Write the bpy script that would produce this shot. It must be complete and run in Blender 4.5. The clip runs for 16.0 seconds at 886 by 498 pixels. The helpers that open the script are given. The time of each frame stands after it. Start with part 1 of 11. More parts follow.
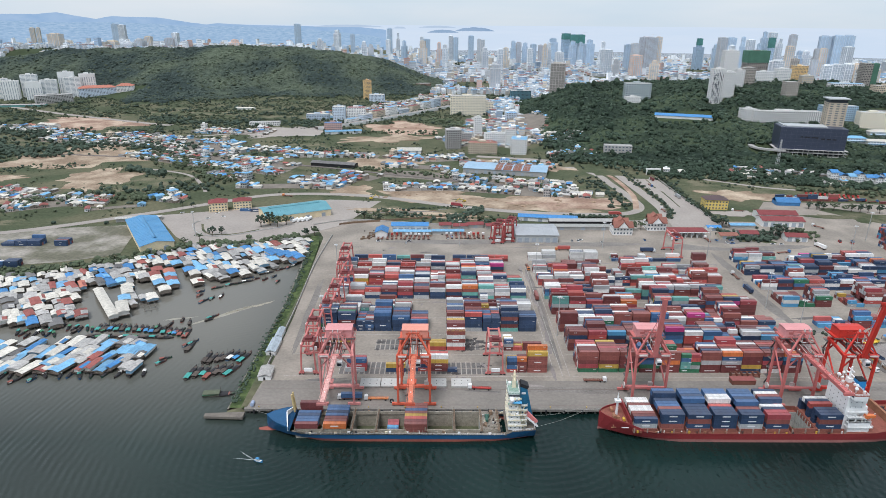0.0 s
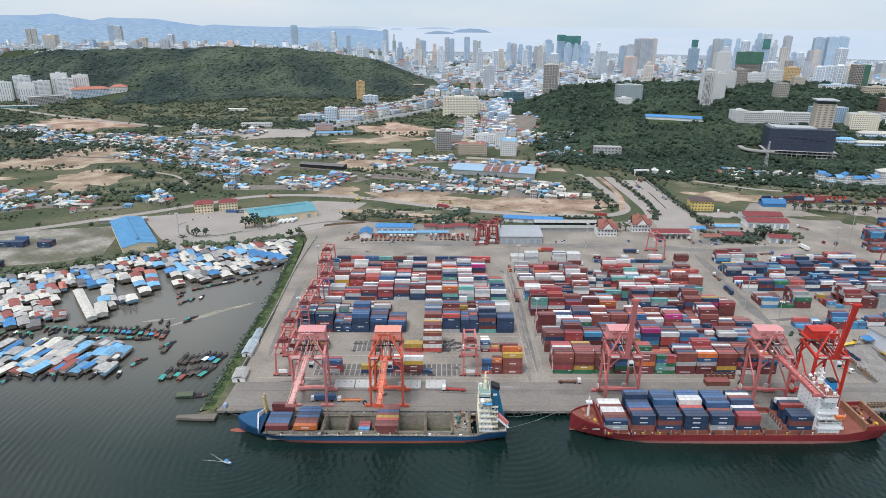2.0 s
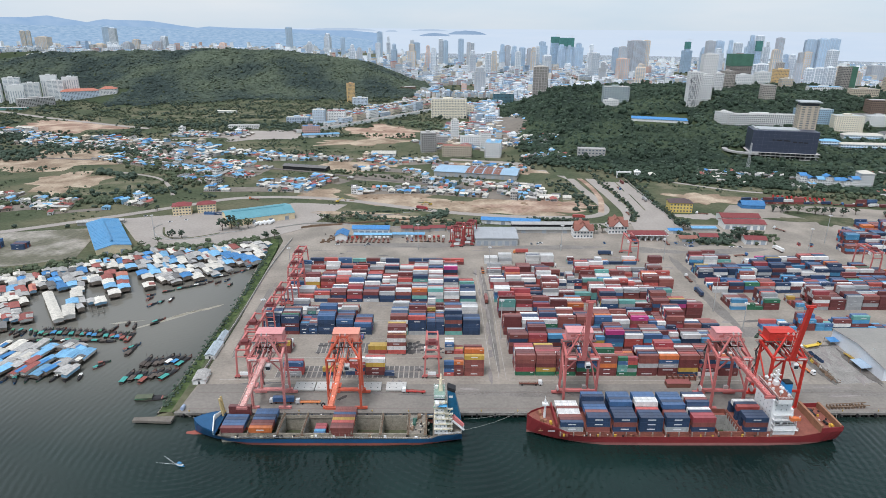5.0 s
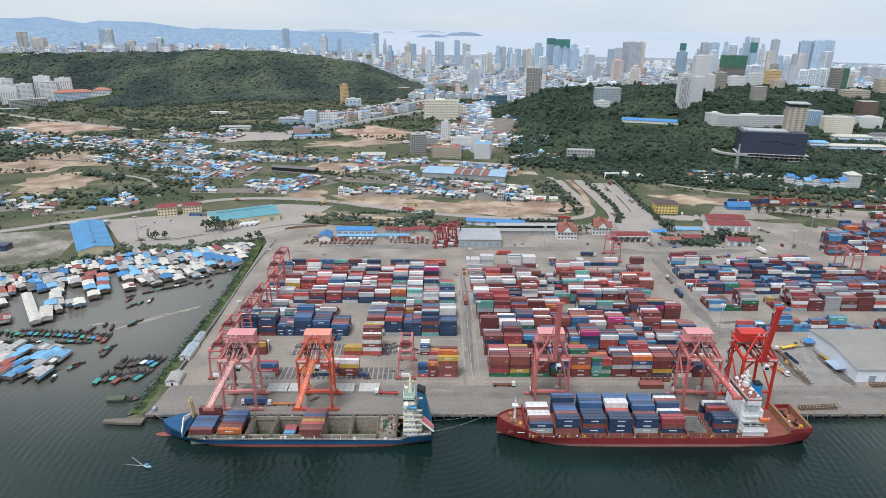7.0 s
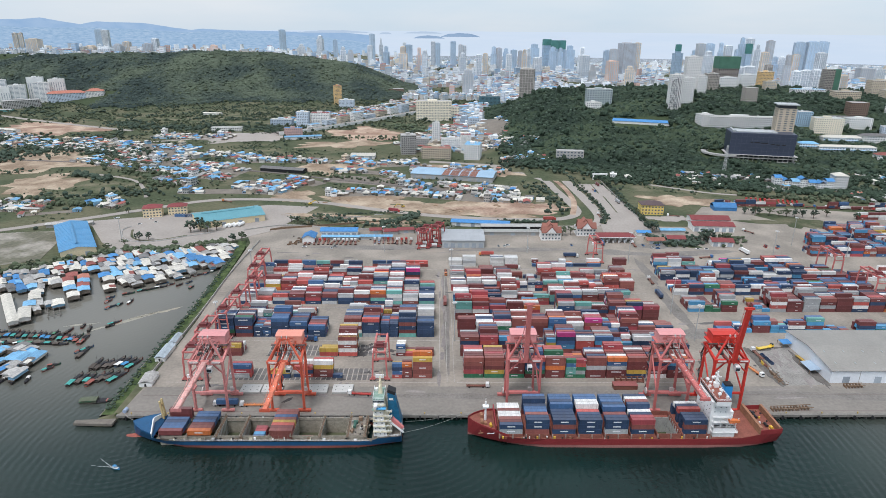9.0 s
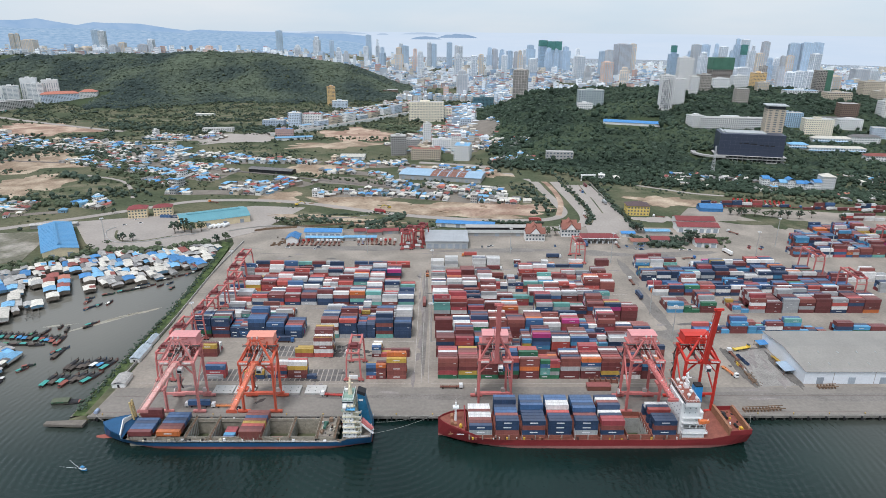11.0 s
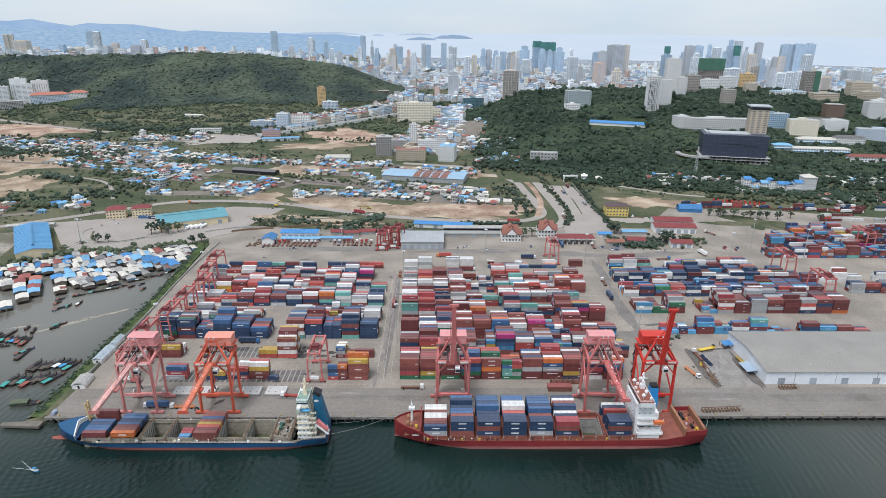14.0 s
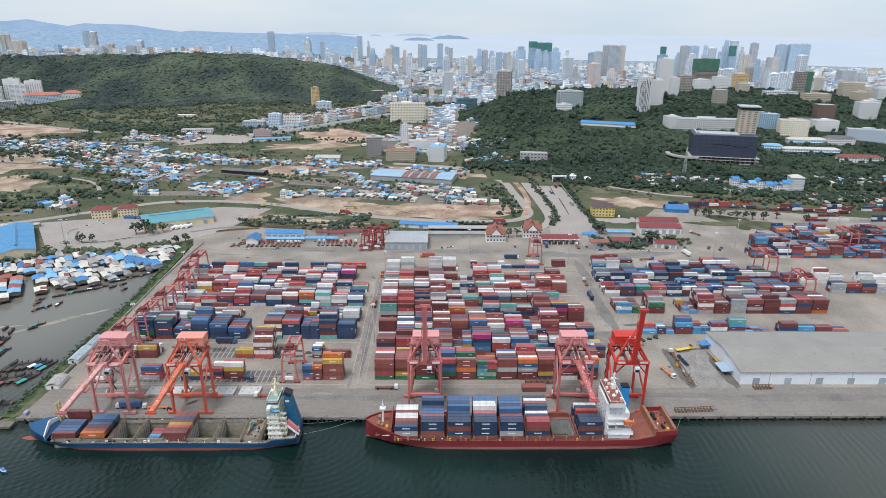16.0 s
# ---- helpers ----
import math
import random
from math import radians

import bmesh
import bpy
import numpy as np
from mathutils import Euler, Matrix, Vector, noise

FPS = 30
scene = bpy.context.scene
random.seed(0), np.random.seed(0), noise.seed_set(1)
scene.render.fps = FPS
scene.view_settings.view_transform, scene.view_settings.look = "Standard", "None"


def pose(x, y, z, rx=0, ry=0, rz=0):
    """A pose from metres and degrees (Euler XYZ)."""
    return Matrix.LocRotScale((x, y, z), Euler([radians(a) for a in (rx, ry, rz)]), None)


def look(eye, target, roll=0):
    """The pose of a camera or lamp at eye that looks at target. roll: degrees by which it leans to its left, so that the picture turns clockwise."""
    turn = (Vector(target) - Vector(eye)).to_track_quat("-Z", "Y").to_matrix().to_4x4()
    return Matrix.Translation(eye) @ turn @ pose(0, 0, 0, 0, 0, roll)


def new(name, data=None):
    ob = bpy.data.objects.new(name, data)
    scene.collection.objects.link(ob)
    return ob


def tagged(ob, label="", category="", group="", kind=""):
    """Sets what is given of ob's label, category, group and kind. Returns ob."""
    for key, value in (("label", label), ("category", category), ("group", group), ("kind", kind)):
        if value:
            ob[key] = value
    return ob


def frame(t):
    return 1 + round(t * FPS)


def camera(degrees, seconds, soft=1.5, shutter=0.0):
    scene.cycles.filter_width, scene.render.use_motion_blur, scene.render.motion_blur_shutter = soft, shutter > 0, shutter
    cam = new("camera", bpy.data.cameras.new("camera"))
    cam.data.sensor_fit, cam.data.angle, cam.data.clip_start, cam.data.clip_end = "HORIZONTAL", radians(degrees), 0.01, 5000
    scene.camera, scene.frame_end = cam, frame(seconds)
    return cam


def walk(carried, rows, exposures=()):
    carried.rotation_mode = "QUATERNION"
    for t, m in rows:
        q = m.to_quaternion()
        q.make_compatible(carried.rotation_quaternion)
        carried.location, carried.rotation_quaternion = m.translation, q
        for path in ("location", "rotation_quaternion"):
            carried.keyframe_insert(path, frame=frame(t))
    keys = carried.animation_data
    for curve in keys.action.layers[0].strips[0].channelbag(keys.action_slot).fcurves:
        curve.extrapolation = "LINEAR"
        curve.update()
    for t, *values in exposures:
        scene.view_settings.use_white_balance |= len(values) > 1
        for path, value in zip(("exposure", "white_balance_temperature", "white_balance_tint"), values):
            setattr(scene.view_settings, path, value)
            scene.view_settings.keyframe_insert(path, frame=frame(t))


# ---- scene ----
cam = camera(70.8, 16.0, soft=0.85)
PATH = [
    (0.0, (1.44, -0.21, 208.32), (1.81, 93.67, 173.88), 0.34),
    (0.5, (5.00, -0.20, 208.38), (5.41, 93.70, 173.98), 0.34),
    (1.0, (8.86, -0.19, 208.42), (9.32, 93.72, 174.07), 0.35),
    (1.5, (12.44, -0.19, 208.47), (12.94, 93.74, 174.17), 0.35),
    (2.0, (16.41, -0.19, 208.52), (16.96, 93.76, 174.26), 0.36),
    (2.5, (20.14, -0.19, 208.56), (20.73, 93.78, 174.35), 0.36),
    (3.0, (24.04, -0.19, 208.60), (24.67, 93.80, 174.44), 0.36),
    (3.5, (27.75, -0.19, 208.63), (28.42, 93.81, 174.52), 0.37),
    (4.0, (31.84, -0.19, 208.67), (32.55, 93.82, 174.60), 0.37),
    (6.5, (51.08, -0.24, 208.82), (51.99, 93.85, 174.96), 0.39),
    (7.0, (55.32, -0.25, 208.84), (56.26, 93.85, 175.03), 0.40),
    (7.5, (58.99, -0.27, 208.87), (59.97, 93.85, 175.09), 0.40),
    (8.0, (62.88, -0.29, 208.89), (63.89, 93.85, 175.15), 0.41),
    (8.5, (66.65, -0.30, 208.91), (67.71, 93.84, 175.21), 0.41),
    (9.0, (70.87, -0.32, 208.93), (71.96, 93.83, 175.26), 0.42),
    (11.5, (90.49, -0.45, 209.01), (91.74, 93.76, 175.49), 0.44),
    (12.0, (94.38, -0.48, 209.03), (95.67, 93.73, 175.53), 0.44),
    (12.5, (98.24, -0.51, 209.04), (99.56, 93.71, 175.57), 0.45),
    (13.0, (102.20, -0.55, 209.05), (103.55, 93.68, 175.60), 0.45),
    (13.5, (105.92, -0.58, 209.06), (107.31, 93.65, 175.63), 0.46),
    (14.0, (109.92, -0.62, 209.08), (111.33, 93.62, 175.66), 0.46),
    (14.5, (113.72, -0.66, 209.09), (115.16, 93.59, 175.69), 0.47),
    (15.0, (117.65, -0.70, 209.10), (119.12, 93.55, 175.72), 0.47),
    (15.5, (121.28, -0.74, 209.11), (122.77, 93.51, 175.74), 0.48),
    (16.0, (125.22, -0.78, 209.13), (126.75, 93.47, 175.76), 0.48),
]
walk(cam, [(t, look(eye, target, roll)) for t, eye, target, roll in PATH], exposures=[(0.0, 0.03, 5900, 15), (16.0, 0.03, 5900, 15)])

# ---- light ----
SUN_EL, SUN_ROT = 66.0, 215.0
world = bpy.data.worlds.new("sky")
scene.world = world
world.use_nodes = True
wn, wl = world.node_tree.nodes, world.node_tree.links
wn.clear()
sky = wn.new("ShaderNodeTexSky")
sky.sky_type = "NISHITA"
sky.sun_disc = False
sky.sun_elevation, sky.sun_rotation = radians(SUN_EL), radians(SUN_ROT)
sky.air_density, sky.dust_density, sky.ozone_density, sky.altitude = 1.0, 1.6, 1.2, 100
sky_bg = wn.new("ShaderNodeBackground")
sky_bg.inputs["Strength"].default_value = 0.09
wl.new(sky.outputs["Color"], sky_bg.inputs["Color"])
# thin bright cloud cover that goes all round
cloud_tc = wn.new("ShaderNodeTexCoord")
cloud_map = wn.new("ShaderNodeMapping")
cloud_map.inputs["Scale"].default_value = (1.0, 1.0, 5.0)
cloud_noise = wn.new("ShaderNodeTexNoise")
cloud_noise.inputs["Scale"].default_value = 3.0
cloud_noise.inputs["Detail"].default_value = 5.0
cloud_ramp = wn.new("ShaderNodeValToRGB")
cloud_ramp.color_ramp.elements[0].position, cloud_ramp.color_ramp.elements[1].position = 0.35, 0.72
cloud_ramp.color_ramp.elements[0].color = (0.715, 0.825, 0.84, 1)
cloud_ramp.color_ramp.elements[1].color = (0.87, 0.905, 0.86, 1)
cloud_bg = wn.new("ShaderNodeBackground")
cloud_bg.inputs["Strength"].default_value = 1.0
wl.new(cloud_tc.outputs["Generated"], cloud_map.inputs["Vector"])
wl.new(cloud_map.outputs["Vector"], cloud_noise.inputs["Vector"])
wl.new(cloud_noise.outputs["Fac"], cloud_ramp.inputs["Fac"])
wl.new(cloud_ramp.outputs["Color"], cloud_bg.inputs["Color"])
cloud_mix = wn.new("ShaderNodeMixShader")
cloud_mix.inputs["Fac"].default_value = 0.8
w_out = wn.new("ShaderNodeOutputWorld")
wl.new(sky_bg.outputs[0], cloud_mix.inputs[1])
wl.new(cloud_bg.outputs[0], cloud_mix.inputs[2])
wl.new(cloud_mix.outputs[0], w_out.inputs["Surface"])

sun_data = bpy.data.lights.new("sun", "SUN")
sun_data.energy, sun_data.angle, sun_data.color = 2.55, radians(20), (1.0, 0.95, 0.88)
sun = new("sun", sun_data)
sun_dir = Vector((math.sin(radians(SUN_ROT)) * math.cos(radians(SUN_EL)), math.cos(radians(SUN_ROT)) * math.cos(radians(SUN_EL)), math.sin(radians(SUN_EL))))
sun.matrix_world = look(sun_dir * 300, (0, 0, 0))

# ---- materials ----
MATS = {}


def mat(name, col, rough=0.75, metal=0.0, var=0.16, big=0.06, fine=1.5, vary=0.12, bump=0.0, spec=0.4, tint=None, dust=0.0):
    """A painted or natural surface: two scales of mottling, a shade of its own for each piece."""
    if name in MATS:
        return MATS[name]
    m = bpy.data.materials.new(name)
    m.use_nodes = True
    n, l = m.node_tree.nodes, m.node_tree.links
    b = n["Principled BSDF"]
    b.inputs["Roughness"].default_value, b.inputs["Metallic"].default_value = rough, metal
    b.inputs["Specular IOR Level"].default_value = spec
    pos = n.new("ShaderNodeNewGeometry")
    n1, n2 = n.new("ShaderNodeTexNoise"), n.new("ShaderNodeTexNoise")
    for k, s, d in ((n1, big, 4.0), (n2, fine, 3.0)):
        k.inputs["Scale"].default_value, k.inputs["Detail"].default_value = s, d
        l.new(pos.outputs["Position"], k.inputs["Vector"])
    add = n.new("ShaderNodeMath")
    add.operation = "ADD"
    l.new(n1.outputs["Fac"], add.inputs[0])
    l.new(n2.outputs["Fac"], add.inputs[1])
    obj = n.new("ShaderNodeObjectInfo")
    rnd = n.new("ShaderNodeMath")
    rnd.operation = "ADD"
    l.new(obj.outputs["Random"], rnd.inputs[0])
    l.new(pos.outputs["Random Per Island"], rnd.inputs[1])
    r1 = n.new("ShaderNodeMapRange")
    r1.inputs["From Min"].default_value, r1.inputs["From Max"].default_value = 0.6, 1.4
    r1.inputs["To Min"].default_value, r1.inputs["To Max"].default_value = 1 - var, 1 + var
    l.new(add.outputs[0], r1.inputs["Value"])
    r2 = n.new("ShaderNodeMapRange")
    r2.inputs["From Min"].default_value, r2.inputs["From Max"].default_value = 0.0, 2.0
    r2.inputs["To Min"].default_value, r2.inputs["To Max"].default_value = 1 - 2 * vary, 1 + 2 * vary
    l.new(rnd.outputs[0], r2.inputs["Value"])
    mul = n.new("ShaderNodeMath")
    mul.operation = "MULTIPLY"
    l.new(r1.outputs[0], mul.inputs[0])
    l.new(r2.outputs[0], mul.inputs[1])
    sc = n.new("ShaderNodeVectorMath")
    sc.operation = "SCALE"
    if tint:
        mix = n.new("ShaderNodeMix")
        mix.data_type = "RGBA"
        mix.inputs["A"].default_value, mix.inputs["B"].default_value = (*col, 1), (*tint, 1)
        rr = n.new("ShaderNodeMapRange")
        rr.inputs["From Min"].default_value, rr.inputs["From Max"].default_value = 0.42, 0.6
        l.new(n1.outputs["Fac"], rr.inputs["Value"])
        l.new(rr.outputs[0], mix.inputs["Factor"])
        l.new(mix.outputs["Result"], sc.inputs[0])
    else:
        sc.inputs[0].default_value = col
    l.new(mul.outputs[0], sc.inputs["Scale"])
    if dust:
        # dust and bleaching lie on the upward faces
        up = n.new("ShaderNodeSeparateXYZ")
        l.new(pos.outputs["Normal"], up.inputs[0])
        lie = n.new("ShaderNodeMapRange")
        lie.inputs["From Min"].default_value, lie.inputs["From Max"].default_value = 0.6, 0.95
        lie.inputs["To Max"].default_value = dust
        l.new(up.outputs["Z"], lie.inputs["Value"])
        coat = n.new("ShaderNodeMix")
        coat.data_type = "RGBA"
        coat.inputs["B"].default_value = (0.31, 0.285, 0.275, 1)
        l.new(lie.outputs[0], coat.inputs["Factor"])
        l.new(sc.outputs[0], coat.inputs["A"])
        l.new(coat.outputs["Result"], b.inputs["Base Color"])
    else:
        l.new(sc.outputs[0], b.inputs["Base Color"])
    if bump:
        bp = n.new("ShaderNodeBump")
        bp.inputs["Distance"].default_value = bump
        l.new(n2.outputs["Fac"], bp.inputs["Height"])
        l.new(bp.outputs[0], b.inputs["Normal"])
    MATS[name] = m
    return m


def water_mat():
    m = bpy.data.materials.new("harbour_water")
    m.use_nodes = True
    n, l = m.node_tree.nodes, m.node_tree.links
    b = n["Principled BSDF"]
    b.inputs["Roughness"].default_value, b.inputs["IOR"].default_value = 0.12, 1.33
    b.inputs["Specular IOR Level"].default_value = 0.5
    pos = n.new("ShaderNodeNewGeometry")
    silt = n.new("ShaderNodeTexNoise")
    silt.inputs["Scale"].default_value, silt.inputs["Detail"].default_value = 0.012, 4.0
    l.new(pos.outputs["Position"], silt.inputs["Vector"])
    ramp = n.new("ShaderNodeValToRGB")
    ramp.color_ramp.elements[0].position, ramp.color_ramp.elements[1].position = 0.35, 0.7
    ramp.color_ramp.elements[0].color, ramp.color_ramp.elements[1].color = (0.004, 0.014, 0.012, 1), (0.010, 0.027, 0.023, 1)
    l.new(silt.outputs["Fac"], ramp.inputs["Fac"])
    # silt and painted sky reflection pale the shallow inlet west of the pier
    sep = n.new("ShaderNodeSeparateXYZ")
    l.new(pos.outputs["Position"], sep.inputs[0])
    my, mx = n.new("ShaderNodeMapRange"), n.new("ShaderNodeMapRange")
    for k, axis, a, c in ((my, "Y", 225, 430), (mx, "X", -40, -170)):
        k.interpolation_type = "SMOOTHSTEP"
        k.inputs["From Min"].default_value, k.inputs["From Max"].default_value = a, c
        l.new(sep.outputs[axis], k.inputs["Value"])
    both = n.new("ShaderNodeMath")
    both.operation = "MULTIPLY"
    l.new(my.outputs[0], both.inputs[0])
    l.new(mx.outputs[0], both.inputs[1])
    # fainter silt and lighter reflection, put into the colour, either side of the berth
    silt_sheen = both
    for x0, x1, amount in ((250, 360, 0.34), (-70, -190, 0.16)):
        side = n.new("ShaderNodeMapRange")
        side.interpolation_type = "SMOOTHSTEP"
        side.inputs["From Min"].default_value, side.inputs["From Max"].default_value = x0, x1
        side.inputs["To Max"].default_value = amount
        l.new(sep.outputs["X"], side.inputs["Value"])
        top = n.new("ShaderNodeMath")
        top.operation = "MAXIMUM"
        l.new(silt_sheen.outputs[0], top.inputs[0])
        l.new(side.outputs[0], top.inputs[1])
        silt_sheen = top
    mud_sheen = n.new("ShaderNodeMix")
    mud_sheen.data_type = "RGBA"
    mud_sheen.inputs["B"].default_value = (0.158, 0.150, 0.126, 1)
    l.new(silt_sheen.outputs[0], mud_sheen.inputs["Factor"])
    l.new(ramp.outputs["Color"], mud_sheen.inputs["A"])
    l.new(mud_sheen.outputs["Result"], b.inputs["Base Color"])
    w1, w2 = n.new("ShaderNodeTexNoise"), n.new("ShaderNodeTexNoise")
    mp = n.new("ShaderNodeMapping")
    mp.inputs["Scale"].default_value = (0.6, 1.0, 1.0)
    mp.inputs["Rotation"].default_value = (0, 0, -0.25)
    l.new(pos.outputs["Position"], mp.inputs["Vector"])
    for k, s, d in ((w1, 0.42, 2.5), (w2, 1.3, 2.0)):
        k.inputs["Scale"].default_value, k.inputs["Detail"].default_value = s, d
        l.new(mp.outputs["Vector"], k.inputs["Vector"])
    b1, b2 = n.new("ShaderNodeBump"), n.new("ShaderNodeBump")
    b1.inputs["Distance"].default_value, b2.inputs["Distance"].default_value = 0.17, 0.09
    # sheltered water in the inlet lies calmer
    calm = n.new("ShaderNodeMapRange")
    calm.inputs["To Min"].default_value, calm.inputs["To Max"].default_value = 1.0, 0.22
    l.new(both.outputs[0], calm.inputs["Value"])
    l.new(calm.outputs[0], b1.inputs["Strength"])
    l.new(calm.outputs[0], b2.inputs["Strength"])
    l.new(w1.outputs["Fac"], b1.inputs["Height"])
    l.new(w2.outputs["Fac"], b2.inputs["Height"])
    l.new(b1.outputs[0], b2.inputs["Normal"])
    last = b2
    # long ripples run out from the moored ships and the small boat
    for cx, cy, size, lift in ((54, 292, 0.075, 0.10), (262, 284, 0.07, 0.06), (-98, 285, 0.09, 0.06), (-88, 262, 0.07, 0.055)):
        ring_map = n.new("ShaderNodeMapping")
        ring_map.inputs["Location"].default_value = (-cx, -cy, 0)
        ring = n.new("ShaderNodeTexWave")
        ring.wave_type, ring.rings_direction = "RINGS", "Z"
        ring.inputs["Scale"].default_value, ring.inputs["Distortion"].default_value = size, 2.4
        ring.inputs["Detail"].default_value, ring.inputs["Detail Scale"].default_value = 2.0, 0.6
        l.new(pos.outputs["Position"], ring_map.inputs["Vector"])
        l.new(ring_map.outputs["Vector"], ring.inputs["Vector"])
        rb = n.new("ShaderNodeBump")
        rb.inputs["Distance"].default_value = lift
        l.new(ring.outputs["Fac"], rb.inputs["Height"])
        l.new(calm.outputs[0], rb.inputs["Strength"])
        l.new(last.outputs[0], rb.inputs["Normal"])
        last = rb
    l.new(last.outputs[0], b.inputs["Normal"])
    return m

# ---- mesh tools ----
def unit_box():
    return [(0, 3, 2, 1), (4, 5, 6, 7), (0, 1, 5, 4), (1, 2, 6, 5), (2, 3, 7, 6), (3, 0, 4, 7)]


class Form:
    """Vertices and faces of one mesh in the making; mi is the material slot of what is added next."""

    def __init__(self):
        self.v, self.f, self.m, self.mi = [], [], [], 0

    def add(self, vs, fs):
        k = len(self.v)
        self.v.extend(vs)
        self.f.extend(tuple(i + k for i in f) for f in fs)
        self.m.extend([self.mi] * len(fs))
        return self

    def weld(self):
        """Joins corners that lie on one another, so that runs of pieces hold together."""
        seen, order, new_v = {}, [], []
        for p in self.v:
            key = tuple(round(c, 3) for c in p)
            if key not in seen:
                seen[key] = len(new_v)
                new_v.append(p)
            order.append(seen[key])
        faces, slots = [], []
        for f, m in zip(self.f, self.m):
            g = []
            for i in f:
                if order[i] not in g:
                    g.append(order[i])
            if len(g) > 2:
                faces.append(tuple(g))
                slots.append(m)
        self.v, self.f, self.m = new_v, faces, slots
        return self

    def box(self, x0, x1, y0, y1, z0, z1):
        return self.add([(x0, y0, z0), (x1, y0, z0), (x1, y1, z0), (x0, y1, z0), (x0, y0, z1), (x1, y0, z1), (x1, y1, z1), (x0, y1, z1)], unit_box())

    def cbox(self, cx, cy, z0, sx, sy, sz, rz=0.0, top=1.0):
        c, s = math.cos(rz), math.sin(rz)
        vs = []
        for z, k in ((z0, 1.0), (z0 + sz, top)):
            for a, b in ((-1, -1), (1, -1), (1, 1), (-1, 1)):
                x, y = a * sx / 2 * k, b * sy / 2 * k
                vs.append((cx + x * c - y * s, cy + x * s + y * c, z))
        return self.add(vs, unit_box())

    def beam(self, a, b, w, h=None, w2=None):
        a, b = Vector(a), Vector(b)
        h = h or w
        d = (b - a).normalized()
        side = d.cross(Vector((0, 0, 1)))
        side = side.normalized() if side.length > 1e-3 else Vector((1, 0, 0))
        up = side.cross(d).normalized()
        vs = []
        for p, k in ((a, 1.0), (b, (w2 or w) / w)):
            for i, j in ((-1, -1), (1, -1), (1, 1), (-1, 1)):
                vs.append(tuple(p + side * (i * w * k / 2) + up * (j * h * k / 2)))
        return self.add(vs, [(0, 1, 2, 3), (7, 6, 5, 4), (0, 4, 5, 1), (1, 5, 6, 2), (2, 6, 7, 3), (3, 7, 4, 0)])

    def tube(self, a, b, r0, r1=None, n=8):
        a, b = Vector(a), Vector(b)
        r1 = r0 if r1 is None else r1
        d = (b - a).normalized()
        side = d.cross(Vector((0, 0, 1)))
        side = side.normalized() if side.length > 1e-3 else Vector((1, 0, 0))
        up = side.cross(d)
        vs = [tuple(p + (side * math.cos(2 * math.pi * i / n) + up * math.sin(2 * math.pi * i / n)) * r) for p, r in ((a, r0), (b, r1)) for i in range(n)]
        fs = [(i, (i + 1) % n, n + (i + 1) % n, n + i) for i in range(n)] + [tuple(range(n))[::-1], tuple(range(n, 2 * n))]
        return self.add(vs, fs)

    def prism(self, pts, z0, z1):
        n = len(pts)
        vs = [(x, y, z0) for x, y in pts] + [(x, y, z1) for x, y in pts]
        return self.add(vs, [tuple(range(n))[::-1], tuple(range(n, 2 * n))] + [(i, (i + 1) % n, n + (i + 1) % n, n + i) for i in range(n)])

    def gable(self, x0, x1, y0, y1, z0, zr, th=0.18, along="x"):
        """A pitched roof of two slabs over the rectangle, its ridge along x or y."""
        if along == "x":
            ym = (y0 + y1) / 2
            prof = [(y0, z0), (ym, zr), (y1, z0), (y1, z0 + th), (ym, zr + th), (y0, z0 + th)]
            vs = [(x, y, z) for x in (x0, x1) for y, z in prof]
        else:
            xm = (x0 + x1) / 2
            prof = [(x1, z0), (xm, zr), (x0, z0), (x0, z0 + th), (xm, zr + th), (x1, z0 + th)]
            vs = [(x, y, z) for y in (y0, y1) for x, z in prof]
        return self.add(vs, [(0, 1, 7, 6), (1, 2, 8, 7), (2, 3, 9, 8), (3, 4, 10, 9), (4, 5, 11, 10), (5, 0, 6, 11), (5, 4, 1, 0), (4, 3, 2, 1), (6, 7, 10, 11), (7, 8, 9, 10)])

    def hip(self, x0, x1, y0, y1, z0, zr, eave=0.2):
        k = min(x1 - x0, y1 - y0) / 2
        if x1 - x0 >= y1 - y0:
            r = [(x0 + k, (y0 + y1) / 2, zr), (x1 - k, (y0 + y1) / 2, zr)]
            fs = [(4, 5, 9, 8), (5, 6, 9), (6, 7, 8, 9), (7, 4, 8)]
        else:
            r = [((x0 + x1) / 2, y0 + k, zr), ((x0 + x1) / 2, y1 - k, zr)]
            fs = [(4, 5, 8), (5, 6, 9, 8), (6, 7, 9), (7, 4, 8, 9)]
        vs = [(x, y, z) for z in (z0, z0 + eave) for x, y in ((x0, y0), (x1, y0), (x1, y1), (x0, y1))] + r
        return self.add(vs, [(3, 2, 1, 0), (0, 1, 5, 4), (1, 2, 6, 5), (2, 3, 7, 6), (3, 0, 4, 7)] + fs)

    def mesh(self, name, mats):
        me = bpy.data.meshes.new(name)
        me.from_pydata(self.v, [], self.f)
        for m in mats if isinstance(mats, (list, tuple)) else [mats]:
            me.materials.append(m)
        me.polygons.foreach_set("material_index", self.m)
        me.update()
        return me


def thing(name, x=0, y=0, z=0, rz=0.0, label="", category="", group="", kind=""):
    ob = new(name)
    ob.empty_display_size = 0.5
    ob.matrix_basis = pose(x, y, z, 0, 0, rz)
    return tagged(ob, label, category, group, kind)


def part(name, form, material, parent=None, label="", at=None):
    ob = new(name, form if isinstance(form, bpy.types.Mesh) else form.mesh(name, material))
    ob.parent = parent
    if at is not None:
        ob.matrix_basis = at
    return tagged(ob, label)


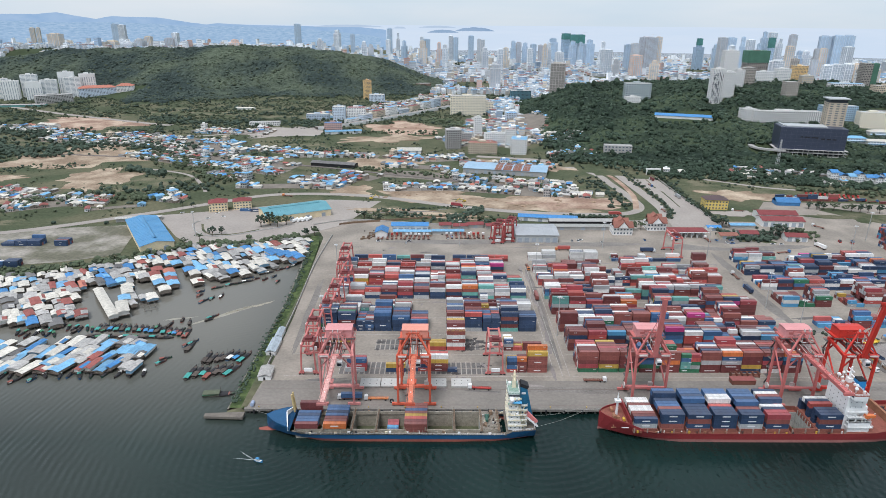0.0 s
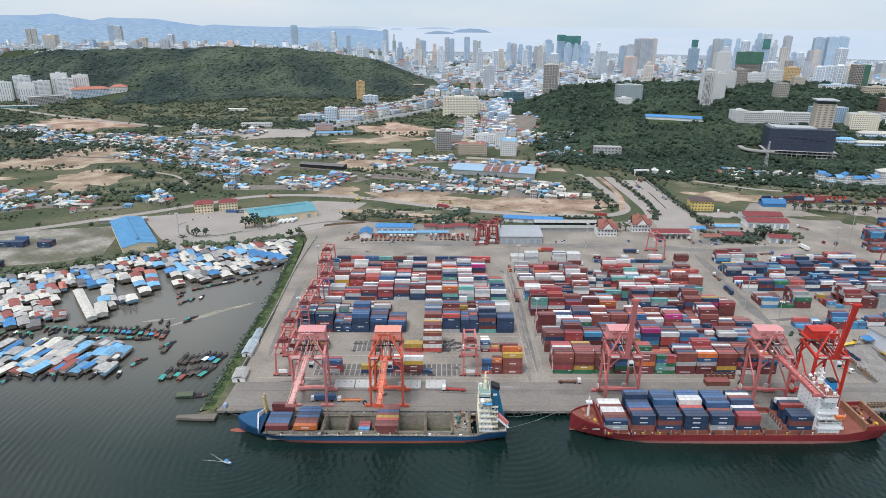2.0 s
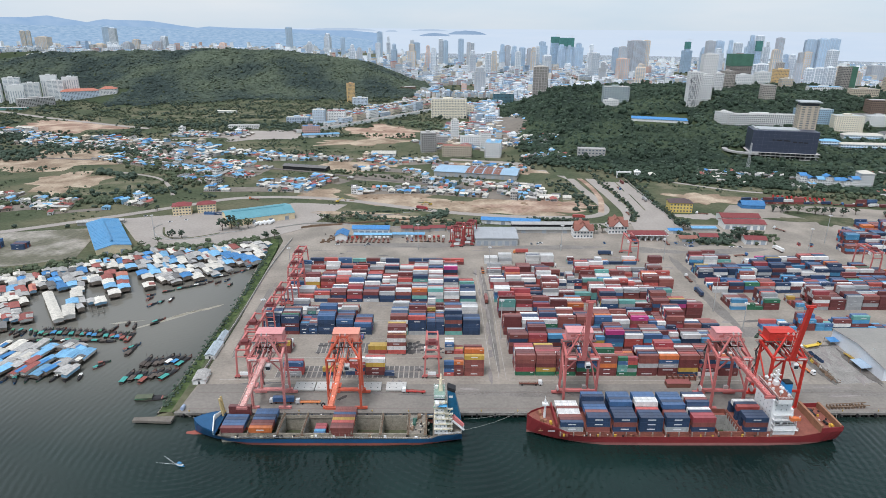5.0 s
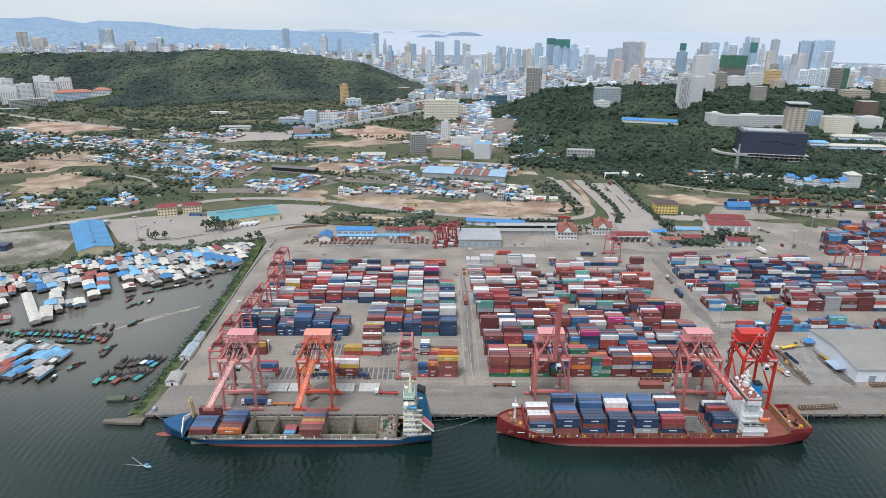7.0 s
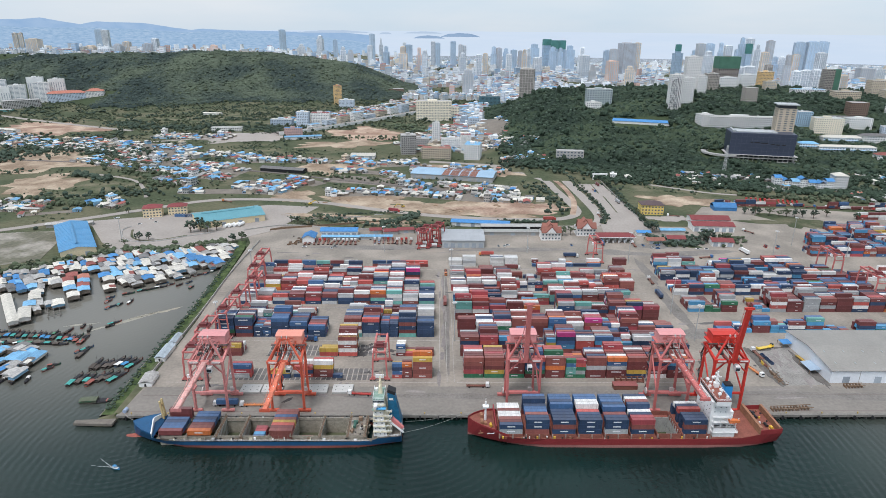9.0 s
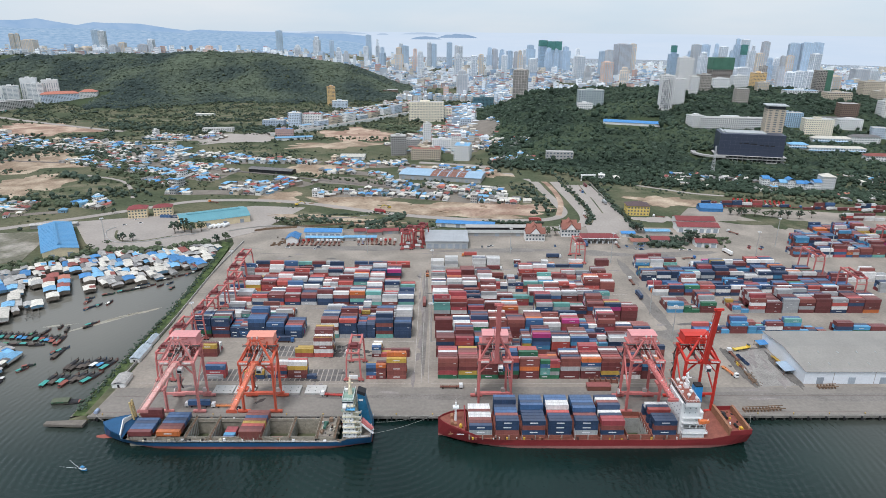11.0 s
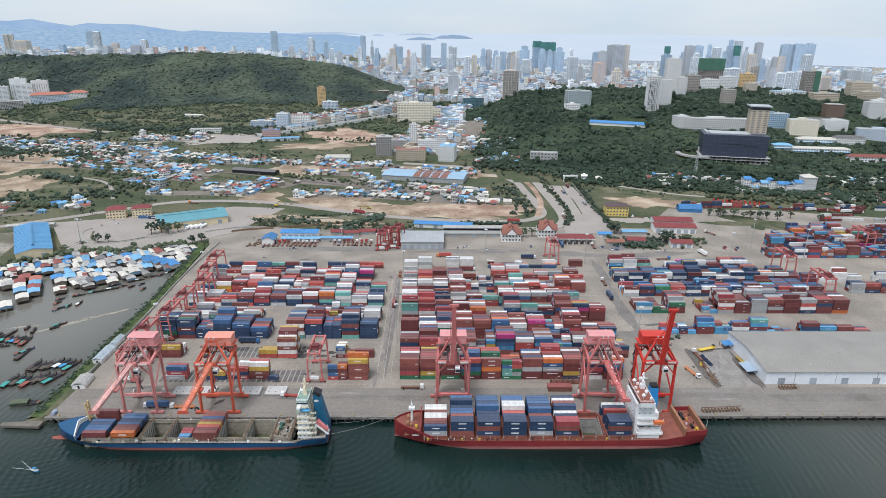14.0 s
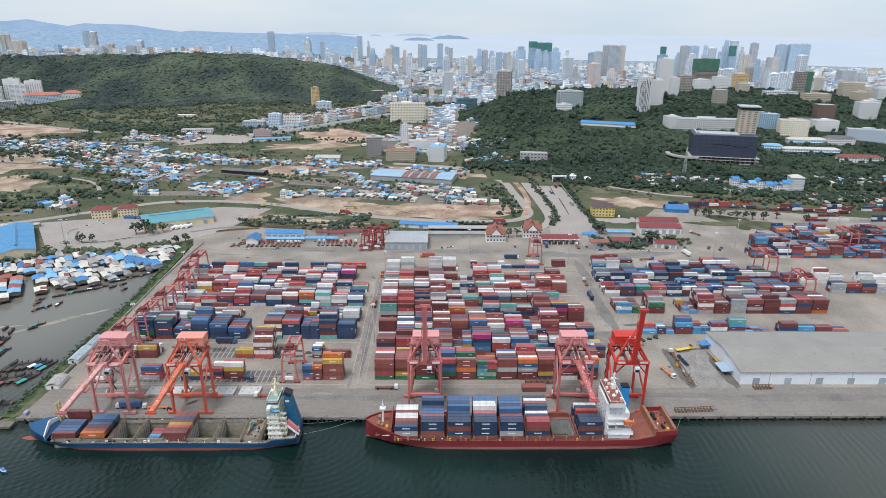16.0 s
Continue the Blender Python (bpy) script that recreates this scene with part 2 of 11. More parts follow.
def solo(name, form, material, label="", category="", group="", kind="", at=None):
    ob = new(name, form if isinstance(form, bpy.types.Mesh) else form.mesh(name, material))
    if at is not None:
        ob.matrix_basis = at
    return tagged(ob, label, category, group, kind)


def blend(x, xs, ys):
    return float(np.interp(x, xs, ys))


def wob(x, y, s, seed=0.0):
    return noise.noise(Vector((x * s, y * s, seed)))


# ---- lie of the land ----
WATER = -3.0


def shore(x):
    return blend(x, (-5000, -1200, -600, -374, -322, -283, -239, -197, -141, -124), (420, 440, 470, 491, 510, 532, 566, 571, 592, 592))


def far_coast(x):
    return blend(x, (-5000, -1100, -500, 0, 800, 2500, 5000), (5200, 5000, 4750, 4300, 3950, 3700, 3600))


def land_height(x, y):
    west = blend(x, (-2600, -1700, -1374, -1279, -1185, -1000, -815, -650, -575, -446, -335, -262, -188, -114, -76, -10, 50), (60, 66, 84, 98, 106, 111, 113, 124, 116, 114, 102, 90, 76, 51, 30, 8, 0)) * math.exp(-((y - 2150) / (blend(x, (-1000, -800, -650, -520), (215, 290, 250, 200)) if y < 2150 else 360)) ** 2)
    east = 68 * blend(x, (170, 240, 310, 400, 520, 900, 1300, 1700), (0, 0.6, 0.78, 0.82, 0.98, 0.98, 0.8, 0.4)) * math.exp(-((y - 1330) / (240 if y < 1330 else 260)) ** 2)
    if y > 1330:
        east += 42 * blend(x, (230, 320, 480, 900, 1300, 1600), (0, 0.8, 1, 0.95, 0.7, 0.3)) * math.exp(-((y - 1570) / 120) ** 2)
    h = west * (1 + 0.05 * wob(x, y, 0.004) + 0.08 * wob(x, y, 0.011, 7.0) + 0.05 * wob(x, y, 0.03, 8.0)) + east * (1 + 0.12 * wob(x, y, 0.006, 3.0))
    h = h if h > 1.2 else 0.0
    if y > 2300:
        # a plateau behind the hill, sinking towards the far plain
        u = min(1.0, (y - 2300) / 320)
        h = max(h, blend(y, (2700, 3300, 4600), (90, 72, 40)) * u * u * (3 - 2 * u) * blend(x / y, (-0.8, -0.24, -0.12, 0.0), (1, 1, 0.35, 0)) * (1 + 0.06 * wob(x, y, 0.006, 5.0)))
    if y > far_coast(x) - 30:
        h = min(h, blend(y - far_coast(x), (-30, 20), (0, -7)))
    if x < -121:
        if y < shore(x) + 10:
            h = min(h, blend(y - shore(x) - 3 * wob(x, y, 0.06), (-6, 4), (-7, 0)))
    elif x < -110 and y < 600:
        h = min(h, blend(y, (290, 300), (-7, 0)) if y < 300 else blend(x, (-124, -113), (-3.6, 0)) if y < 590 else 0)
    elif x >= -110 and y < 306:
        h = -7
    elif -110 < x < 620 and y < 640:
        h = -0.4
    if -145 < x < 620 and 590 < y < 672:
        h = -0.4
    return h


# ---- ground, water and distance ----
M_WATER = water_mat()
# scrub and meadow greens carry a slight painted blue of haze
M_GROUND = mat("scrub_ground", (0.080, 0.096, 0.054), 0.95, var=0.35, big=0.012, fine=0.25, vary=0, tint=(0.118, 0.114, 0.070), spec=0.1)
M_SLAB = mat("yard_concrete", (0.254, 0.226, 0.190), 0.9, var=0.22, big=0.03, fine=0.5, vary=0.0, tint=(0.302, 0.265, 0.221), spec=0.2)
M_ROAD = mat("pale_road_concrete", (0.34, 0.305, 0.27), 0.9, var=0.16, big=0.03, fine=0.4, vary=0.03, spec=0.2)
M_SOIL = mat("bare_soil", (0.285, 0.212, 0.148), 0.97, var=0.35, big=0.03, fine=0.3, vary=0.06, tint=(0.405, 0.325, 0.238), spec=0.1)
M_RED_SOIL = mat("red_soil", (0.31, 0.205, 0.15), 0.97, var=0.35, big=0.03, fine=0.3, vary=0.06, tint=(0.42, 0.32, 0.24), spec=0.1)
M_GRASS = mat("meadow_grass", (0.078, 0.093, 0.051), 0.97, var=0.45, big=0.035, fine=0.45, vary=0.08, tint=(0.135, 0.126, 0.082), spec=0.1)
M_WHITE = mat("white_paint", (0.78, 0.78, 0.76), 0.6, var=0.08, vary=0.05)
# near-black paint, also put in as shade inside open sheds and floors
M_DARK = mat("dark_gap", (0.02, 0.02, 0.022), 0.6, var=0.1, vary=0)


def spaced(*runs):
    out = []
    for a, b, step in runs:
        out.extend(np.arange(a, b, step).tolist())
    return out + [runs[-1][1]]


def build_ground():
    xs = spaced((-4950, -1300, 75), (-1300, -420, 22), (-420, -100, 4), (-100, 700, 20), (700, 1500, 25), (1500, 4950, 75))
    ys = spaced((284, 620, 5), (620, 1800, 18), (1800, 2700, 25), (2700, 4950, 75))
    g = Form()
    g.v = [(x, y, land_height(x, y)) for y in ys for x in xs]
    w = len(xs)
    g.f = [(j * w + i, j * w + i + 1, (j + 1) * w + i + 1, (j + 1) * w + i) for j in range(len(ys) - 1) for i in range(w - 1)]
    g.m = [0] * len(g.f)
    # woodland floor on the hills takes a second slot
    g.m = [1 if min(g.v[i][2] for i in f) > 4 and g.v[f[0]][1] < 2700 else 0 for f in g.f]
    ob = solo("ground", g, [M_GROUND, mat("woodland_floor", (0.050, 0.066, 0.034), 0.95, var=0.35, big=0.02, fine=0.3, vary=0, spec=0.1)], "green scrubland and bare earth rising into low hills", "ground", kind="structure")
    ob.data.polygons.foreach_set("use_smooth", [True] * len(g.f))


build_ground()
# the sheet leaves out the two hulls, whose holds lie below the waterline
sea = Form()
for wx0, wx1, wy0, wy1 in ((-4950, 4950, -900, 281.5), (-4950, 4950, 296.5, 4950), (-4950, -74, 281.5, 296.5), (33, 190, 281.5, 296.5), (201.5, 4950, 281.5, 296.5)):
    sea.add([(wx0, wy0, WATER), (wx1, wy0, WATER), (wx1, wy1, WATER), (wx0, wy1, WATER)], [(0, 1, 2, 3)])
solo("water", sea, M_WATER, "calm dark green harbour water with fine ripples", "water", kind="structure")

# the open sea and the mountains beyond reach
def hazy_glow(name, cols, strength, size, stretch):
    """Far-off colour with haze painted in, giving off its own light, softly uneven."""
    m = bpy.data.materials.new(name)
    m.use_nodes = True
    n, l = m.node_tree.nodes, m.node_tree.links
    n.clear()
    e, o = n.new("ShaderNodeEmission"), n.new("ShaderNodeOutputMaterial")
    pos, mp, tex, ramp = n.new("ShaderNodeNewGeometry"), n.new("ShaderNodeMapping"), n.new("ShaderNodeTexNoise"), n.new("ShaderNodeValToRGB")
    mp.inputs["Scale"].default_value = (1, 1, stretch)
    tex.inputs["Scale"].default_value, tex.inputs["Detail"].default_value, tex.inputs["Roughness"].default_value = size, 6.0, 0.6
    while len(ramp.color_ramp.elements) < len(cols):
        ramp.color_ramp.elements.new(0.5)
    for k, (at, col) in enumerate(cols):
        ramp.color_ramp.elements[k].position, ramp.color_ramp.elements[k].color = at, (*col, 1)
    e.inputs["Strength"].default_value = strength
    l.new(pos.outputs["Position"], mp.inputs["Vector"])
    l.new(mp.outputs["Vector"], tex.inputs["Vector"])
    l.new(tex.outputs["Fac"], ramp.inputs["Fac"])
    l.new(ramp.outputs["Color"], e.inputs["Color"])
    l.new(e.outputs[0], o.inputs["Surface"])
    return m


# haze blues are put into these self-lit sea, ridge and island tones
M_FAR_SEA = hazy_glow("far_sea", ((0.3, (0.64, 0.735, 0.79)), (0.7, (0.69, 0.765, 0.80))), 0.97, 0.0016, 14.0)
M_FAR_RIDGE = hazy_glow("far_ridge", ((0.3, (0.335, 0.495, 0.665)), (0.7, (0.425, 0.57, 0.71))), 0.9, 0.010, 2.2)
M_FAR_LOW = hazy_glow("far_low_ridge", ((0.34, (0.31, 0.46, 0.60)), (0.5, (0.385, 0.54, 0.675)), (0.60, (0.44, 0.585, 0.70)), (0.74, (0.58, 0.67, 0.735))), 0.9, 0.034, 5.0)
M_FAR_ISLE = hazy_glow("far_island", ((0.3, (0.30, 0.42, 0.555)), (0.7, (0.37, 0.49, 0.61))), 0.9, 0.012, 3.0)
M_FAR_PALE = hazy_glow("far_pale_island", ((0.3, (0.50, 0.61, 0.70)), (0.7, (0.56, 0.66, 0.735))), 0.92, 0.012, 3.0)


def arc_wall(name, radius, heights, material, label, a0=-62, a1=62, n=160, foot=-25):
    f = Form()
    pts = []
    for i in range(n + 1):
        a = radians(a0 + (a1 - a0) * i / n)
        pts.append((62 + radius * math.sin(a), radius * math.cos(a), heights(a0 + (a1 - a0) * i / n)))
    for (xa, ya, za), (xb, yb, zb) in zip(pts, pts[1:]):
        f.add([(xa, ya, foot), (xb, yb, foot), (xb, yb, zb), (xa, ya, za)], [(0, 1, 2, 3)])
    return solo(name, f, material, label, "backdrop", kind="structure")


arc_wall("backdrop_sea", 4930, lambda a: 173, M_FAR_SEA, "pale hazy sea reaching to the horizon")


def ridge(a):
    base = blend(a, (-62, -40, -33.2, -32.0, -30.6, -29.4, -28.1, -27.1, -25.6, -23.8, -22.6, -21.3, -20.2, -19.4, -17.2, -12.5, -8, -5.5), (190, 226, 231, 231, 243, 223, 204, 222, 218, 216, 201, 183, 172, 181, 171, 164, 160, 140))
    return base + 1.5 * noise.noise(Vector((a * 1.4, 0, 0))) + 1.0 * noise.noise(Vector((a * 5, 0, 0)))


def low_ridge(a):
    base = blend(a, (-62, -35, -30, -27, -24, -21, -18, -16, -13, -10, -8, -6), (180, 196, 182, 186, 176, 158, 164, 156, 142, 128, 112, 90))
    return base + 6 * noise.noise(Vector((a * 0.9, 7, 0))) + 2 * noise.noise(Vector((a * 5, 7, 0)))


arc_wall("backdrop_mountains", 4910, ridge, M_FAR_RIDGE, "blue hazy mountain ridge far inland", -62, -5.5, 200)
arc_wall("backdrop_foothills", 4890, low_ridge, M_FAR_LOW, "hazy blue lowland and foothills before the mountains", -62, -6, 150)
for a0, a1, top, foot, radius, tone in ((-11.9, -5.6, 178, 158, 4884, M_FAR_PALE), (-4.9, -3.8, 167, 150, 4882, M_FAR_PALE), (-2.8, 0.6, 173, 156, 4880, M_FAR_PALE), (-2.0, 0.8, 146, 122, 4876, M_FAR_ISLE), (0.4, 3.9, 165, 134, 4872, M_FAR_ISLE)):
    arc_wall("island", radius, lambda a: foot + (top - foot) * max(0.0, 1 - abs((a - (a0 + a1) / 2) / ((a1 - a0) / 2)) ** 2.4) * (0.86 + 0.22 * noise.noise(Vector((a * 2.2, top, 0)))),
             tone, "wooded island out at sea, hazed to blue-grey", a0, a1, 40, foot)


def flat(name, pts, z0, z1, material, label, category):
    return solo(name, Form().prism(pts, z0, z1), material, label, category, kind="structure")


ROADS, PLOTS = [], []


def patch(cx, cy, rx, ry, rz, material, label, name="ground_patch", z=0.12, seed=0.0, rough=0.75, n=72):
    """An uneven piece of bare or grassy ground, a hand thick."""
    if name == "bare_plot":
        PLOTS.append((cx, cy, max(rx, ry)))
    pts = []
    for i in range(n):
        a = 2 * math.pi * i / n
        k = 1 + rough * noise.noise(Vector((math.cos(a) * 1.6 + seed, math.sin(a) * 1.6, seed))) + 0.4 * rough * noise.noise(Vector((math.cos(a) * 5, math.sin(a) * 5, seed + 4)))
        x, y = rx * k * math.cos(a), ry * k * math.sin(a)
        c, s = math.cos(radians(rz)), math.sin(radians(rz))
        pts.append((cx + x * c - y * s, cy + x * s + y * c))
    return flat(name, pts, z - 0.7, z, material, label, "ground")


def smooth_line(pts, step=6.0):
    out = []
    P = [pts[0]] + list(pts) + [pts[-1]]
    for a, b, c, d in zip(P, P[1:], P[2:], P[3:]):
        n = max(2, int(math.dist(b, c) / step))
        for i in range(n):
            t = i / n
            out.append(tuple(0.5 * (2 * b[k] + (c[k] - a[k]) * t + (2 * a[k] - 5 * b[k] + 4 * c[k] - d[k]) * t * t + (3 * b[k] - a[k] - 3 * c[k] + d[k]) * t ** 3) for k in (0, 1)))
    return out + [tuple(pts[-1])]


def ribbon(name, pts, width, material, label, z=0.22, thick=0.9, offset=0.0, category="road", follow=False):
    ROADS.append((pts, width))
    line = smooth_line(pts)
    f = Form()
    L, R = [], []
    for i, p in enumerate(line):
        a, b = line[max(0, i - 1)], line[min(len(line) - 1, i + 1)]
        dx, dy = b[0] - a[0], b[1] - a[1]
        k = math.hypot(dx, dy) or 1
        nx, ny = -dy / k, dx / k
        L.append((p[0] + nx * (offset + width / 2), p[1] + ny * (offset + width / 2)))
        R.append((p[0] + nx * (offset - width / 2), p[1] + ny * (offset - width / 2)))
    for (a, b), (c, d) in zip(zip(L, R), zip(L[1:], R[1:])):
        zs = [z + (max(0.0, land_height(*q)) if follow else 0) for q in (a, b, c, d)]
        f.add([(*b, zs[1] - thick), (*d, zs[3] - thick), (*c, zs[2] - thick), (*a, zs[0] - thick), (*b, zs[1]), (*d, zs[3]), (*c, zs[2]), (*a, zs[0])], [(4, 5, 6, 7), (0, 1, 5, 4), (2, 3, 7, 6)])
    return solo(name, f.weld(), material, label, category, kind="structure")


# port pavement and quay
QUAY = 302.0
flat("yard_pavement", [(-109, QUAY), (900, QUAY + 3), (900, 560), (640, 652), (250, 662), (60, 640), (-40, 652), (-100, 662), (-136, 645), (-118, 600), (-113, 500), (-108, 420), (-107, 340)], -0.8, 0.0, M_SLAB,
     "wide worn concrete port yard, pinkish grey and stained", "pavement")
flat("quay_apron", [(-109, QUAY + 0.1), (900, QUAY + 3), (900, 335), (-106, 332)], -0.3, 0.006, mat("apron_concrete", (0.222, 0.202, 0.176), 0.9, var=0.2, big=0.05, fine=0.5, vary=0, spec=0.2), "paler concrete apron along the quay", "pavement")


def build_quay():
    deck = mat("quay_edge_concrete", (0.21, 0.195, 0.17), 0.92, var=0.3, big=0.2, fine=1.2, vary=0.1)
    pile = mat("quay_pile", (0.10, 0.095, 0.085), 0.92, var=0.3, big=0.4, fine=1.5, vary=0.15)
    q = thing("quay", 0, 0, 0, label="concrete quay edge on dark piles with fenders and mooring posts", category="quay", kind="structure")
    part("edge_beam", Form().add([(-110, QUAY - 0.6, -1.3), (900, QUAY + 2.4, -1.3), (900, QUAY + 4, -1.3), (-110, QUAY + 1, -1.3), (-110, QUAY - 0.6, 0.25), (900, QUAY + 2.4, 0.25), (900, QUAY + 4, 0.25), (-110, QUAY + 1, 0.25)], unit_box()), deck, q)
    part("back_wall", Form().add([(-110, QUAY + 2.5, -8), (900, QUAY + 5.5, -8), (900, QUAY + 6.5, -8), (-110, QUAY + 3.5, -8), (-110, QUAY + 2.5, -0.8), (900, QUAY + 5.5, -0.8), (900, QUAY + 6.5, -0.8), (-110, QUAY + 3.5, -0.8)], unit_box()), pile, q)
    one = Form().tube((0, 0, -8), (0, 0, -1.2), 0.55, 0.55, 8).mesh("pile", pile)
    fender = Form().cbox(0, -0.35, -2.4, 0.9, 0.7, 2.3).mesh("fender", mat("black_rubber", (0.025, 0.025, 0.026), 0.8))
    post = Form().tube((0, 0, 0), (0, 0, 0.7), 0.28, 0.22, 8).tube((0, 0, 0.7), (0, 0, 0.95), 0.45, 0.42, 8).mesh("bollard", mat("old_yellow_iron", (0.35, 0.25, 0.07), 0.7))
    for i in range(100):
        x = -107 + i * 5.2
        y = QUAY + 3 * (x + 110) / 1010
        part("pile", one, None, q, at=pose(x, y + 0.4, 0))
        if i % 2 == 0:
            part("fender", fender, None, q, at=pose(x + 2.6, y - 0.6, 0))
        if i % 4 == 1:
            part("bollard", post, None, q, at=pose(x, y + 0.9, 0.25))


build_quay()
flat("jetty", [(-131, 295.5), (-109, 294.5), (-109, 300), (-131, 298.5)], -2.0, -0.6, mat("old_jetty", (0.17, 0.15, 0.125), 0.95, var=0.35, big=0.3, fine=1.5, vary=0), "low rough stone jetty end at the pier's corner", "jetty")
rail_steel = mat("crane_rail", (0.20, 0.16, 0.14), 0.6, metal=0.4)
for yy in (306.0, 322.5):
    ribbon("crane_rail", [(-104, yy), (890, yy + 3)], 0.5, rail_steel, "dark crane rail let into the apron", 0.02, 0.1, category="rail")

# bank of the pier
ribbon("grass_bank", [(-115, 303), (-115.5, 360), (-115, 430), (-118, 500), (-123, 580), (-128, 606)], 8, mat("bank_grass", (0.050, 0.074, 0.030), 0.95, var=0.4, big=0.15, fine=0.8, vary=0, tint=(0.085, 0.112, 0.045), spec=0.1), "rough green bank falling from the pier to the water", -0.15, 3.0, category="bank")
ribbon("bank_wall", [(-119.5, 303), (-120, 360), (-120, 430), (-123, 500), (-128.5, 580)], 1.6, mat("rubble_stone", (0.17, 0.155, 0.13), 0.95, var=0.4, big=0.3, fine=1.2, vary=0), "dark rubble wall at the foot of the bank", -1.0, 4.0, category="wall")

# fields, bare plots and lots
for args in ((-575, 985, 95, 75, 25, M_SOIL, 1.0), (-480, 850, 45, 62, 15, M_SOIL, 2.0), (-740, 1330, 130, 70, -25, M_RED_SOIL, 3.0), (-112, 787, 32, 22, 0, M_SOIL, 4.0), (-20, 765, 62, 26, -12, M_SOIL, 5.0),
             (120, 727, 88, 30, -3, M_SOIL, 6.0), (165, 735, 62, 26, 3, M_RED_SOIL, 16.0), (-75, 1290, 75, 80, 20, M_RED_SOIL, 7.0), (-110, 1160, 85, 32, 10, M_SOIL, 8.0), (-80, 960, 60, 40, 20, M_SOIL, 9.0), (-560, 720, 60, 30, 10, M_SOIL, 10.0),
             (-640, 830, 70, 22, 8, M_SOIL, 11.0), (-310, 1230, 80, 60, 10, M_ROAD, 12.0), (380, 770, 45, 26, -8, M_SOIL, 14.0), (-45, 692, 66, 10, -12, M_SOIL, 17.0), (342, 692, 26, 10, 0, M_ROAD, 18.0), (10, 668, 40, 5, -8, M_SOIL, 19.0), (120, 945, 90, 30, -20, M_SOIL, 15.0)):
    patch(*args[:6], label="bare trodden earth with tracks and puddles", name="bare_plot", z=0.16 + 0.012 * args[6], seed=args[6])
for args in ((-395, 820, 62, 50, 10, 21.0), (-235, 1085, 85, 55, -12, 22.0), (-690, 1080, 120, 80, 10, 23.0), (395, 822, 75, 32, -18, 24.0), (478, 676, 48, 22, -20, 25.0), (-340, 870, 45, 40, 0, 26.0), (-560, 620, 110, 30, 18, 27.0),
             (-200, 870, 60, 35, -15, 28.0), (212, 800, 22, 55, 0, 29.0), (-250, 1480, 200, 70, 0, 30.0), (-500, 1520, 200, 80, 8, 31.0), (-60, 690, 75, 24, -12, 32.0), (322, 606, 28, 15, -6, 34.0), (100, 830, 60, 22, -20, 33.0)):
    patch(*args[:5], M_GRASS, label="rough green meadow with taller tufts", name="meadow", z=0.08 + 0.004 * (args[5] - 20), seed=args[5])
flat("truck_lot", [(-318, 672), (-268, 600), (-238, 570), (-150, 596), (-105, 640), (-72, 735), (-135, 742), (-205, 712), (-262, 690)], -0.6, 0.28, M_ROAD, "pale dusty concrete lot for lorries", "pavement")
flat("truck_lot", [(-520, 520), (-420, 512), (-345, 528), (-300, 548), (-322, 640), (-420, 622), (-520, 585)], -0.6, 0.24, mat("old_grey_lot", (0.15, 0.143, 0.10), 0.95, var=0.4, big=0.03, fine=0.3, vary=0, tint=(0.29, 0.265, 0.225)), "patchy grey lot with weeds and puddles", "pavement")
flat("truck_lot", [(395, 640), (660, 560), (760, 600), (700, 690), (520, 735), (400, 742), (372, 700)], -0.6, 0.05, M_SLAB, "concrete lorry park behind the container yard", "pavement")

# roads
ribbon("road", [(-760, 560), (-600, 575), (-452, 609), (-338, 676), (-271, 724), (-213, 762), (-140, 768), (-69, 753), (28, 712), (110, 690), (183, 685), (222, 692), (240, 720), (238, 772), (232, 830), (226, 881), (190, 935), (150, 978), (60, 1010)], 11, M_ROAD, "pale dusty two-lane road", 0.30)
ribbon("road", [(232, 705), (246, 770), (246, 850), (236, 905)], 7, M_RED_SOIL, "unpaved red earth road under repair", 0.36)
ribbon("road", [(196, 655), (228, 657), (250, 668), (262, 700), (262, 760), (258, 840), (254, 930), (250, 985)], 12, M_ROAD, "pale concrete carriageway beside a planted strip", 0.32)
flat("forecourt", [(252, 640), (305, 640), (306, 700), (305, 800), (303, 930), (262, 930), (263, 800), (262, 720), (256, 672)], -0.5, 0.26, M_ROAD, "broad concrete road running up to the port gate", "road")
for ya, yb in ((715, 790), (805, 890)):
    ribbon("median", [(287, ya), (288.5, (ya + yb) / 2), (289.5, yb)], 1.4, M_GRASS, "narrow planted median strip", 0.5, 0.6, category="median")
ribbon("planted_strip", [(259, 668), (271, 705), (271, 770), (267, 840), (266, 900)], 5, M_GRASS, "planted strip with low shrubs between carriageways", 0.45, 0.8, category="verge")
ribbon("road", [(60, 1005), (150, 985), (254, 945), (330, 925), (430, 905), (600, 885), (760, 900)], 11, M_ROAD, "pale road along the foot of the hill", 0.24)
ribbon("road", [(300, 880), (360, 862), (430, 815), (470, 800)], 6, M_ROAD, "narrow concrete lane", 0.28)
ribbon("road", [(-1250, 1680), (-1114, 1605), (-860, 1455), (-605, 1325), (-560, 1310)], 14, M_ROAD, "straight grey country road", 0.3)
ribbon("embankment_road", [(-250, 1265), (-205, 1300), (-80, 1465), (30, 1625), (120, 1770)], 18, M_ROAD, "raised road on a pale concrete embankment", 5.0, 6.0, category="road")
ribbon("embankment_road", [(-250, 1265), (-205, 1300), (-80, 1465), (30, 1625), (120, 1770)], 7, mat("worn_lanes", (0.27, 0.255, 0.24), 0.9, var=0.2, big=0.05, fine=0.5, vary=0), "darker worn lanes of the raised road", 5.05, 0.3, category="road")
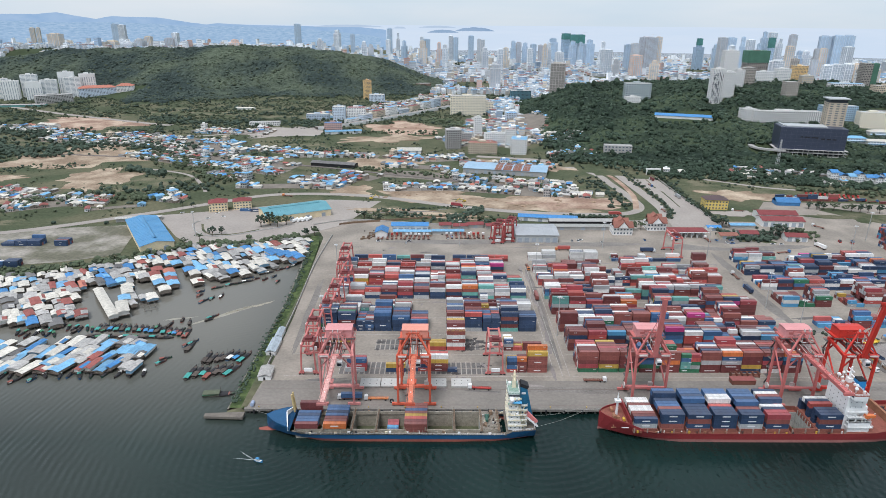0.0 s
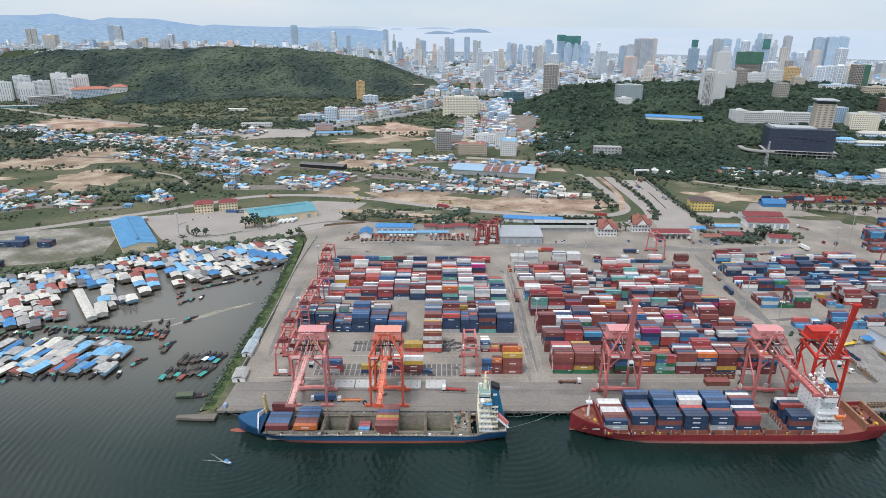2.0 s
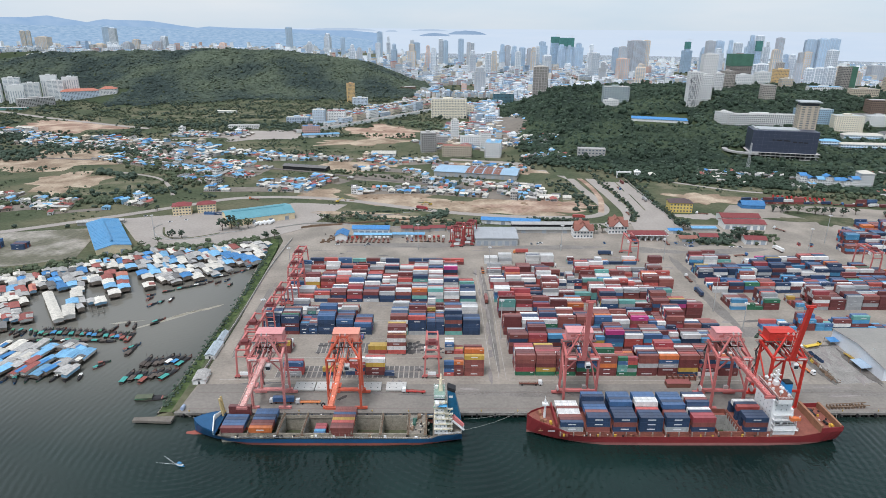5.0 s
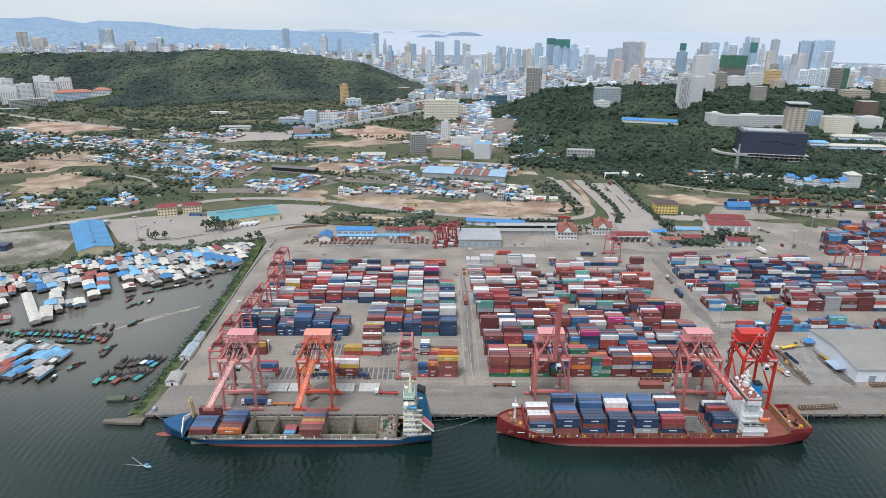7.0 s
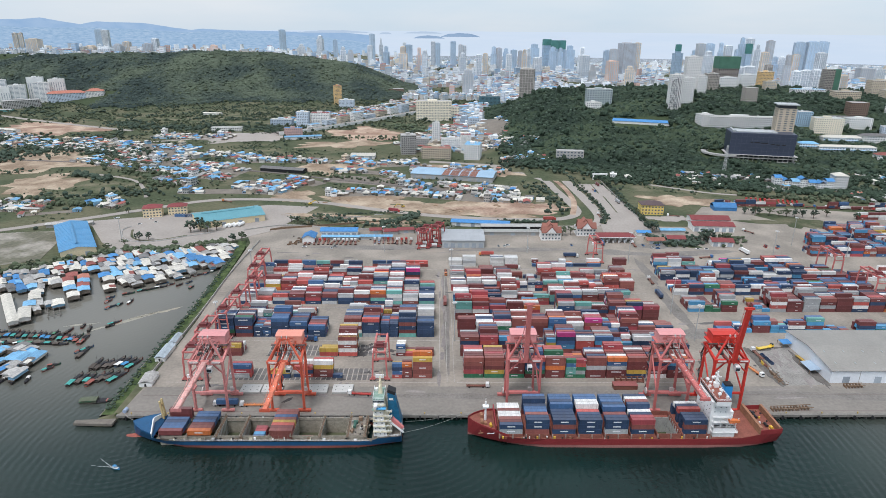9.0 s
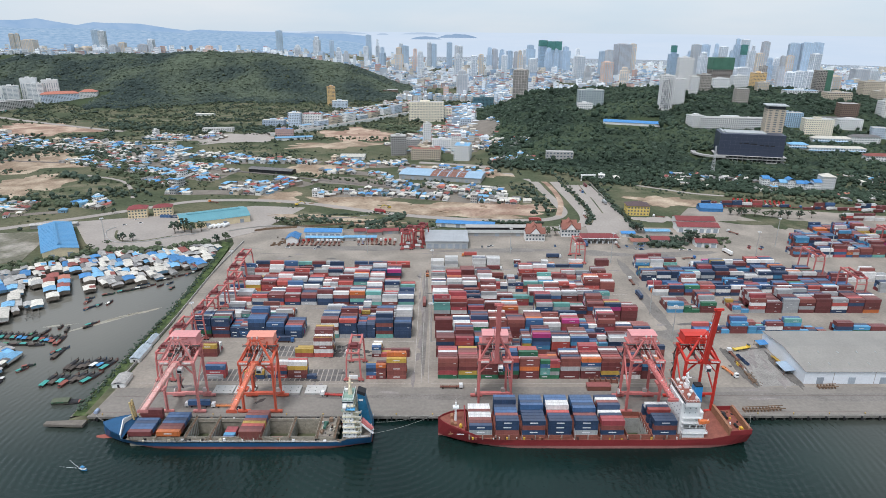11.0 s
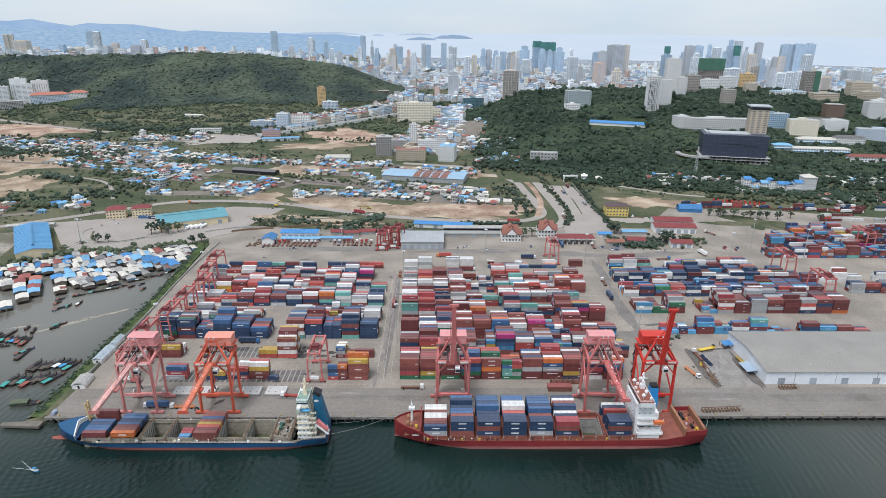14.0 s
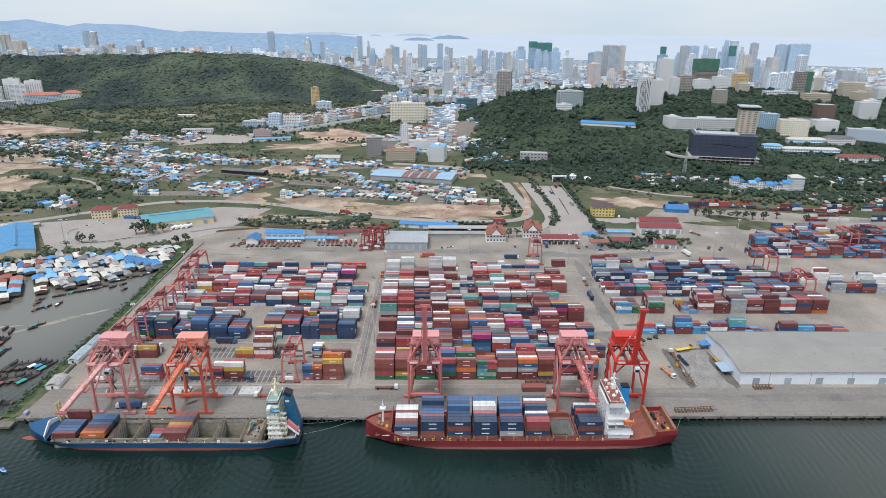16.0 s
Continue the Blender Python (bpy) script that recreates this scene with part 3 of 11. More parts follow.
ribbon("embankment_wall", [(-250, 1265), (-205, 1300), (-80, 1465), (30, 1625), (120, 1770)], 0.8, M_WHITE, "white parapet of the raised road", 6.2, 6.0, -9.0, category="wall")
ribbon("road", [(-560, 1150), (-460, 1180), (-330, 1240), (-240, 1268)], 9, M_ROAD, "dusty settlement road", 0.3)
ribbon("railway", [(-640, 1010), (-480, 985), (-335, 962), (-187, 925), (-64, 874), (55, 828), (170, 790)], 6, mat("track_ballast", (0.15, 0.13, 0.115), 0.95, var=0.3, big=0.1, fine=1.0, vary=0), "railway track on dark ballast", 0.55, 1.0, category="railway")
ribbon("road", [(-430, 905), (-360, 870), (-318, 812), (-300, 775)], 5, M_ROAD, "dirt lane across the meadow", 0.34)

# ---- containers ----
PAINT = {
    "m": ("maroon", (0.165, 0.050, 0.048)), "n": ("brown-red", (0.25, 0.085, 0.070)), "c": ("crimson", (0.36, 0.072, 0.080)), "r": ("red", (0.45, 0.095, 0.08)),
    "o": ("orange", (0.58, 0.17, 0.05)), "b": ("navy blue", (0.035, 0.062, 0.12)), "u": ("mid blue", (0.06, 0.13, 0.26)), "s": ("sky blue", (0.09, 0.29, 0.48)),
    "g": ("green", (0.04, 0.16, 0.085)), "t": ("pale teal", (0.15, 0.36, 0.32)), "y": ("light grey", (0.42, 0.43, 0.43)), "w": ("white", (0.74, 0.73, 0.70)),
    "e": ("mustard yellow", (0.52, 0.35, 0.07)), "p": ("magenta", (0.50, 0.06, 0.22)),
}
LETTERS = "mncrobusgtywep"
WEIGHTS = (24, 18, 9, 8, 3, 14, 9, 4, 2, 3, 8, 10, 2, 1)
BOX_MAT = [mat("container_" + PAINT[k][0].replace(" ", "_"), PAINT[k][1], 0.55, var=0.2, big=0.25, fine=1.6, vary=0.17, dust=0.13) for k in LETTERS]
M_MARK = mat("white_lettering", (0.75, 0.75, 0.74), 0.6, var=0.05, vary=0.05)
TALL, WIDE, LONG = 2.9, 2.44, 12.19
SLOT = 12.85


def container_form(f, x, y, z, length, high, ribs):
    """A corrugated steel box on the ground point (x, y, z): recessed panels, corner posts, rails and door bars."""
    h = length / 2
    f.box(x - h + 0.07, x + h - 0.07, y + 0.06, y + WIDE - 0.06, z + 0.1, z + high - 0.05)
    for sx in (-1, 1):
        for yy in (y, y + WIDE - 0.2):
            xa = x + sx * h
            f.box(min(xa, xa - sx * 0.2), max(xa, xa - sx * 0.2), yy, yy + 0.2, z, z + high)
    for yy in (y, y + WIDE - 0.14):
        f.box(x - h, x + h, yy, yy + 0.14, z + 0.03, z + 0.2)
        f.box(x - h, x + h, yy, yy + 0.14, z + high - 0.14, z + high - 0.004)
    if ribs:
        n = int(length / 0.85)
        for i in range(n):
            xx = x - h + 0.5 + (length - 1.0) * (i + 0.5) / n
            f.box(xx - 0.2, xx + 0.2, y + 0.015, y + 0.06, z + 0.2, z + high - 0.14)
            f.box(xx - 0.2, xx + 0.2, y + 0.2, y + WIDE - 0.2, z + high - 0.05, z + high - 0.02)
        for yy in (0.45, 0.85, 1.5, 1.95):
            f.box(x - h - 0.02, x - h + 0.07, y + yy, y + yy + 0.06, z + 0.2, z + high - 0.2)
    return f


BOX_MESH, MARK_MESH = {}, {}


def box_mesh(key, length, high):
    if (key, length, high) not in BOX_MESH:
        BOX_MESH[key, length, high] = container_form(Form(), 0, 0, 0, length, high, True).mesh("container", BOX_MAT[LETTERS.index(key)])
    return BOX_MESH[key, length, high]


def mark_mesh(length, style):
    if (length, style) not in MARK_MESH:
        f = Form()
        if style == 0:
            f.box(-length * 0.17, length * 0.17, -0.03, 0.012, 1.25, 1.85)
        elif style == 1:
            f.box(-length * 0.28, length * 0.26, -0.03, 0.012, 1.15, 1.75)
        else:
            f.box(length * 0.28, length * 0.28 + 1.6, -0.03, 0.012, 2.05, 2.35)
        MARK_MESH[length, style] = f.mesh("lettering", M_MARK)
    return MARK_MESH[length, style]


rng = random.Random(11)


def container(key, x, y, z, length=LONG, high=TALL, group="containers in the yard", where="stacked in the port yard", mark=None):
    size = "forty-foot" if length > 8 else "twenty-foot"
    ob = solo("container", box_mesh(key, length, high), None, PAINT[key][0] + " corrugated steel " + size + " container " + where, "container", group, at=pose(x, y, z))
    mark = rng.random() if mark is None else mark
    if mark < 0.48 and key != "w":
        part("lettering", mark_mesh(length, 0 if mark < 0.20 else 1 if mark < 0.30 else 2), None, ob, "white lettering as plain bars")
    return ob


def pick(r=rng, bias=""):
    if bias and r.random() < 0.62:
        return r.choice(bias)
    return r.choices(LETTERS, WEIGHTS)[0]


SINGLES = [0]


def block(x0, y0, specs, rows=6, near=0, drop=0.22, bias="", seed=1, group="containers in the yard", zs=0.0, gap=2.74):
    """A yard block: one string a slot gives the front stack's colours from the ground up; the rows behind follow its height."""
    r = random.Random(seed)
    grid = {}
    for i, spec in enumerate(specs):
        for k, half in enumerate(spec.split("|")):
            n20 = "|" in spec
            xc = x0 + i * SLOT + (LONG / 2 if not n20 else (3.03 + k * 6.2))
            length = 6.06 if n20 else LONG
            run = len(half)
            for j in range(rows):
                if half == "":
                    continue
                if j == 0:
                    stack = half
                else:
                    run = max(0, min(6, run + (-1 if r.random() < drop else 0) + (1 if r.random() < drop * 0.75 else 0)))
                    run = max(run, len(half) - 2)
                    stack = "".join(pick(r, bias) for _ in range(run))
                grid[i, k, j] = (xc, length, stack)
    rest = Form()
    for (i, k, j), (xc, length, stack) in grid.items():
        tall = [TALL if length > 8 else 2.6] * len(stack)
        for level, key in enumerate(stack):
            front = len(grid.get((i, k, j - 1), (0, 0, ""))[2])
            back = len(grid.get((i, k, j + 1), (0, 0, ""))[2])
            left = len(grid.get((i - 1, k, j), (0, 0, ""))[2])
            right = len(grid.get((i + 1, k, j), (0, 0, ""))[2])
            if level < len(stack) - 1 and min(front, back, left, right) > level:
                continue
            y, z = y0 + j * gap + r.uniform(-0.06, 0.06), zs + level * tall[0]
            x = xc + r.uniform(-0.12, 0.12)
            if j < near and (level >= front or level == len(stack) - 1):
                container(key, x, y, z, length, tall[0], group)
                SINGLES[0] += 1
            else:
                rest.mi = LETTERS.index(key)
                container_form(rest, x, y, z, length, tall[0], False)
                if level >= front and key != "w" and r.random() < 0.42:
                    # painted lettering on the long side, as a plain bar
                    rest.mi = len(LETTERS)
                    half_l, mid, up = r.choice((0.7, 1.1, 1.9)) * length / 12.2, x + r.uniform(-0.2, 0.25) * length, z + r.uniform(1.1, 1.7)
                    rest.add([(mid - half_l, y - 0.03, up), (mid + half_l, y - 0.03, up), (mid + half_l, y - 0.03, up + 0.34), (mid - half_l, y - 0.03, up + 0.34)], [(0, 1, 2, 3)])
    if rest.v:
        solo("container_stack", rest, BOX_MAT + [M_MARK], "block of stacked shipping containers in mixed faded colours", "containers", kind="stuff")


def rnd_specs(n, lo, hi, seed, bias="", empty=0.0, split=0.12):
    r = random.Random(seed)
    out = []
    for _ in range(n):
        if r.random() < empty:
            out.append("")
            continue
        h = r.randint(lo, hi)
        one = "".join(pick(r, bias) for _ in range(h))
        out.append(one + "|" + "".join(pick(r, bias) for _ in range(max(1, h - r.randint(0, 1)))) if r.random() < split else one)
    return out


# east yard, from the quay inwards
block(88.6, 342.6, ["gcmnn", "gemnn", "gmmmn", "mgubr", "mmonn", "gttug|gygrc", "mmynn", "mmyuo", "bemmn", "wmcbn", "mmbso"], near=1, drop=0.08, bias="nmcrw", seed=3)
block(87.4, 370.0, ["mmnbn", "nmbrc", "rumbs", "mbbyn", "ym|ytoes", "mnsubp", "mmrrw", "mmcsu", "ggbt|gubs", "mwbbw", "mmbs", "mnb"], drop=0.12, bias="nmbuy", seed=5)
block(86.6, 397.4, ["mnmmm", "mmyw", "bmgw", "mmnnn", "mmmnn", "mmsuu", "bmyw", "ggcnp", "bsuu|bwuw", "mmcmn", "mnn", "bsb"], drop=0.14, bias="mnbw", seed=7)
block(85.6, 425.0, ["mmytt", "mnwcm", "mmuc", "mmmmm", "brco", "", "bmbuy", "mmbyt", "nmbm", "mrmum", "mmmpb", "mmmc"], drop=0.3, seed=8)
block(84.5, 452.5, ["tsuw", "mnwr", "myb", "mmwy", "ynm", "cnt", "bttm", "mnuy", "nnmy", "bmm", "mbyt", ""], drop=0.22, bias="wymn", seed=9)
block(83.5, 480.0, ["rcw", "rcyw", "mbw", "mrry", "yrc|ybw", "wyby|brb", "rmt", "mnt", "mmr", "yr|wn", "yrmn", "mnn"], drop=0.22, bias="wyrmn", seed=10)
block(83.0, 507.5, ["wy", "uyr", "mmm", "rwy", "mn", "b", "ynr", "rwr", "mr", "r", "w", "pwn"], rows=4, drop=0.35, bias="wyrmn", seed=12)
block(82.5, 536.5, ["ww", "wy", "", "www", "www", "", "u|", "u", "u|u", "b", "u", ""], rows=3, drop=0.15, bias="w", seed=13)
# west yard
block(43.6, 342.0, ["rubu|mnmo", "nnnne"], rows=3, near=3, drop=0.22, bias="meo", seed=14)
block(-58.2, 342.0, ["y", "", "be", "", "", "b|"], rows=1, near=1, seed=15)
block(-70.0, 343.0, ["", "rcu", "", "", "byr|rbr", "mnew", "", ""], rows=2, near=2, seed=16)
block(-84.0, 370.0, ["mmw", "mne", "", "", "", "", "re", "rwnwe", "", "", "", ""], rows=4, near=2, drop=0.22, bias="ewm", seed=17)
block(5.8, 369.8, ["rwnwn", "", "", "myu|r", "mm"], rows=5, near=1, drop=0.22, bias="mew", seed=27)
block(-84.0, 397.2, ["mgubb", "mbmbb", "bbb|bub", "bbbbu", "bbbu", "bbu", "", "twnwn", "ybbbr", "bbbb|bbbb", "tmbnb", "bbbb"], near=1, drop=0.05, bias="bbuum", seed=18)
block(-84.0, 425.0, ["", "yw", "bty|mw", "wt", "rmw", "", "", "mtwy", "byr", "wme|ow", "mw", "mww"], drop=0.4, bias="bmwy", seed=19)
block(-84.0, 452.5, ["bwy", "wr", "byr", "rbm", "bcm", "ybm", "bby", "mbnw", "btno", "tywt", "nwy", "tbw"], drop=0.22, bias="bmwy", seed=20)
block(-84.0, 480.0, ["ru", "oew", "crm", "ynr", "mmby", "wyb", "yrw|rwy", "ryr", "wytb", "rcmy", "wyb", "wt"], drop=0.28, bias="mnrwy", seed=21)
block(-84.0, 507.5, ["uy", "rwr", "mrw", "ymb", "ry", "mry", "myb", "bm", "uub", "mbu", "mbp", ""], rows=5, drop=0.22, bias="mbrw", seed=22)
block(-77.5, 535.0, ["mb", "yr", "uu", "bt|mt", "bm", "by", "", "nb", "wb", "yr", "mr", ""], rows=1, drop=0.2, seed=23)
# far east yard
block(276.0, 405.0, ["s", "mb|s", "mms", "ss|su", "bwm", "smst", "s|b", "n|", "sbm", "gs", "mm", "m", ""], rows=3, drop=0.15, bias="sumn", seed=30)
block(268.0, 440.0, ["sws", "gg|g", "mmg", "", "ys|s", "yrwn", "mmm", "yyyy", "mymn", "mmmm", "bwry", "mmbm", "ommm"], rows=7, drop=0.14, bias="mnmy", seed=31)
block(268.0, 473.0, ["ywm", "bmb", "mug", "nyr", "bwb", "bmw", "bbu", "bwb", "cbw", "wyb", "bwr", "mbw", "bmm"], rows=7, drop=0.14, bias="bmus", seed=32)
block(268.0, 504.0, ["bby", "bwb", "ybb", "bww", "byb", "mbm", "rbw", "bw", "mwb", "bsb", "mbw", "bmw", "mm"], rows=7, drop=0.14, bias="bbum", seed=33)
block(272.0, 535.0, ["bsy", "wwy", "nt", "", "yw", "mm", "tyw", "bm", "rbw", "bmw", "", "", ""], rows=4, drop=0.2, bias="bym", seed=34)
# outlying rows
block(436.0, 504.0, ["ww", "w", "www", "ww", "", "www", "ww", "www", "ww", "www"], rows=3, drop=0.2, bias="wwwy", seed=40)
block(462.0, 480.0, ["yyy", "bmr", "mnb", "yyw", "mb", "mm"], rows=3, drop=0.3, seed=41)
for n_row, (bx, by, cols) in enumerate(((436, 566, 13), (452, 592, 14), (470, 614, 13), (500, 640, 10))):
    block(bx, by, rnd_specs(cols, 2, 4, 50 + n_row, "bmusn", 0.1), rows=6, drop=0.15, bias="mbnus", seed=50 + n_row)
for n_row, (bx, by, cols) in enumerate(((560, 690, 16), (430, 745, 6), (540, 735, 18))):
    block(bx, by, rnd_specs(cols, 1, 3, 60 + n_row, "wmnb", 0.2), rows=1, drop=0.22, bias="wmnb", seed=60 + n_row)
block(-425.0, 515.0, ["bb", "bbb", "bb|bu", "bb", "", ""], rows=3, drop=0.2, bias="bbu", seed=70)
block(-425.0, 570.0, ["b", "bb", "bb", "", "bb"], rows=4, drop=0.2, bias="bbu", seed=71)
block(284.0, 536.0, ["", "nnm"], rows=2, seed=73)
block(236.0, 541.0, ["mm"], rows=2, seed=74)

# ---- ships ----
M_HOLD = mat("hold_steel", (0.44, 0.44, 0.41), 0.8, var=0.3, big=0.3, fine=1.5, vary=0.1)
M_RUST = mat("rusty_steel", (0.20, 0.135, 0.09), 0.9, var=0.4, big=0.5, fine=2.0, vary=0.15)
M_BULK = mat("bulkhead_beige", (0.30, 0.27, 0.215), 0.85, var=0.4, big=0.6, fine=2.0, vary=0.1)
M_SHIP_WHITE = mat("ship_white", (0.80, 0.80, 0.78), 0.5, var=0.08, big=0.3, fine=2.0, vary=0.04)
M_GLASS_DARK = mat("dark_window", (0.03, 0.037, 0.045), 0.4, var=0.1, vary=0.2, spec=0.35)


def hull_form(stations, bands, boot):
    """Shell of a ship from (x, half breadth at deck, half breadth at water, deck height); slots: 0 topsides, 1 boot-top, 2 deck rim."""
    f = Form()
    rings = []
    for x, wd, ww, zd in stations:
        mid = wd + (ww - wd) * 0.45
        rings.append([(x, wd, zd), (x, mid, boot), (x, ww, WATER), (x, ww * 0.8, -9.0)])
    for side in (1, -1):
        base = len(f.v)
        for ring in rings:
            f.v.extend((x, side * w, z) for x, w, z in ring)
        for i in range(len(rings) - 1):
            for k in range(3):
                a, b = base + i * 4 + k, base + (i + 1) * 4 + k
                f.f.append((a, a + 1, b + 1, b) if side > 0 else (b, b + 1, a + 1, a))
                f.m.append(0 if k == 0 else 1)
    n = len(rings)
    for k in range(3):
        a, b = (n - 1) * 4 + k, n * 4 + (n - 1) * 4 + k
        f.f.append((a, a + 1, b + 1, b))
        f.m.append(0 if k == 0 else 1)
    return f


def deck_form(stations, lift=0.0, inset=0.15):
    f = Form()
    for (xa, wa, _, za), (xb, wb, _, zb) in zip(stations, stations[1:]):
        wa2, wb2 = max(0.02, wa - inset), max(0.02, wb - inset)
        f.add([(xa, -wa2, za + lift), (xb, -wb2, zb + lift), (xb, wb2, zb + lift), (xa, wa2, za + lift), (xa, -wa2, za + lift - 0.2), (xb, -wb2, zb + lift - 0.2), (xb, wb2, zb + lift - 0.2), (xa, wa2, za + lift - 0.2)],
              [(0, 1, 2, 3), (7, 6, 5, 4), (0, 4, 5, 1), (2, 6, 7, 3)])
    return f.weld()


def bulwark_form(stations, high, thick=0.25):
    f = Form()
    for (xa, wa, _, za), (xb, wb, _, zb) in zip(stations, stations[1:]):
        for s in (1, -1):
            f.add([(xa, s * wa, za - 0.1), (xb, s * wb, zb - 0.1), (xb, s * max(0, wb - thick), zb - 0.1), (xa, s * max(0, wa - thick), za - 0.1), (xa, s * (wa + 0.01), za + high), (xb, s * (wb + 0.01), zb + high), (xb, s * max(0, wb - thick), zb + high), (xa, s * max(0, wa - thick), za + high)], unit_box())
    return f.weld()


def rail_form(pts, high=1.05, post=1.8, r=0.06):
    f = Form()
    for a, b in zip(pts, pts[1:]):
        n = max(1, int(math.dist(a, b) / post))
        for hh in (0.55, high):
            f.beam((a[0], a[1], a[2] + hh), (b[0], b[1], b[2] + hh), r)
        for i in range(n + 1):
            t = i / n
            p = [a[k] + (b[k] - a[k]) * t for k in range(3)]
            f.beam(p, (p[0], p[1], p[2] + high), r)
    return f


M_CREAM_DECK = mat("cream_deck_paint", (0.60, 0.55, 0.40), 0.7, var=0.25, big=0.6, fine=2.0, vary=0.1)
M_PALE_GREEN = mat("pale_green_paint", (0.30, 0.42, 0.33), 0.7, var=0.25, big=0.6, fine=2.0)


def ship_house(ship, x0, x1, half, z0, tiers, tier_h, roof_mat, shrink=0.0, windows=True):
    """Accommodation block: one white tier a deck, with overhanging deck plates, rails and window rows."""
    pane = Form().box(-0.32, 0.32, -0.02, 0.05, 0, 0.62).mesh("window", M_GLASS_DARK)
    for i in range(tiers):
        h = half - shrink * i
        xa, xb = x0, x1 - (0.5 * i if i else 0)
        za = z0 + i * tier_h
        part("deckhouse", Form().box(xa, xb, -h, h, za, za + tier_h - 0.16), M_SHIP_WHITE, ship)
        part("deck_plate", Form().box(xa - 0.3, xb + 1.1, -h - 0.7, h + 0.7, za + tier_h - 0.16, za + tier_h), roof_mat, ship)
        part("rail", rail_form([(xa, -h - 0.6, za + tier_h), (xb + 1.0, -h - 0.6, za + tier_h), (xb + 1.0, h + 0.6, za + tier_h)]), M_SHIP_WHITE, ship)
        if windows:
            n = max(2, int((xb - xa) / 2.1))
            for k in range(n):
                part("window", pane, None, ship, at=pose(xa + (k + 0.5) * (xb - xa) / n, -h - 0.03, za + 1.2))
            n = max(3, int(2 * h / 2.4))
            for k in range(n):
                part("window", pane, None, ship, at=pose(xa - 0.03, -h + (k + 0.5) * 2 * h / n, za + 1.2, 0, 0, -90))


def laden(x, y0, z0, rows, where, lettered, pitch=2.6, length=LONG, high=TALL):
    """Boxes on deck, row by row from the water side; those buried on all sides are left out."""
    for row, keys in enumerate(rows):
        near = len(rows[row - 1]) if row else 0
        far = len(rows[row + 1]) if row + 1 < len(rows) else 0
        for lv, k in enumerate(keys):
            if lv == len(keys) - 1 or lv >= near or lv >= far:
                container(k, x, y0 + row * pitch, z0 + lv * high, length, high, "containers aboard ship", where, (0.1 if k in lettered else 0.9) if row == 0 else 0.9)


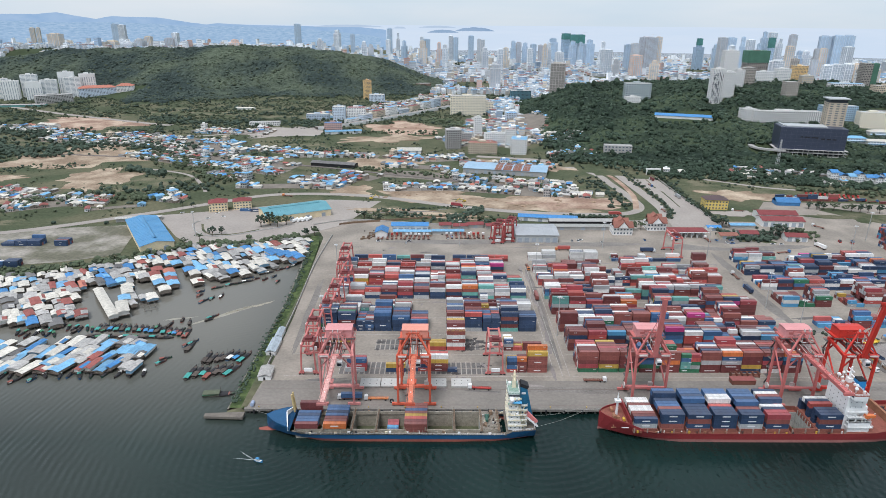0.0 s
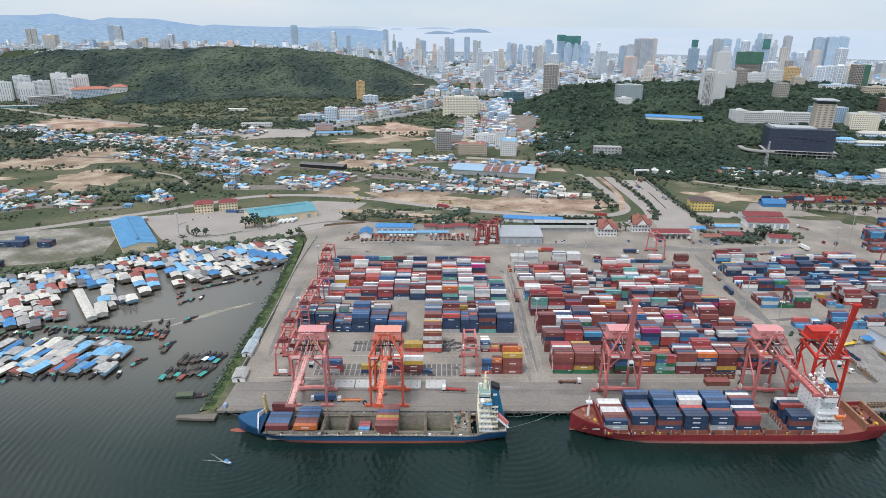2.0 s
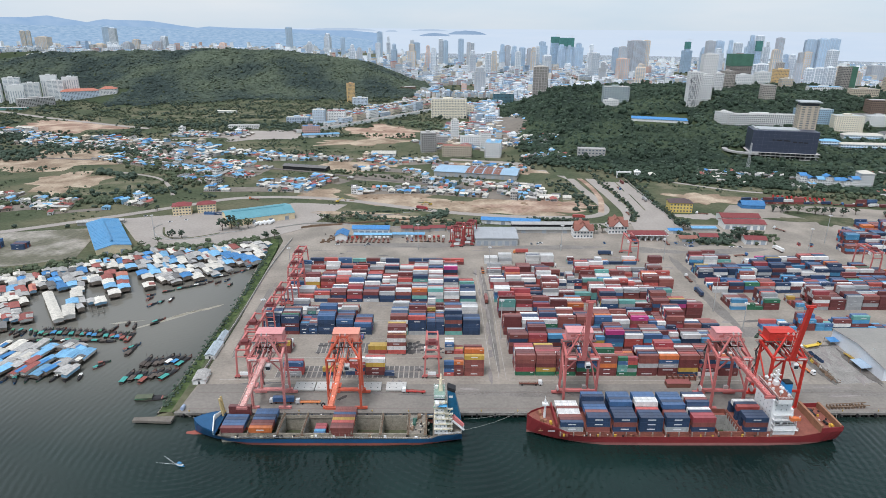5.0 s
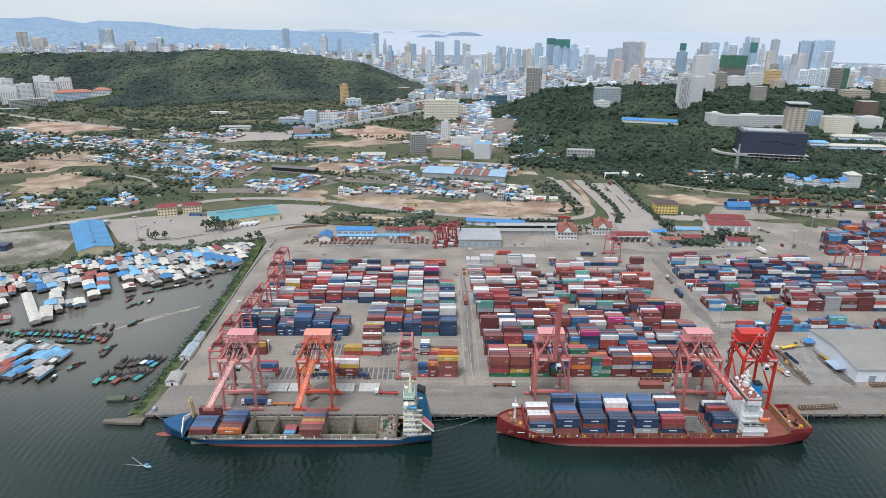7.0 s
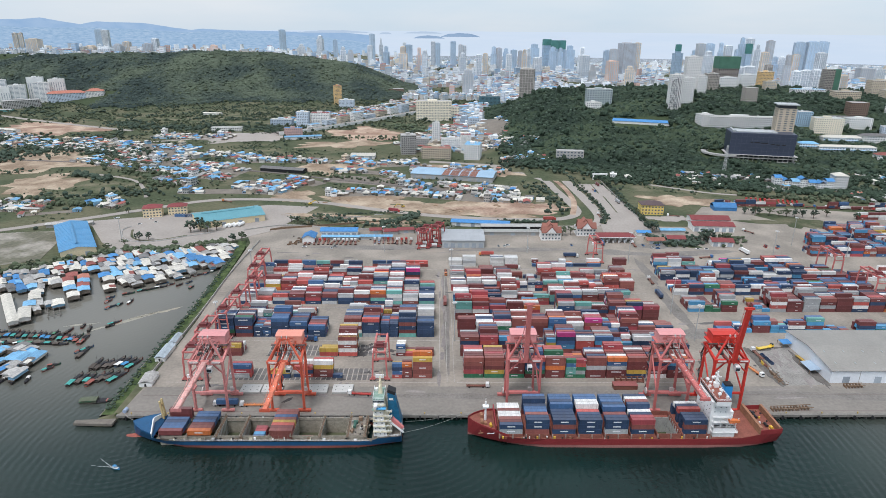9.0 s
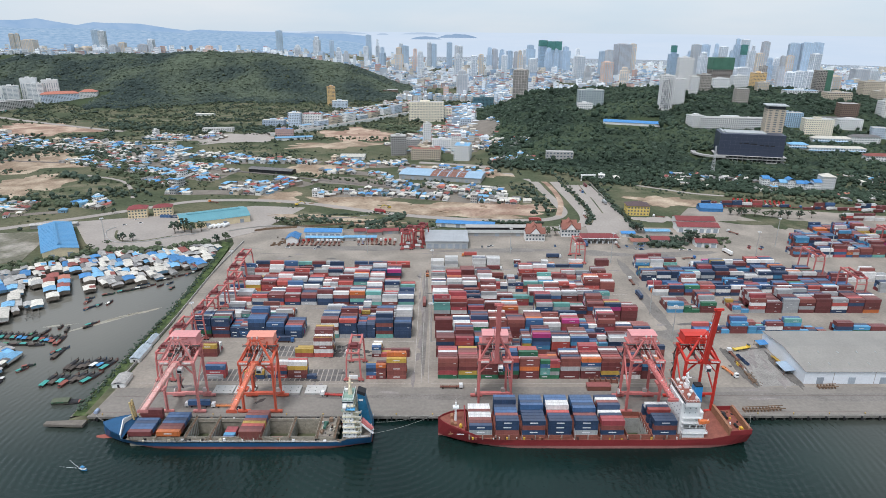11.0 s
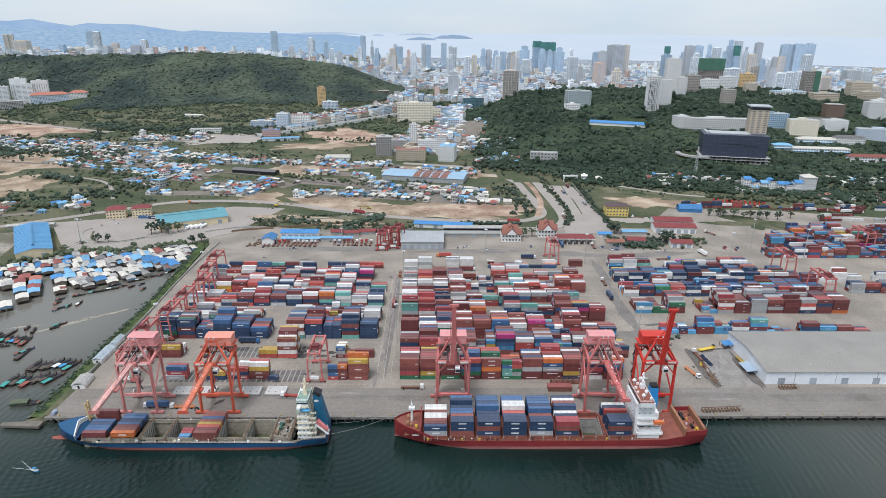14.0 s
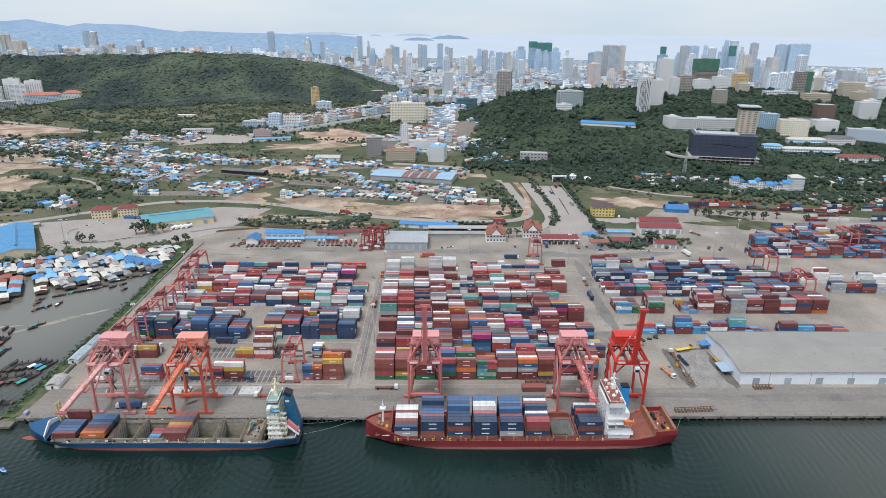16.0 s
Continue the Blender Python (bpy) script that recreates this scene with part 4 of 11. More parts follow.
def blue_ship():
    top = mat("ship_blue", (0.018, 0.085, 0.19), 0.45, var=0.15, big=0.15, fine=1.2, vary=0)
    boot = mat("boot_top_red", (0.30, 0.085, 0.06), 0.7, var=0.25, big=0.2, fine=1.5, vary=0)
    deck = mat("worn_deck", (0.17, 0.15, 0.12), 0.85, var=0.35, big=0.4, fine=1.5, vary=0.05)
    ship = thing("container_ship", -20, 288, 0, label="blue container feeder ship moored at the quay with open holds", category="ship")
    S = [(-73, 0.1, 0.1, 5.4), (-70, 3.6, 0.3, 5.0), (-66, 6.6, 1.2, 4.6), (-61, 8.9, 3.4, 4.2), (-58.5, 9.6, 4.6, 2.4), (-52, 10.7, 7.6, 1.3), (-42, 11, 10.2, 1.1), (-20, 11, 11, 1.0), (30, 11, 11, 1.0), (50, 11, 10.4, 1.1), (57, 10.9, 9.2, 1.6), (60, 10.8, 8.4, 3.0), (72.6, 10.0, 4.0, 3.8)]
    part("hull", hull_form(S, None, -1.5), [top, boot], ship, "blue topsides over a faded red boot-top")
    part("bulb", Form().tube((-62, 0, -5.0), (-74, 0, -4.0), 2.2, 2.0, 12).tube((-74, 0, -4.0), (-78, 0, -3.5), 2.0, 1.0, 12), boot, ship, "faded red bulbous bow at the waterline")
    part("forecastle", deck_form(S[:5], 0.9, 0.1), top, ship, "blue whaleback forecastle deck")
    part("bulwark", bulwark_form(S[:5], 1.0), top, ship)
    part("breakwater", Form().beam((-59.6, -9.4, 3.6), (-61.8, 0, 6.6), 0.5, 3.4).beam((-61.8, 0, 6.6), (-59.6, 9.4, 3.6), 0.5, 3.4), M_SHIP_WHITE, ship)
    part("foremast", Form().beam((-59, 5.5, 4), (-60, 5.5, 15), 0.9).beam((-59, 8.0, 4), (-60, 8.0, 15), 0.9).beam((-60, 5.5, 12), (-60, 8, 12), 0.6), mat("cream_paint", (0.55, 0.42, 0.2), 0.6), ship, "cream twin-post foremast")
    part("stern_deck", deck_form(S[10:], 0.02), deck, ship)
    hw = 8.2
    side = Form()
    for s in (-1, 1):
        side.add([(-58, s * 8.9, 1.0), (57, s * 11 - s * 0.1, 1.0), (57, s * hw, 1.0), (-58, s * 7.0, 1.0), (-58, s * 8.9, 1.15), (57, s * 11 - s * 0.1, 1.15), (57, s * hw, 1.15), (-58, s * 7.0, 1.15)], unit_box())
    part("side_deck", side, deck, ship)
    part("deck_rail", rail_form([(-50, -10.6, 1.1), (-40, -10.85, 1.1), (56, -10.85, 1.1)]), M_SHIP_WHITE, ship)
    co = Form()
    for s in (-1, 1):
        co.box(-56, 54, s * hw - 0.2, s * hw + 0.2, -8, 2.7)
    part("coaming", co, M_BULK, ship, "scuffed beige hatch coaming")
    part("hold_floor", Form().box(-56, 54, -hw, hw, -8.2, -8), M_HOLD, ship)
    post = Form().box(-0.12, 0.12, -0.2, 0.2, -8, 3.0).mesh("cell_guide", M_BULK)
    for x0, wide in ((-56, 0.6), (-41.5, 0.8), (-26.4, 1.0), (-13.2, 0.8), (2.2, 0.9), (13.4, 1.0), (28.6, 1.0), (43.2, 1.2), (52.4, 1.2)):
        part("bulkhead", Form().box(x0, x0 + wide, -hw, hw, -8, 2.9), M_HOLD, ship)
        part("lashing_bridge", Form().box(x0 - 0.1, x0 + wide + 0.1, -hw - 1.6, hw + 1.6, 2.9, 3.1), M_RUST, ship, "rust-stained walkway over the bulkhead")
        for k in range(9):
            part("lashing_frame", Form().beam((x0 + wide / 2, -hw - 1.3 + k * 2.35, 3.1), (x0 + wide / 2, -hw - 1.3 + k * 2.35, 5.0), 0.22).beam((x0 + wide / 2, -hw - 1.3 + k * 2.35, 5.0), (x0 + wide / 2, -hw + min(1.05 + k * 2.35, 2 * hw + 1.3), 3.2), 0.16), M_BULK, ship)
        for k in range(8):
            part("cell_guide", post, None, ship, at=pose(x0 + wide + 0.15, -hw + 0.9 + k * 2.1, 0))
        part("rail", rail_form([(x0, -hw - 1.4, 3.1), (x0, hw + 1.4, 3.1)], 1.0, 1.6, 0.11), M_BULK, ship)
    part("hatch_cover", Form().box(44.4, 52.4, -hw, hw, 2.6, 3.0), mat("worn_hatch_steel", (0.25, 0.22, 0.18), 0.85, var=0.45, big=0.5, fine=2.0), ship, "worn grey-brown closed hatch cover")
    heap = random.Random(71)
    for k in range(30):
        hx, hy = heap.uniform(44.8, 56.5), heap.uniform(-9.5, 9.5)
        part(("deck_gear", "pipe_run", "winch_drum")[k % 3], Form().cbox(hx, hy, 2.9 if hx < 52.4 else 1.2, heap.uniform(0.5, 2.4), heap.uniform(0.4, 1.0), heap.uniform(0.5, 1.8), heap.uniform(0, 1.5)), (M_RUST, M_DARK, M_BULK, M_HOLD, M_CREAM_DECK)[k % 5], ship)
    part("winch", Form().tube((47, -3, 4.4), (47, 1, 4.4), 0.8, 0.8, 10).box(46, 48.4, 1, 2.4, 3.5, 5.2), mat("deck_green", (0.05, 0.12, 0.09), 0.7), ship)
    part("ventilator", Form().box(48.5, 50.5, 4, 6, 3.5, 5.4), M_RUST, ship)
    part("ventilator", Form().box(45.6, 46.6, -7, -5, 3.5, 4.8), M_RUST, ship)
    roofm = mat("ship_deck_green", (0.24, 0.34, 0.28), 0.8, var=0.3, big=0.5, fine=2.0)
    ship_house(ship, 58, 65.0, 9.2, 3.2, 6, 2.9, M_CREAM_DECK, 0.55)
    part("bridge", Form().box(57.8, 63.4, -5.6, 6.6, 20.6, 23.2), M_SHIP_WHITE, ship)
    part("bridge_glazing", Form().box(57.7, 63.5, -5.7, 6.3, 21.7, 22.6), M_GLASS_DARK, ship, "dark band of bridge windows")
    part("bridge_roof", Form().box(57.5, 63.7, -5.8, 6.8, 23.2, 23.45), roofm, ship, "green bridge roof with white edges")
    part("roof_rail", rail_form([(57.7, 6.6, 23.4), (57.7, -5.6, 23.4), (63.5, -5.6, 23.4), (63.5, 6.6, 23.4)], 1.1, 1.4, 0.14), M_SHIP_WHITE, ship)
    part("bridge_wing", Form().box(58.4, 60.2, -9.4, 9.4, 20.6, 21.7), M_SHIP_WHITE, ship)
    part("awning", Form().box(59.6, 64.6, -8.2, -5.6, 19.0, 19.15), mat("blue_canvas", (0.10, 0.36, 0.62), 0.8), ship, "sky blue awning")
    part("satellite_dome", Form().tube((59, 3, 23.4), (59, 3, 25.2), 0.7, 0.9, 8), M_SHIP_WHITE, ship)
    buff = mat("mast_buff", (0.66, 0.58, 0.42), 0.6)
    part("radar_mast", Form().cbox(61.2, 1.2, 23.4, 2.2, 2.2, 5.4, 0, 0.7).cbox(61.2, 1.2, 28.8, 1.5, 1.5, 4.6, 0, 0.5).beam((61.2, -2.0, 28.8), (61.2, 4.4, 28.8), 0.5).beam((61.2, -0.8, 31.4), (61.2, 3.2, 31.4), 0.4).beam((59.4, 1.2, 30.0), (63.0, 1.2, 30.0), 0.35), buff, ship, "cream radar mast with spreaders")
    part("flag_staff", Form().tube((62.6, 1.2, 33), (62.6, 1.2, 37), 0.1, 0.06, 6), buff, ship)
    fun = Form().add([(65.6, 0.6, 3.4), (72.6, 0.6, 3.4), (72.6, 7.4, 3.4), (65.6, 7.4, 3.4), (64.8, 1.6, 23.4), (68.6, 1.6, 21.6), (68.6, 6.4, 21.6), (64.8, 6.4, 23.4)], unit_box())
    part("funnel", fun, mat("funnel_blue", (0.02, 0.13, 0.24), 0.5, var=0.3, big=0.3, fine=1.0), ship, "tapering dark blue funnel casing")
    part("funnel_cap", Form().add([(64.6, 1.4, 23.4), (68.8, 1.4, 21.6), (68.8, 6.6, 21.6), (64.6, 6.6, 23.4), (65.2, 1.6, 25.0), (69.4, 1.6, 23.2), (69.4, 6.4, 23.2), (65.2, 6.4, 25.0)], unit_box()), M_DARK, ship, "black funnel cap")
    part("funnel_mark", Form().box(65.6, 67.8, 1.25, 1.5, 18.6, 19.8), M_MARK, ship, "white funnel mark as a plain bar")
    part("lifeboat", Form().beam((67.6, -6.0, 11.8), (73.4, -6.0, 6.4), 2.4, 2.2, 1.5), mat("lifeboat_coral", (0.62, 0.20, 0.19), 0.5), ship, "coral free-fall lifeboat on its ramp")
    part("boat_ramp", Form().beam((66.4, -7.5, 11.4), (73.8, -7.5, 4.4), 0.5, 0.9).beam((66.4, -4.5, 11.4), (73.8, -4.5, 4.4), 0.5, 0.9).beam((73.4, -7.5, 4.2), (73.4, -4.5, 4.2), 0.4).beam((67, -7.5, 3.4), (67, -7.5, 10.8), 0.35).beam((67, -4.5, 3.4), (67, -4.5, 10.8), 0.35), M_SHIP_WHITE, ship)
    part("stern_rail", rail_form([(60, -10.5, 3.2), (72.2, -9.7, 3.8), (72.2, 9.7, 3.8)], 1.1, 1.5, 0.12), M_SHIP_WHITE, ship)
    clutter = random.Random(18)
    for k in range(34):
        tier = clutter.randrange(1, 7)
        cx, cy, cz = clutter.uniform(57.8, 65.6), clutter.choice((-1, -1, 1)) * (9.7 - 0.55 * (tier - 1) - clutter.uniform(0.1, 0.7)), 3.2 + 2.9 * tier
        size = clutter.uniform(0.3, 0.7)
        part(("deck_locker", "life_raft", "vent_head")[k % 3], Form().cbox(cx, cy, cz, size * 1.6, size, size * 1.5), (M_SHIP_WHITE, M_CREAM_DECK, M_RUST, M_PALE_GREEN)[k % 4], ship)
    for k in range(56):
        cx, sy = clutter.uniform(-55, 56), clutter.choice((-1, -1, 1))
        part(("deck_vent", "bollard", "winch_box", "pipe_stub")[k % 4], Form().cbox(cx, sy * clutter.uniform(8.8, 10.4), 1.14, clutter.uniform(0.4, 1.6), clutter.uniform(0.4, 0.9), clutter.uniform(0.5, 1.6)), (M_RUST, M_BULK, M_CREAM_DECK, M_DARK, M_SHIP_WHITE)[k % 5], ship)
    stiff = Form().box(-0.1, 0.1, -0.25, 0.0, 1.1, 2.7).mesh("coaming_rib", M_BULK)
    for k in range(44):
        part("coaming_rib", stiff, None, ship, at=pose(-54 + k * 2.45, -hw - 0.2, 0))
    for k in range(5):
        za = 3.2 + 2.75 * k
        part("outside_stair", Form().beam((65.0, -8.9 + 0.5 * k, za), (67.2, -8.5 + 0.5 * k, za + 2.75), 0.8, 0.15), M_CREAM_DECK, ship)
        part("side_gallery", Form().box(64.6, 67.8, -9.3 + 0.5 * k, -6.0, za + 2.5, za + 2.66), M_CREAM_DECK, ship)
        part("rail", rail_form([(64.6, -9.2 + 0.5 * k, za + 2.66), (67.7, -9.2 + 0.5 * k, za + 2.66), (67.7, -6.2, za + 2.66)], 1.0, 1.2, 0.12), M_SHIP_WHITE, ship)
    laden(-70.0, 279.4, 3.2, ("m", "u", "u", "b", "u", "", "mm"), "aboard the blue ship", "")
    laden(-54.8, 279.2, 3.4, ("o", "n", "m", "u", "b", "u", "u"), "aboard the blue ship", "o")
    laden(-11.6, 279.4, 0.4, ("nn", "mm", "nr", "ne", "nn", "nu", "nn", "nn"), "aboard the blue ship", "", 2.5)
    laden(-24.0, 280.0, -6.0, ("suu", "bus", "mcc", "ccc", "cm"), "low in the blue ship's hold", "", 2.6, 6.06, 2.6)
    laden(1.4, 280.0, -6.0, ("mm", "mn", "n"), "low in the blue ship's hold", "", 2.6, 6.06, 2.6)


def red_ship():
    top = mat("ship_red", (0.24, 0.032, 0.034), 0.5, var=0.16, big=0.12, fine=1.2, vary=0)
    boot = mat("boot_top_pink", (0.36, 0.15, 0.13), 0.75, var=0.25, big=0.2, fine=1.5, vary=0)
    deck = mat("red_oxide_deck", (0.24, 0.085, 0.06), 0.85, var=0.3, big=0.3, fine=1.5, vary=0.06)
    brown = mat("brown_steel", (0.30, 0.15, 0.085), 0.85, var=0.3, big=0.3, fine=1.5, vary=0.05)
    ship = thing("container_ship", 176, 289, 0, label="dark red container ship moored at the quay, laden with boxes", category="ship")
    S = [(-87.5, 0.1, 0.1, 7.6), (-85, 3.4, 0.3, 7.3), (-81, 6.4, 1.2, 6.9), (-76, 9.0, 3.2, 6.4), (-72, 10.3, 5.0, 5.6), (-66, 11.2, 7.4, 3.4), (-58, 11.6, 9.6, 2.5), (-46, 11.7, 11.3, 2.4), (-10, 11.7, 11.7, 2.4), (40, 11.7, 11.6, 2.5), (58, 11.7, 11.0, 3.0), (68, 11.6, 9.4, 5.2), (73, 11.5, 7.6, 5.6), (79.5, 11.2, 3.6, 6.0)]
    part("hull", hull_form(S, None, -1.3), [top, boot], ship, "dark red topsides with a faded pink boot-top")
    part("forecastle", deck_form(S[:5], -0.1), deck, ship, "red oxide forecastle deck")
    part("bulwark", bulwark_form(S[:6], 1.1), top, ship)
    part("breakwater", Form().box(-73.2, -72.6, -10, 10, 5.4, 9.6).beam((-73, -6, 5.6), (-70, -6, 3), 0.4).beam((-73, 6, 5.6), (-70, 6, 3), 0.4), top, ship)
    part("foremast", Form().tube((-78, 0, 6.4), (-78, 0, 18), 0.75, 0.45, 10).box(-79.6, -76.4, -1.3, 1.3, 14.6, 15.6).tube((-78, 0, 18), (-78, 0, 20.4), 0.2, 0.1, 6), M_SHIP_WHITE, ship, "white tubular foremast")
    part("windlass", Form().tube((-80, -4.5, 7.6), (-80, -1.5, 7.6), 0.9, 0.9, 10).tube((-80, 1.5, 7.6), (-80, 4.5, 7.6), 0.9, 0.9, 10).box(-79, -77.5, -5, -3.4, 6.6, 8.0), brown, ship)
    part("hawser_reel", Form().tube((-75.4, -6.6, 7.2), (-75.4, -4.6, 7.2), 0.8, 0.8, 10), mat("reel_yellow", (0.60, 0.38, 0.05), 0.6), ship, "yellow hawser reel")
    part("main_deck", deck_form(S[5:8] + [(13.2, 11.7, 11.7, 2.4)], 0.0), deck, ship)
    part("main_deck", deck_form([(26.0, 11.7, 11.7, 2.45), (40, 11.7, 11.6, 2.5)], 0.0), deck, ship)
    for s in (-1, 1):
        part("side_deck", Form().box(13.2, 26.0, min(s * 7.6, s * 11.6), max(s * 7.6, s * 11.6), 2.2, 2.42), deck, ship)
    part("after_deck", deck_form(S[9:], 0.03), deck, ship)
    part("after_bulwark", bulwark_form(S[11:], 2.6), top, ship)
    part("stern_plate", Form().box(79.2, 79.6, -11.1, 11.1, 5.6, 8.6), top, ship)
    for i, (x, w) in enumerate([(-71.6, 13)] + [(-57.3 + 14.05 * k, 12.9) for k in range(5)]):
        part("hatch_cover", Form().box(x, x + w, -10.6, 10.6, 2.5, 4.7), deck, ship)
    hold = Form().box(13.2, 26.0, -10.6, -10.2, 2.3, 4.9).box(13.2, 26.0, 10.2, 10.6, 2.3, 4.9).box(13.2, 13.6, -10.2, 10.2, 2.3, 4.9).box(25.6, 26.0, -10.2, 10.2, 2.3, 4.9)
    part("coaming", hold, deck, ship, "red oxide coaming of the open hold")
    part("open_hold", Form().box(13.6, 25.6, -7.6, 7.6, -8.2, -8).box(13.2, 13.6, -7.6, 7.6, -8, 2.3).box(25.6, 26, -7.6, 7.6, -8, 2.3).box(13.6, 25.6, -8, -7.6, -8, 2.6).box(13.6, 25.6, 7.6, 8, -8, 2.6), M_HOLD, ship, "deep grey open hold")
    ribs = Form().box(-0.15, 0.15, -0.2, 0.2, -7.9, 4.8).mesh("cell_guide", M_HOLD)
    for k in range(6):
        part("cell_guide", ribs, None, ship, at=pose(25.4, -6.5 + k * 2.55, 0))
    part("hatch_cover", Form().box(26.6, 40, -10.6, 10.6, 2.5, 4.7), deck, ship)
    stub = Form().box(-0.3, 0.3, -0.3, 0.3, 0, 2.4).mesh("lashing_post", mat("lashing_grey", (0.30, 0.24, 0.2), 0.8))
    for k in range(17):
        part("lashing_post", stub, None, ship, at=pose(-71 + k * 7.03, -11.1, 2.4))
    part("deck_rail", rail_form([(-56, -11.5, 2.4), (40, -11.5, 2.5)], 1.1, 2.2, 0.07), deck, ship)
    # bays of boxes: rows run from the water side to the quay side
    bays = ((-65.0, ("yb", "nm", "nn", "nw", "nw", "nn", "nw", "nw")), (-50.9, ("nbb", "mbb", "bbn", "bbu", "ubu", "bbb", "ubbb", "mbbu")), (-36.8, ("bnb", "bnb", "bbb", "bbb", "bbuu", "bbub", "bbbu", "bbbu")),
            (-22.8, ("bbb", "bbb", "bub", "bbr", "bbww", "bbbw", "bbbu", "bbuu")), (-8.8, ("ybb", "bbb", "bbn", "bbuu", "bbub", "bbuu", "bbuu", "bbbu")), (5.2, ("bnc", "bcc", "bwb", "bbw", "bbub", "bbun", "bbnw", "bbnb")))
    for bx, rows in bays:
        laden(176 + bx, 278.6, 4.75, rows, "aboard the red ship", "by")
    laden(176 + 33.2, 278.6, 4.75, ("bnb", "bnb", "bbb", "", "bbr", "bbb", "bbw", "bb"), "aboard the red ship", "b")
    mess = random.Random(29)
    for k in range(46):
        cx = mess.uniform(-70, 40) if k % 3 else mess.uniform(69.5, 77)
        cy = -11.2 if k % 3 else mess.uniform(-9, 9)
        part(("deck_vent", "bollard", "pipe_stub")[k % 3 - 1], Form().cbox(cx, cy, 2.4 if k % 3 else 5.4, mess.uniform(0.4, 1.2), 0.5 if k % 3 else mess.uniform(0.5, 1.4), mess.uniform(0.6, 1.5)), (brown, deck, M_SHIP_WHITE, M_DARK, mat("reel_yellow", (0.60, 0.38, 0.05), 0.6))[k % 5], ship)
    # accommodation near the stern
    part("deckhouse", Form().box(41.4, 51.5, -7.6, 10.4, 3.0, 22.6), M_SHIP_WHITE, ship, "tall white accommodation block")
    part("lower_house", Form().box(43.0, 54.5, -10.4, 10.4, 3.0, 8.6), M_SHIP_WHITE, ship)
    pane = Form().box(-0.26, 0.26, -0.02, 0.06, 0, 0.5).mesh("window", M_GLASS_DARK)
    for lv in range(6):
        for k in range(3):
            part("window", pane, None, ship, at=pose(43.4 + k * 2.9, -7.63, 5.2 + lv * 2.8))
        for k in range(5):
            part("window", pane, None, ship, at=pose(41.37, -5.6 + k * 3.2, 6.4 + lv * 2.7, 0, 0, -90))
    for lv in range(4):
        z = 5.8 + lv * 2.8
        part("balcony", Form().box(42.4, 56.0 - lv * 1.2, -11.0 + lv * 0.5, -7.6, z - 0.16, z), M_SHIP_WHITE, ship)
        part("rail", rail_form([(42.4, -10.9 + lv * 0.5, z), (55.9 - lv * 1.2, -10.9 + lv * 0.5, z), (55.9 - lv * 1.2, -7.7, z)], 1.05, 1.6, 0.11), M_SHIP_WHITE, ship)
        for sx in (42.8, 46.4, 50.0, 53.4 - lv * 0.8):
            part("stanchion", Form().beam((sx, -10.7 + lv * 0.5, z - 2.8), (sx, -10.7 + lv * 0.5, z), 0.3), M_SHIP_WHITE, ship)
        part("stair", Form().beam((47 + lv % 2 * 3, -9.4 + lv * 0.4, z - 2.8), (50 - lv % 2 * 3, -9.4 + lv * 0.4, z), 0.7, 0.15), M_SHIP_WHITE, ship)
    part("after_house", Form().box(51.5, 55.0, -5, 9, 3.0, 15), M_SHIP_WHITE, ship)
    part("bridge", Form().box(42.0, 49.0, -11.2, 11.2, 22.6, 25.4), M_SHIP_WHITE, ship)
    part("bridge_glazing", Form().box(41.9, 49.1, -10.2, 10.2, 23.8, 24.8), M_GLASS_DARK, ship, "dark band of bridge windows")
    part("bridge_roof", Form().box(41.7, 49.3, -11.3, 11.3, 25.4, 25.65), deck, ship, "red oxide bridge roof")
    part("roof_rail", rail_form([(41.9, 11.1, 25.6), (41.9, -11.1, 25.6), (49.1, -11.1, 25.6), (49.1, 11.1, 25.6)], 1.05, 1.6, 0.11), M_SHIP_WHITE, ship)
    part("radar_mast", Form().tube((47, 3, 25.6), (47, 3, 35), 0.9, 0.45, 8).beam((47, -0.4, 30.5), (47, 6.4, 30.5), 0.45).beam((47, 0.8, 33), (47, 5.2, 33), 0.4).beam((44.8, 3, 31.6), (49.2, 3, 31.6), 0.4).box(45.8, 48.2, 1.8, 4.2, 25.6, 28.2), M_SHIP_WHITE, ship)
    dome = Form()
    for x, y, k in ((44.4, -7.5, 1.2), (44.0, 7.4, 1.3), (47.6, 9, 0.9), (46.8, -4.4, 0.9)):
        dome.tube((x, y, 25.6), (x, y, 26.8), 0.3, 0.3, 6).tube((x, y, 26.8), (x, y, 27.8), 0.55 * k, 0.9 * k, 8).tube((x, y, 27.8), (x, y, 28.7), 0.9 * k, 0.35 * k, 8)
    part("radome", dome, M_SHIP_WHITE, ship)
    for k, (lx, ly) in enumerate(((43.2, -2), (43.4, 2.4), (45.6, 6.6), (48.2, -8.4), (48.0, -0.8))):
        part("roof_locker", Form().cbox(lx, ly, 25.65, 1.1 + 0.2 * (k % 3), 0.9, 1.0 + 0.3 * (k % 2)), M_SHIP_WHITE, ship)
    part("funnel", Form().cbox(53.6, 3.6, 15, 4.6, 5.0, 11.5, 0, 0.86), mat("funnel_mid_blue", (0.03, 0.22, 0.50), 0.5), ship, "bright blue funnel")
    part("funnel_cap", Form().cbox(53.6, 3.6, 26.5, 3.9, 4.2, 0.9), M_DARK, ship)
    part("lifeboat", Form().beam((50.8, -9.8, 12.6), (56.2, -9.8, 12.6), 2.3, 2.0, 1.6), mat("lifeboat_orange", (0.72, 0.20, 0.06), 0.5), ship, "orange lifeboat in its davits")
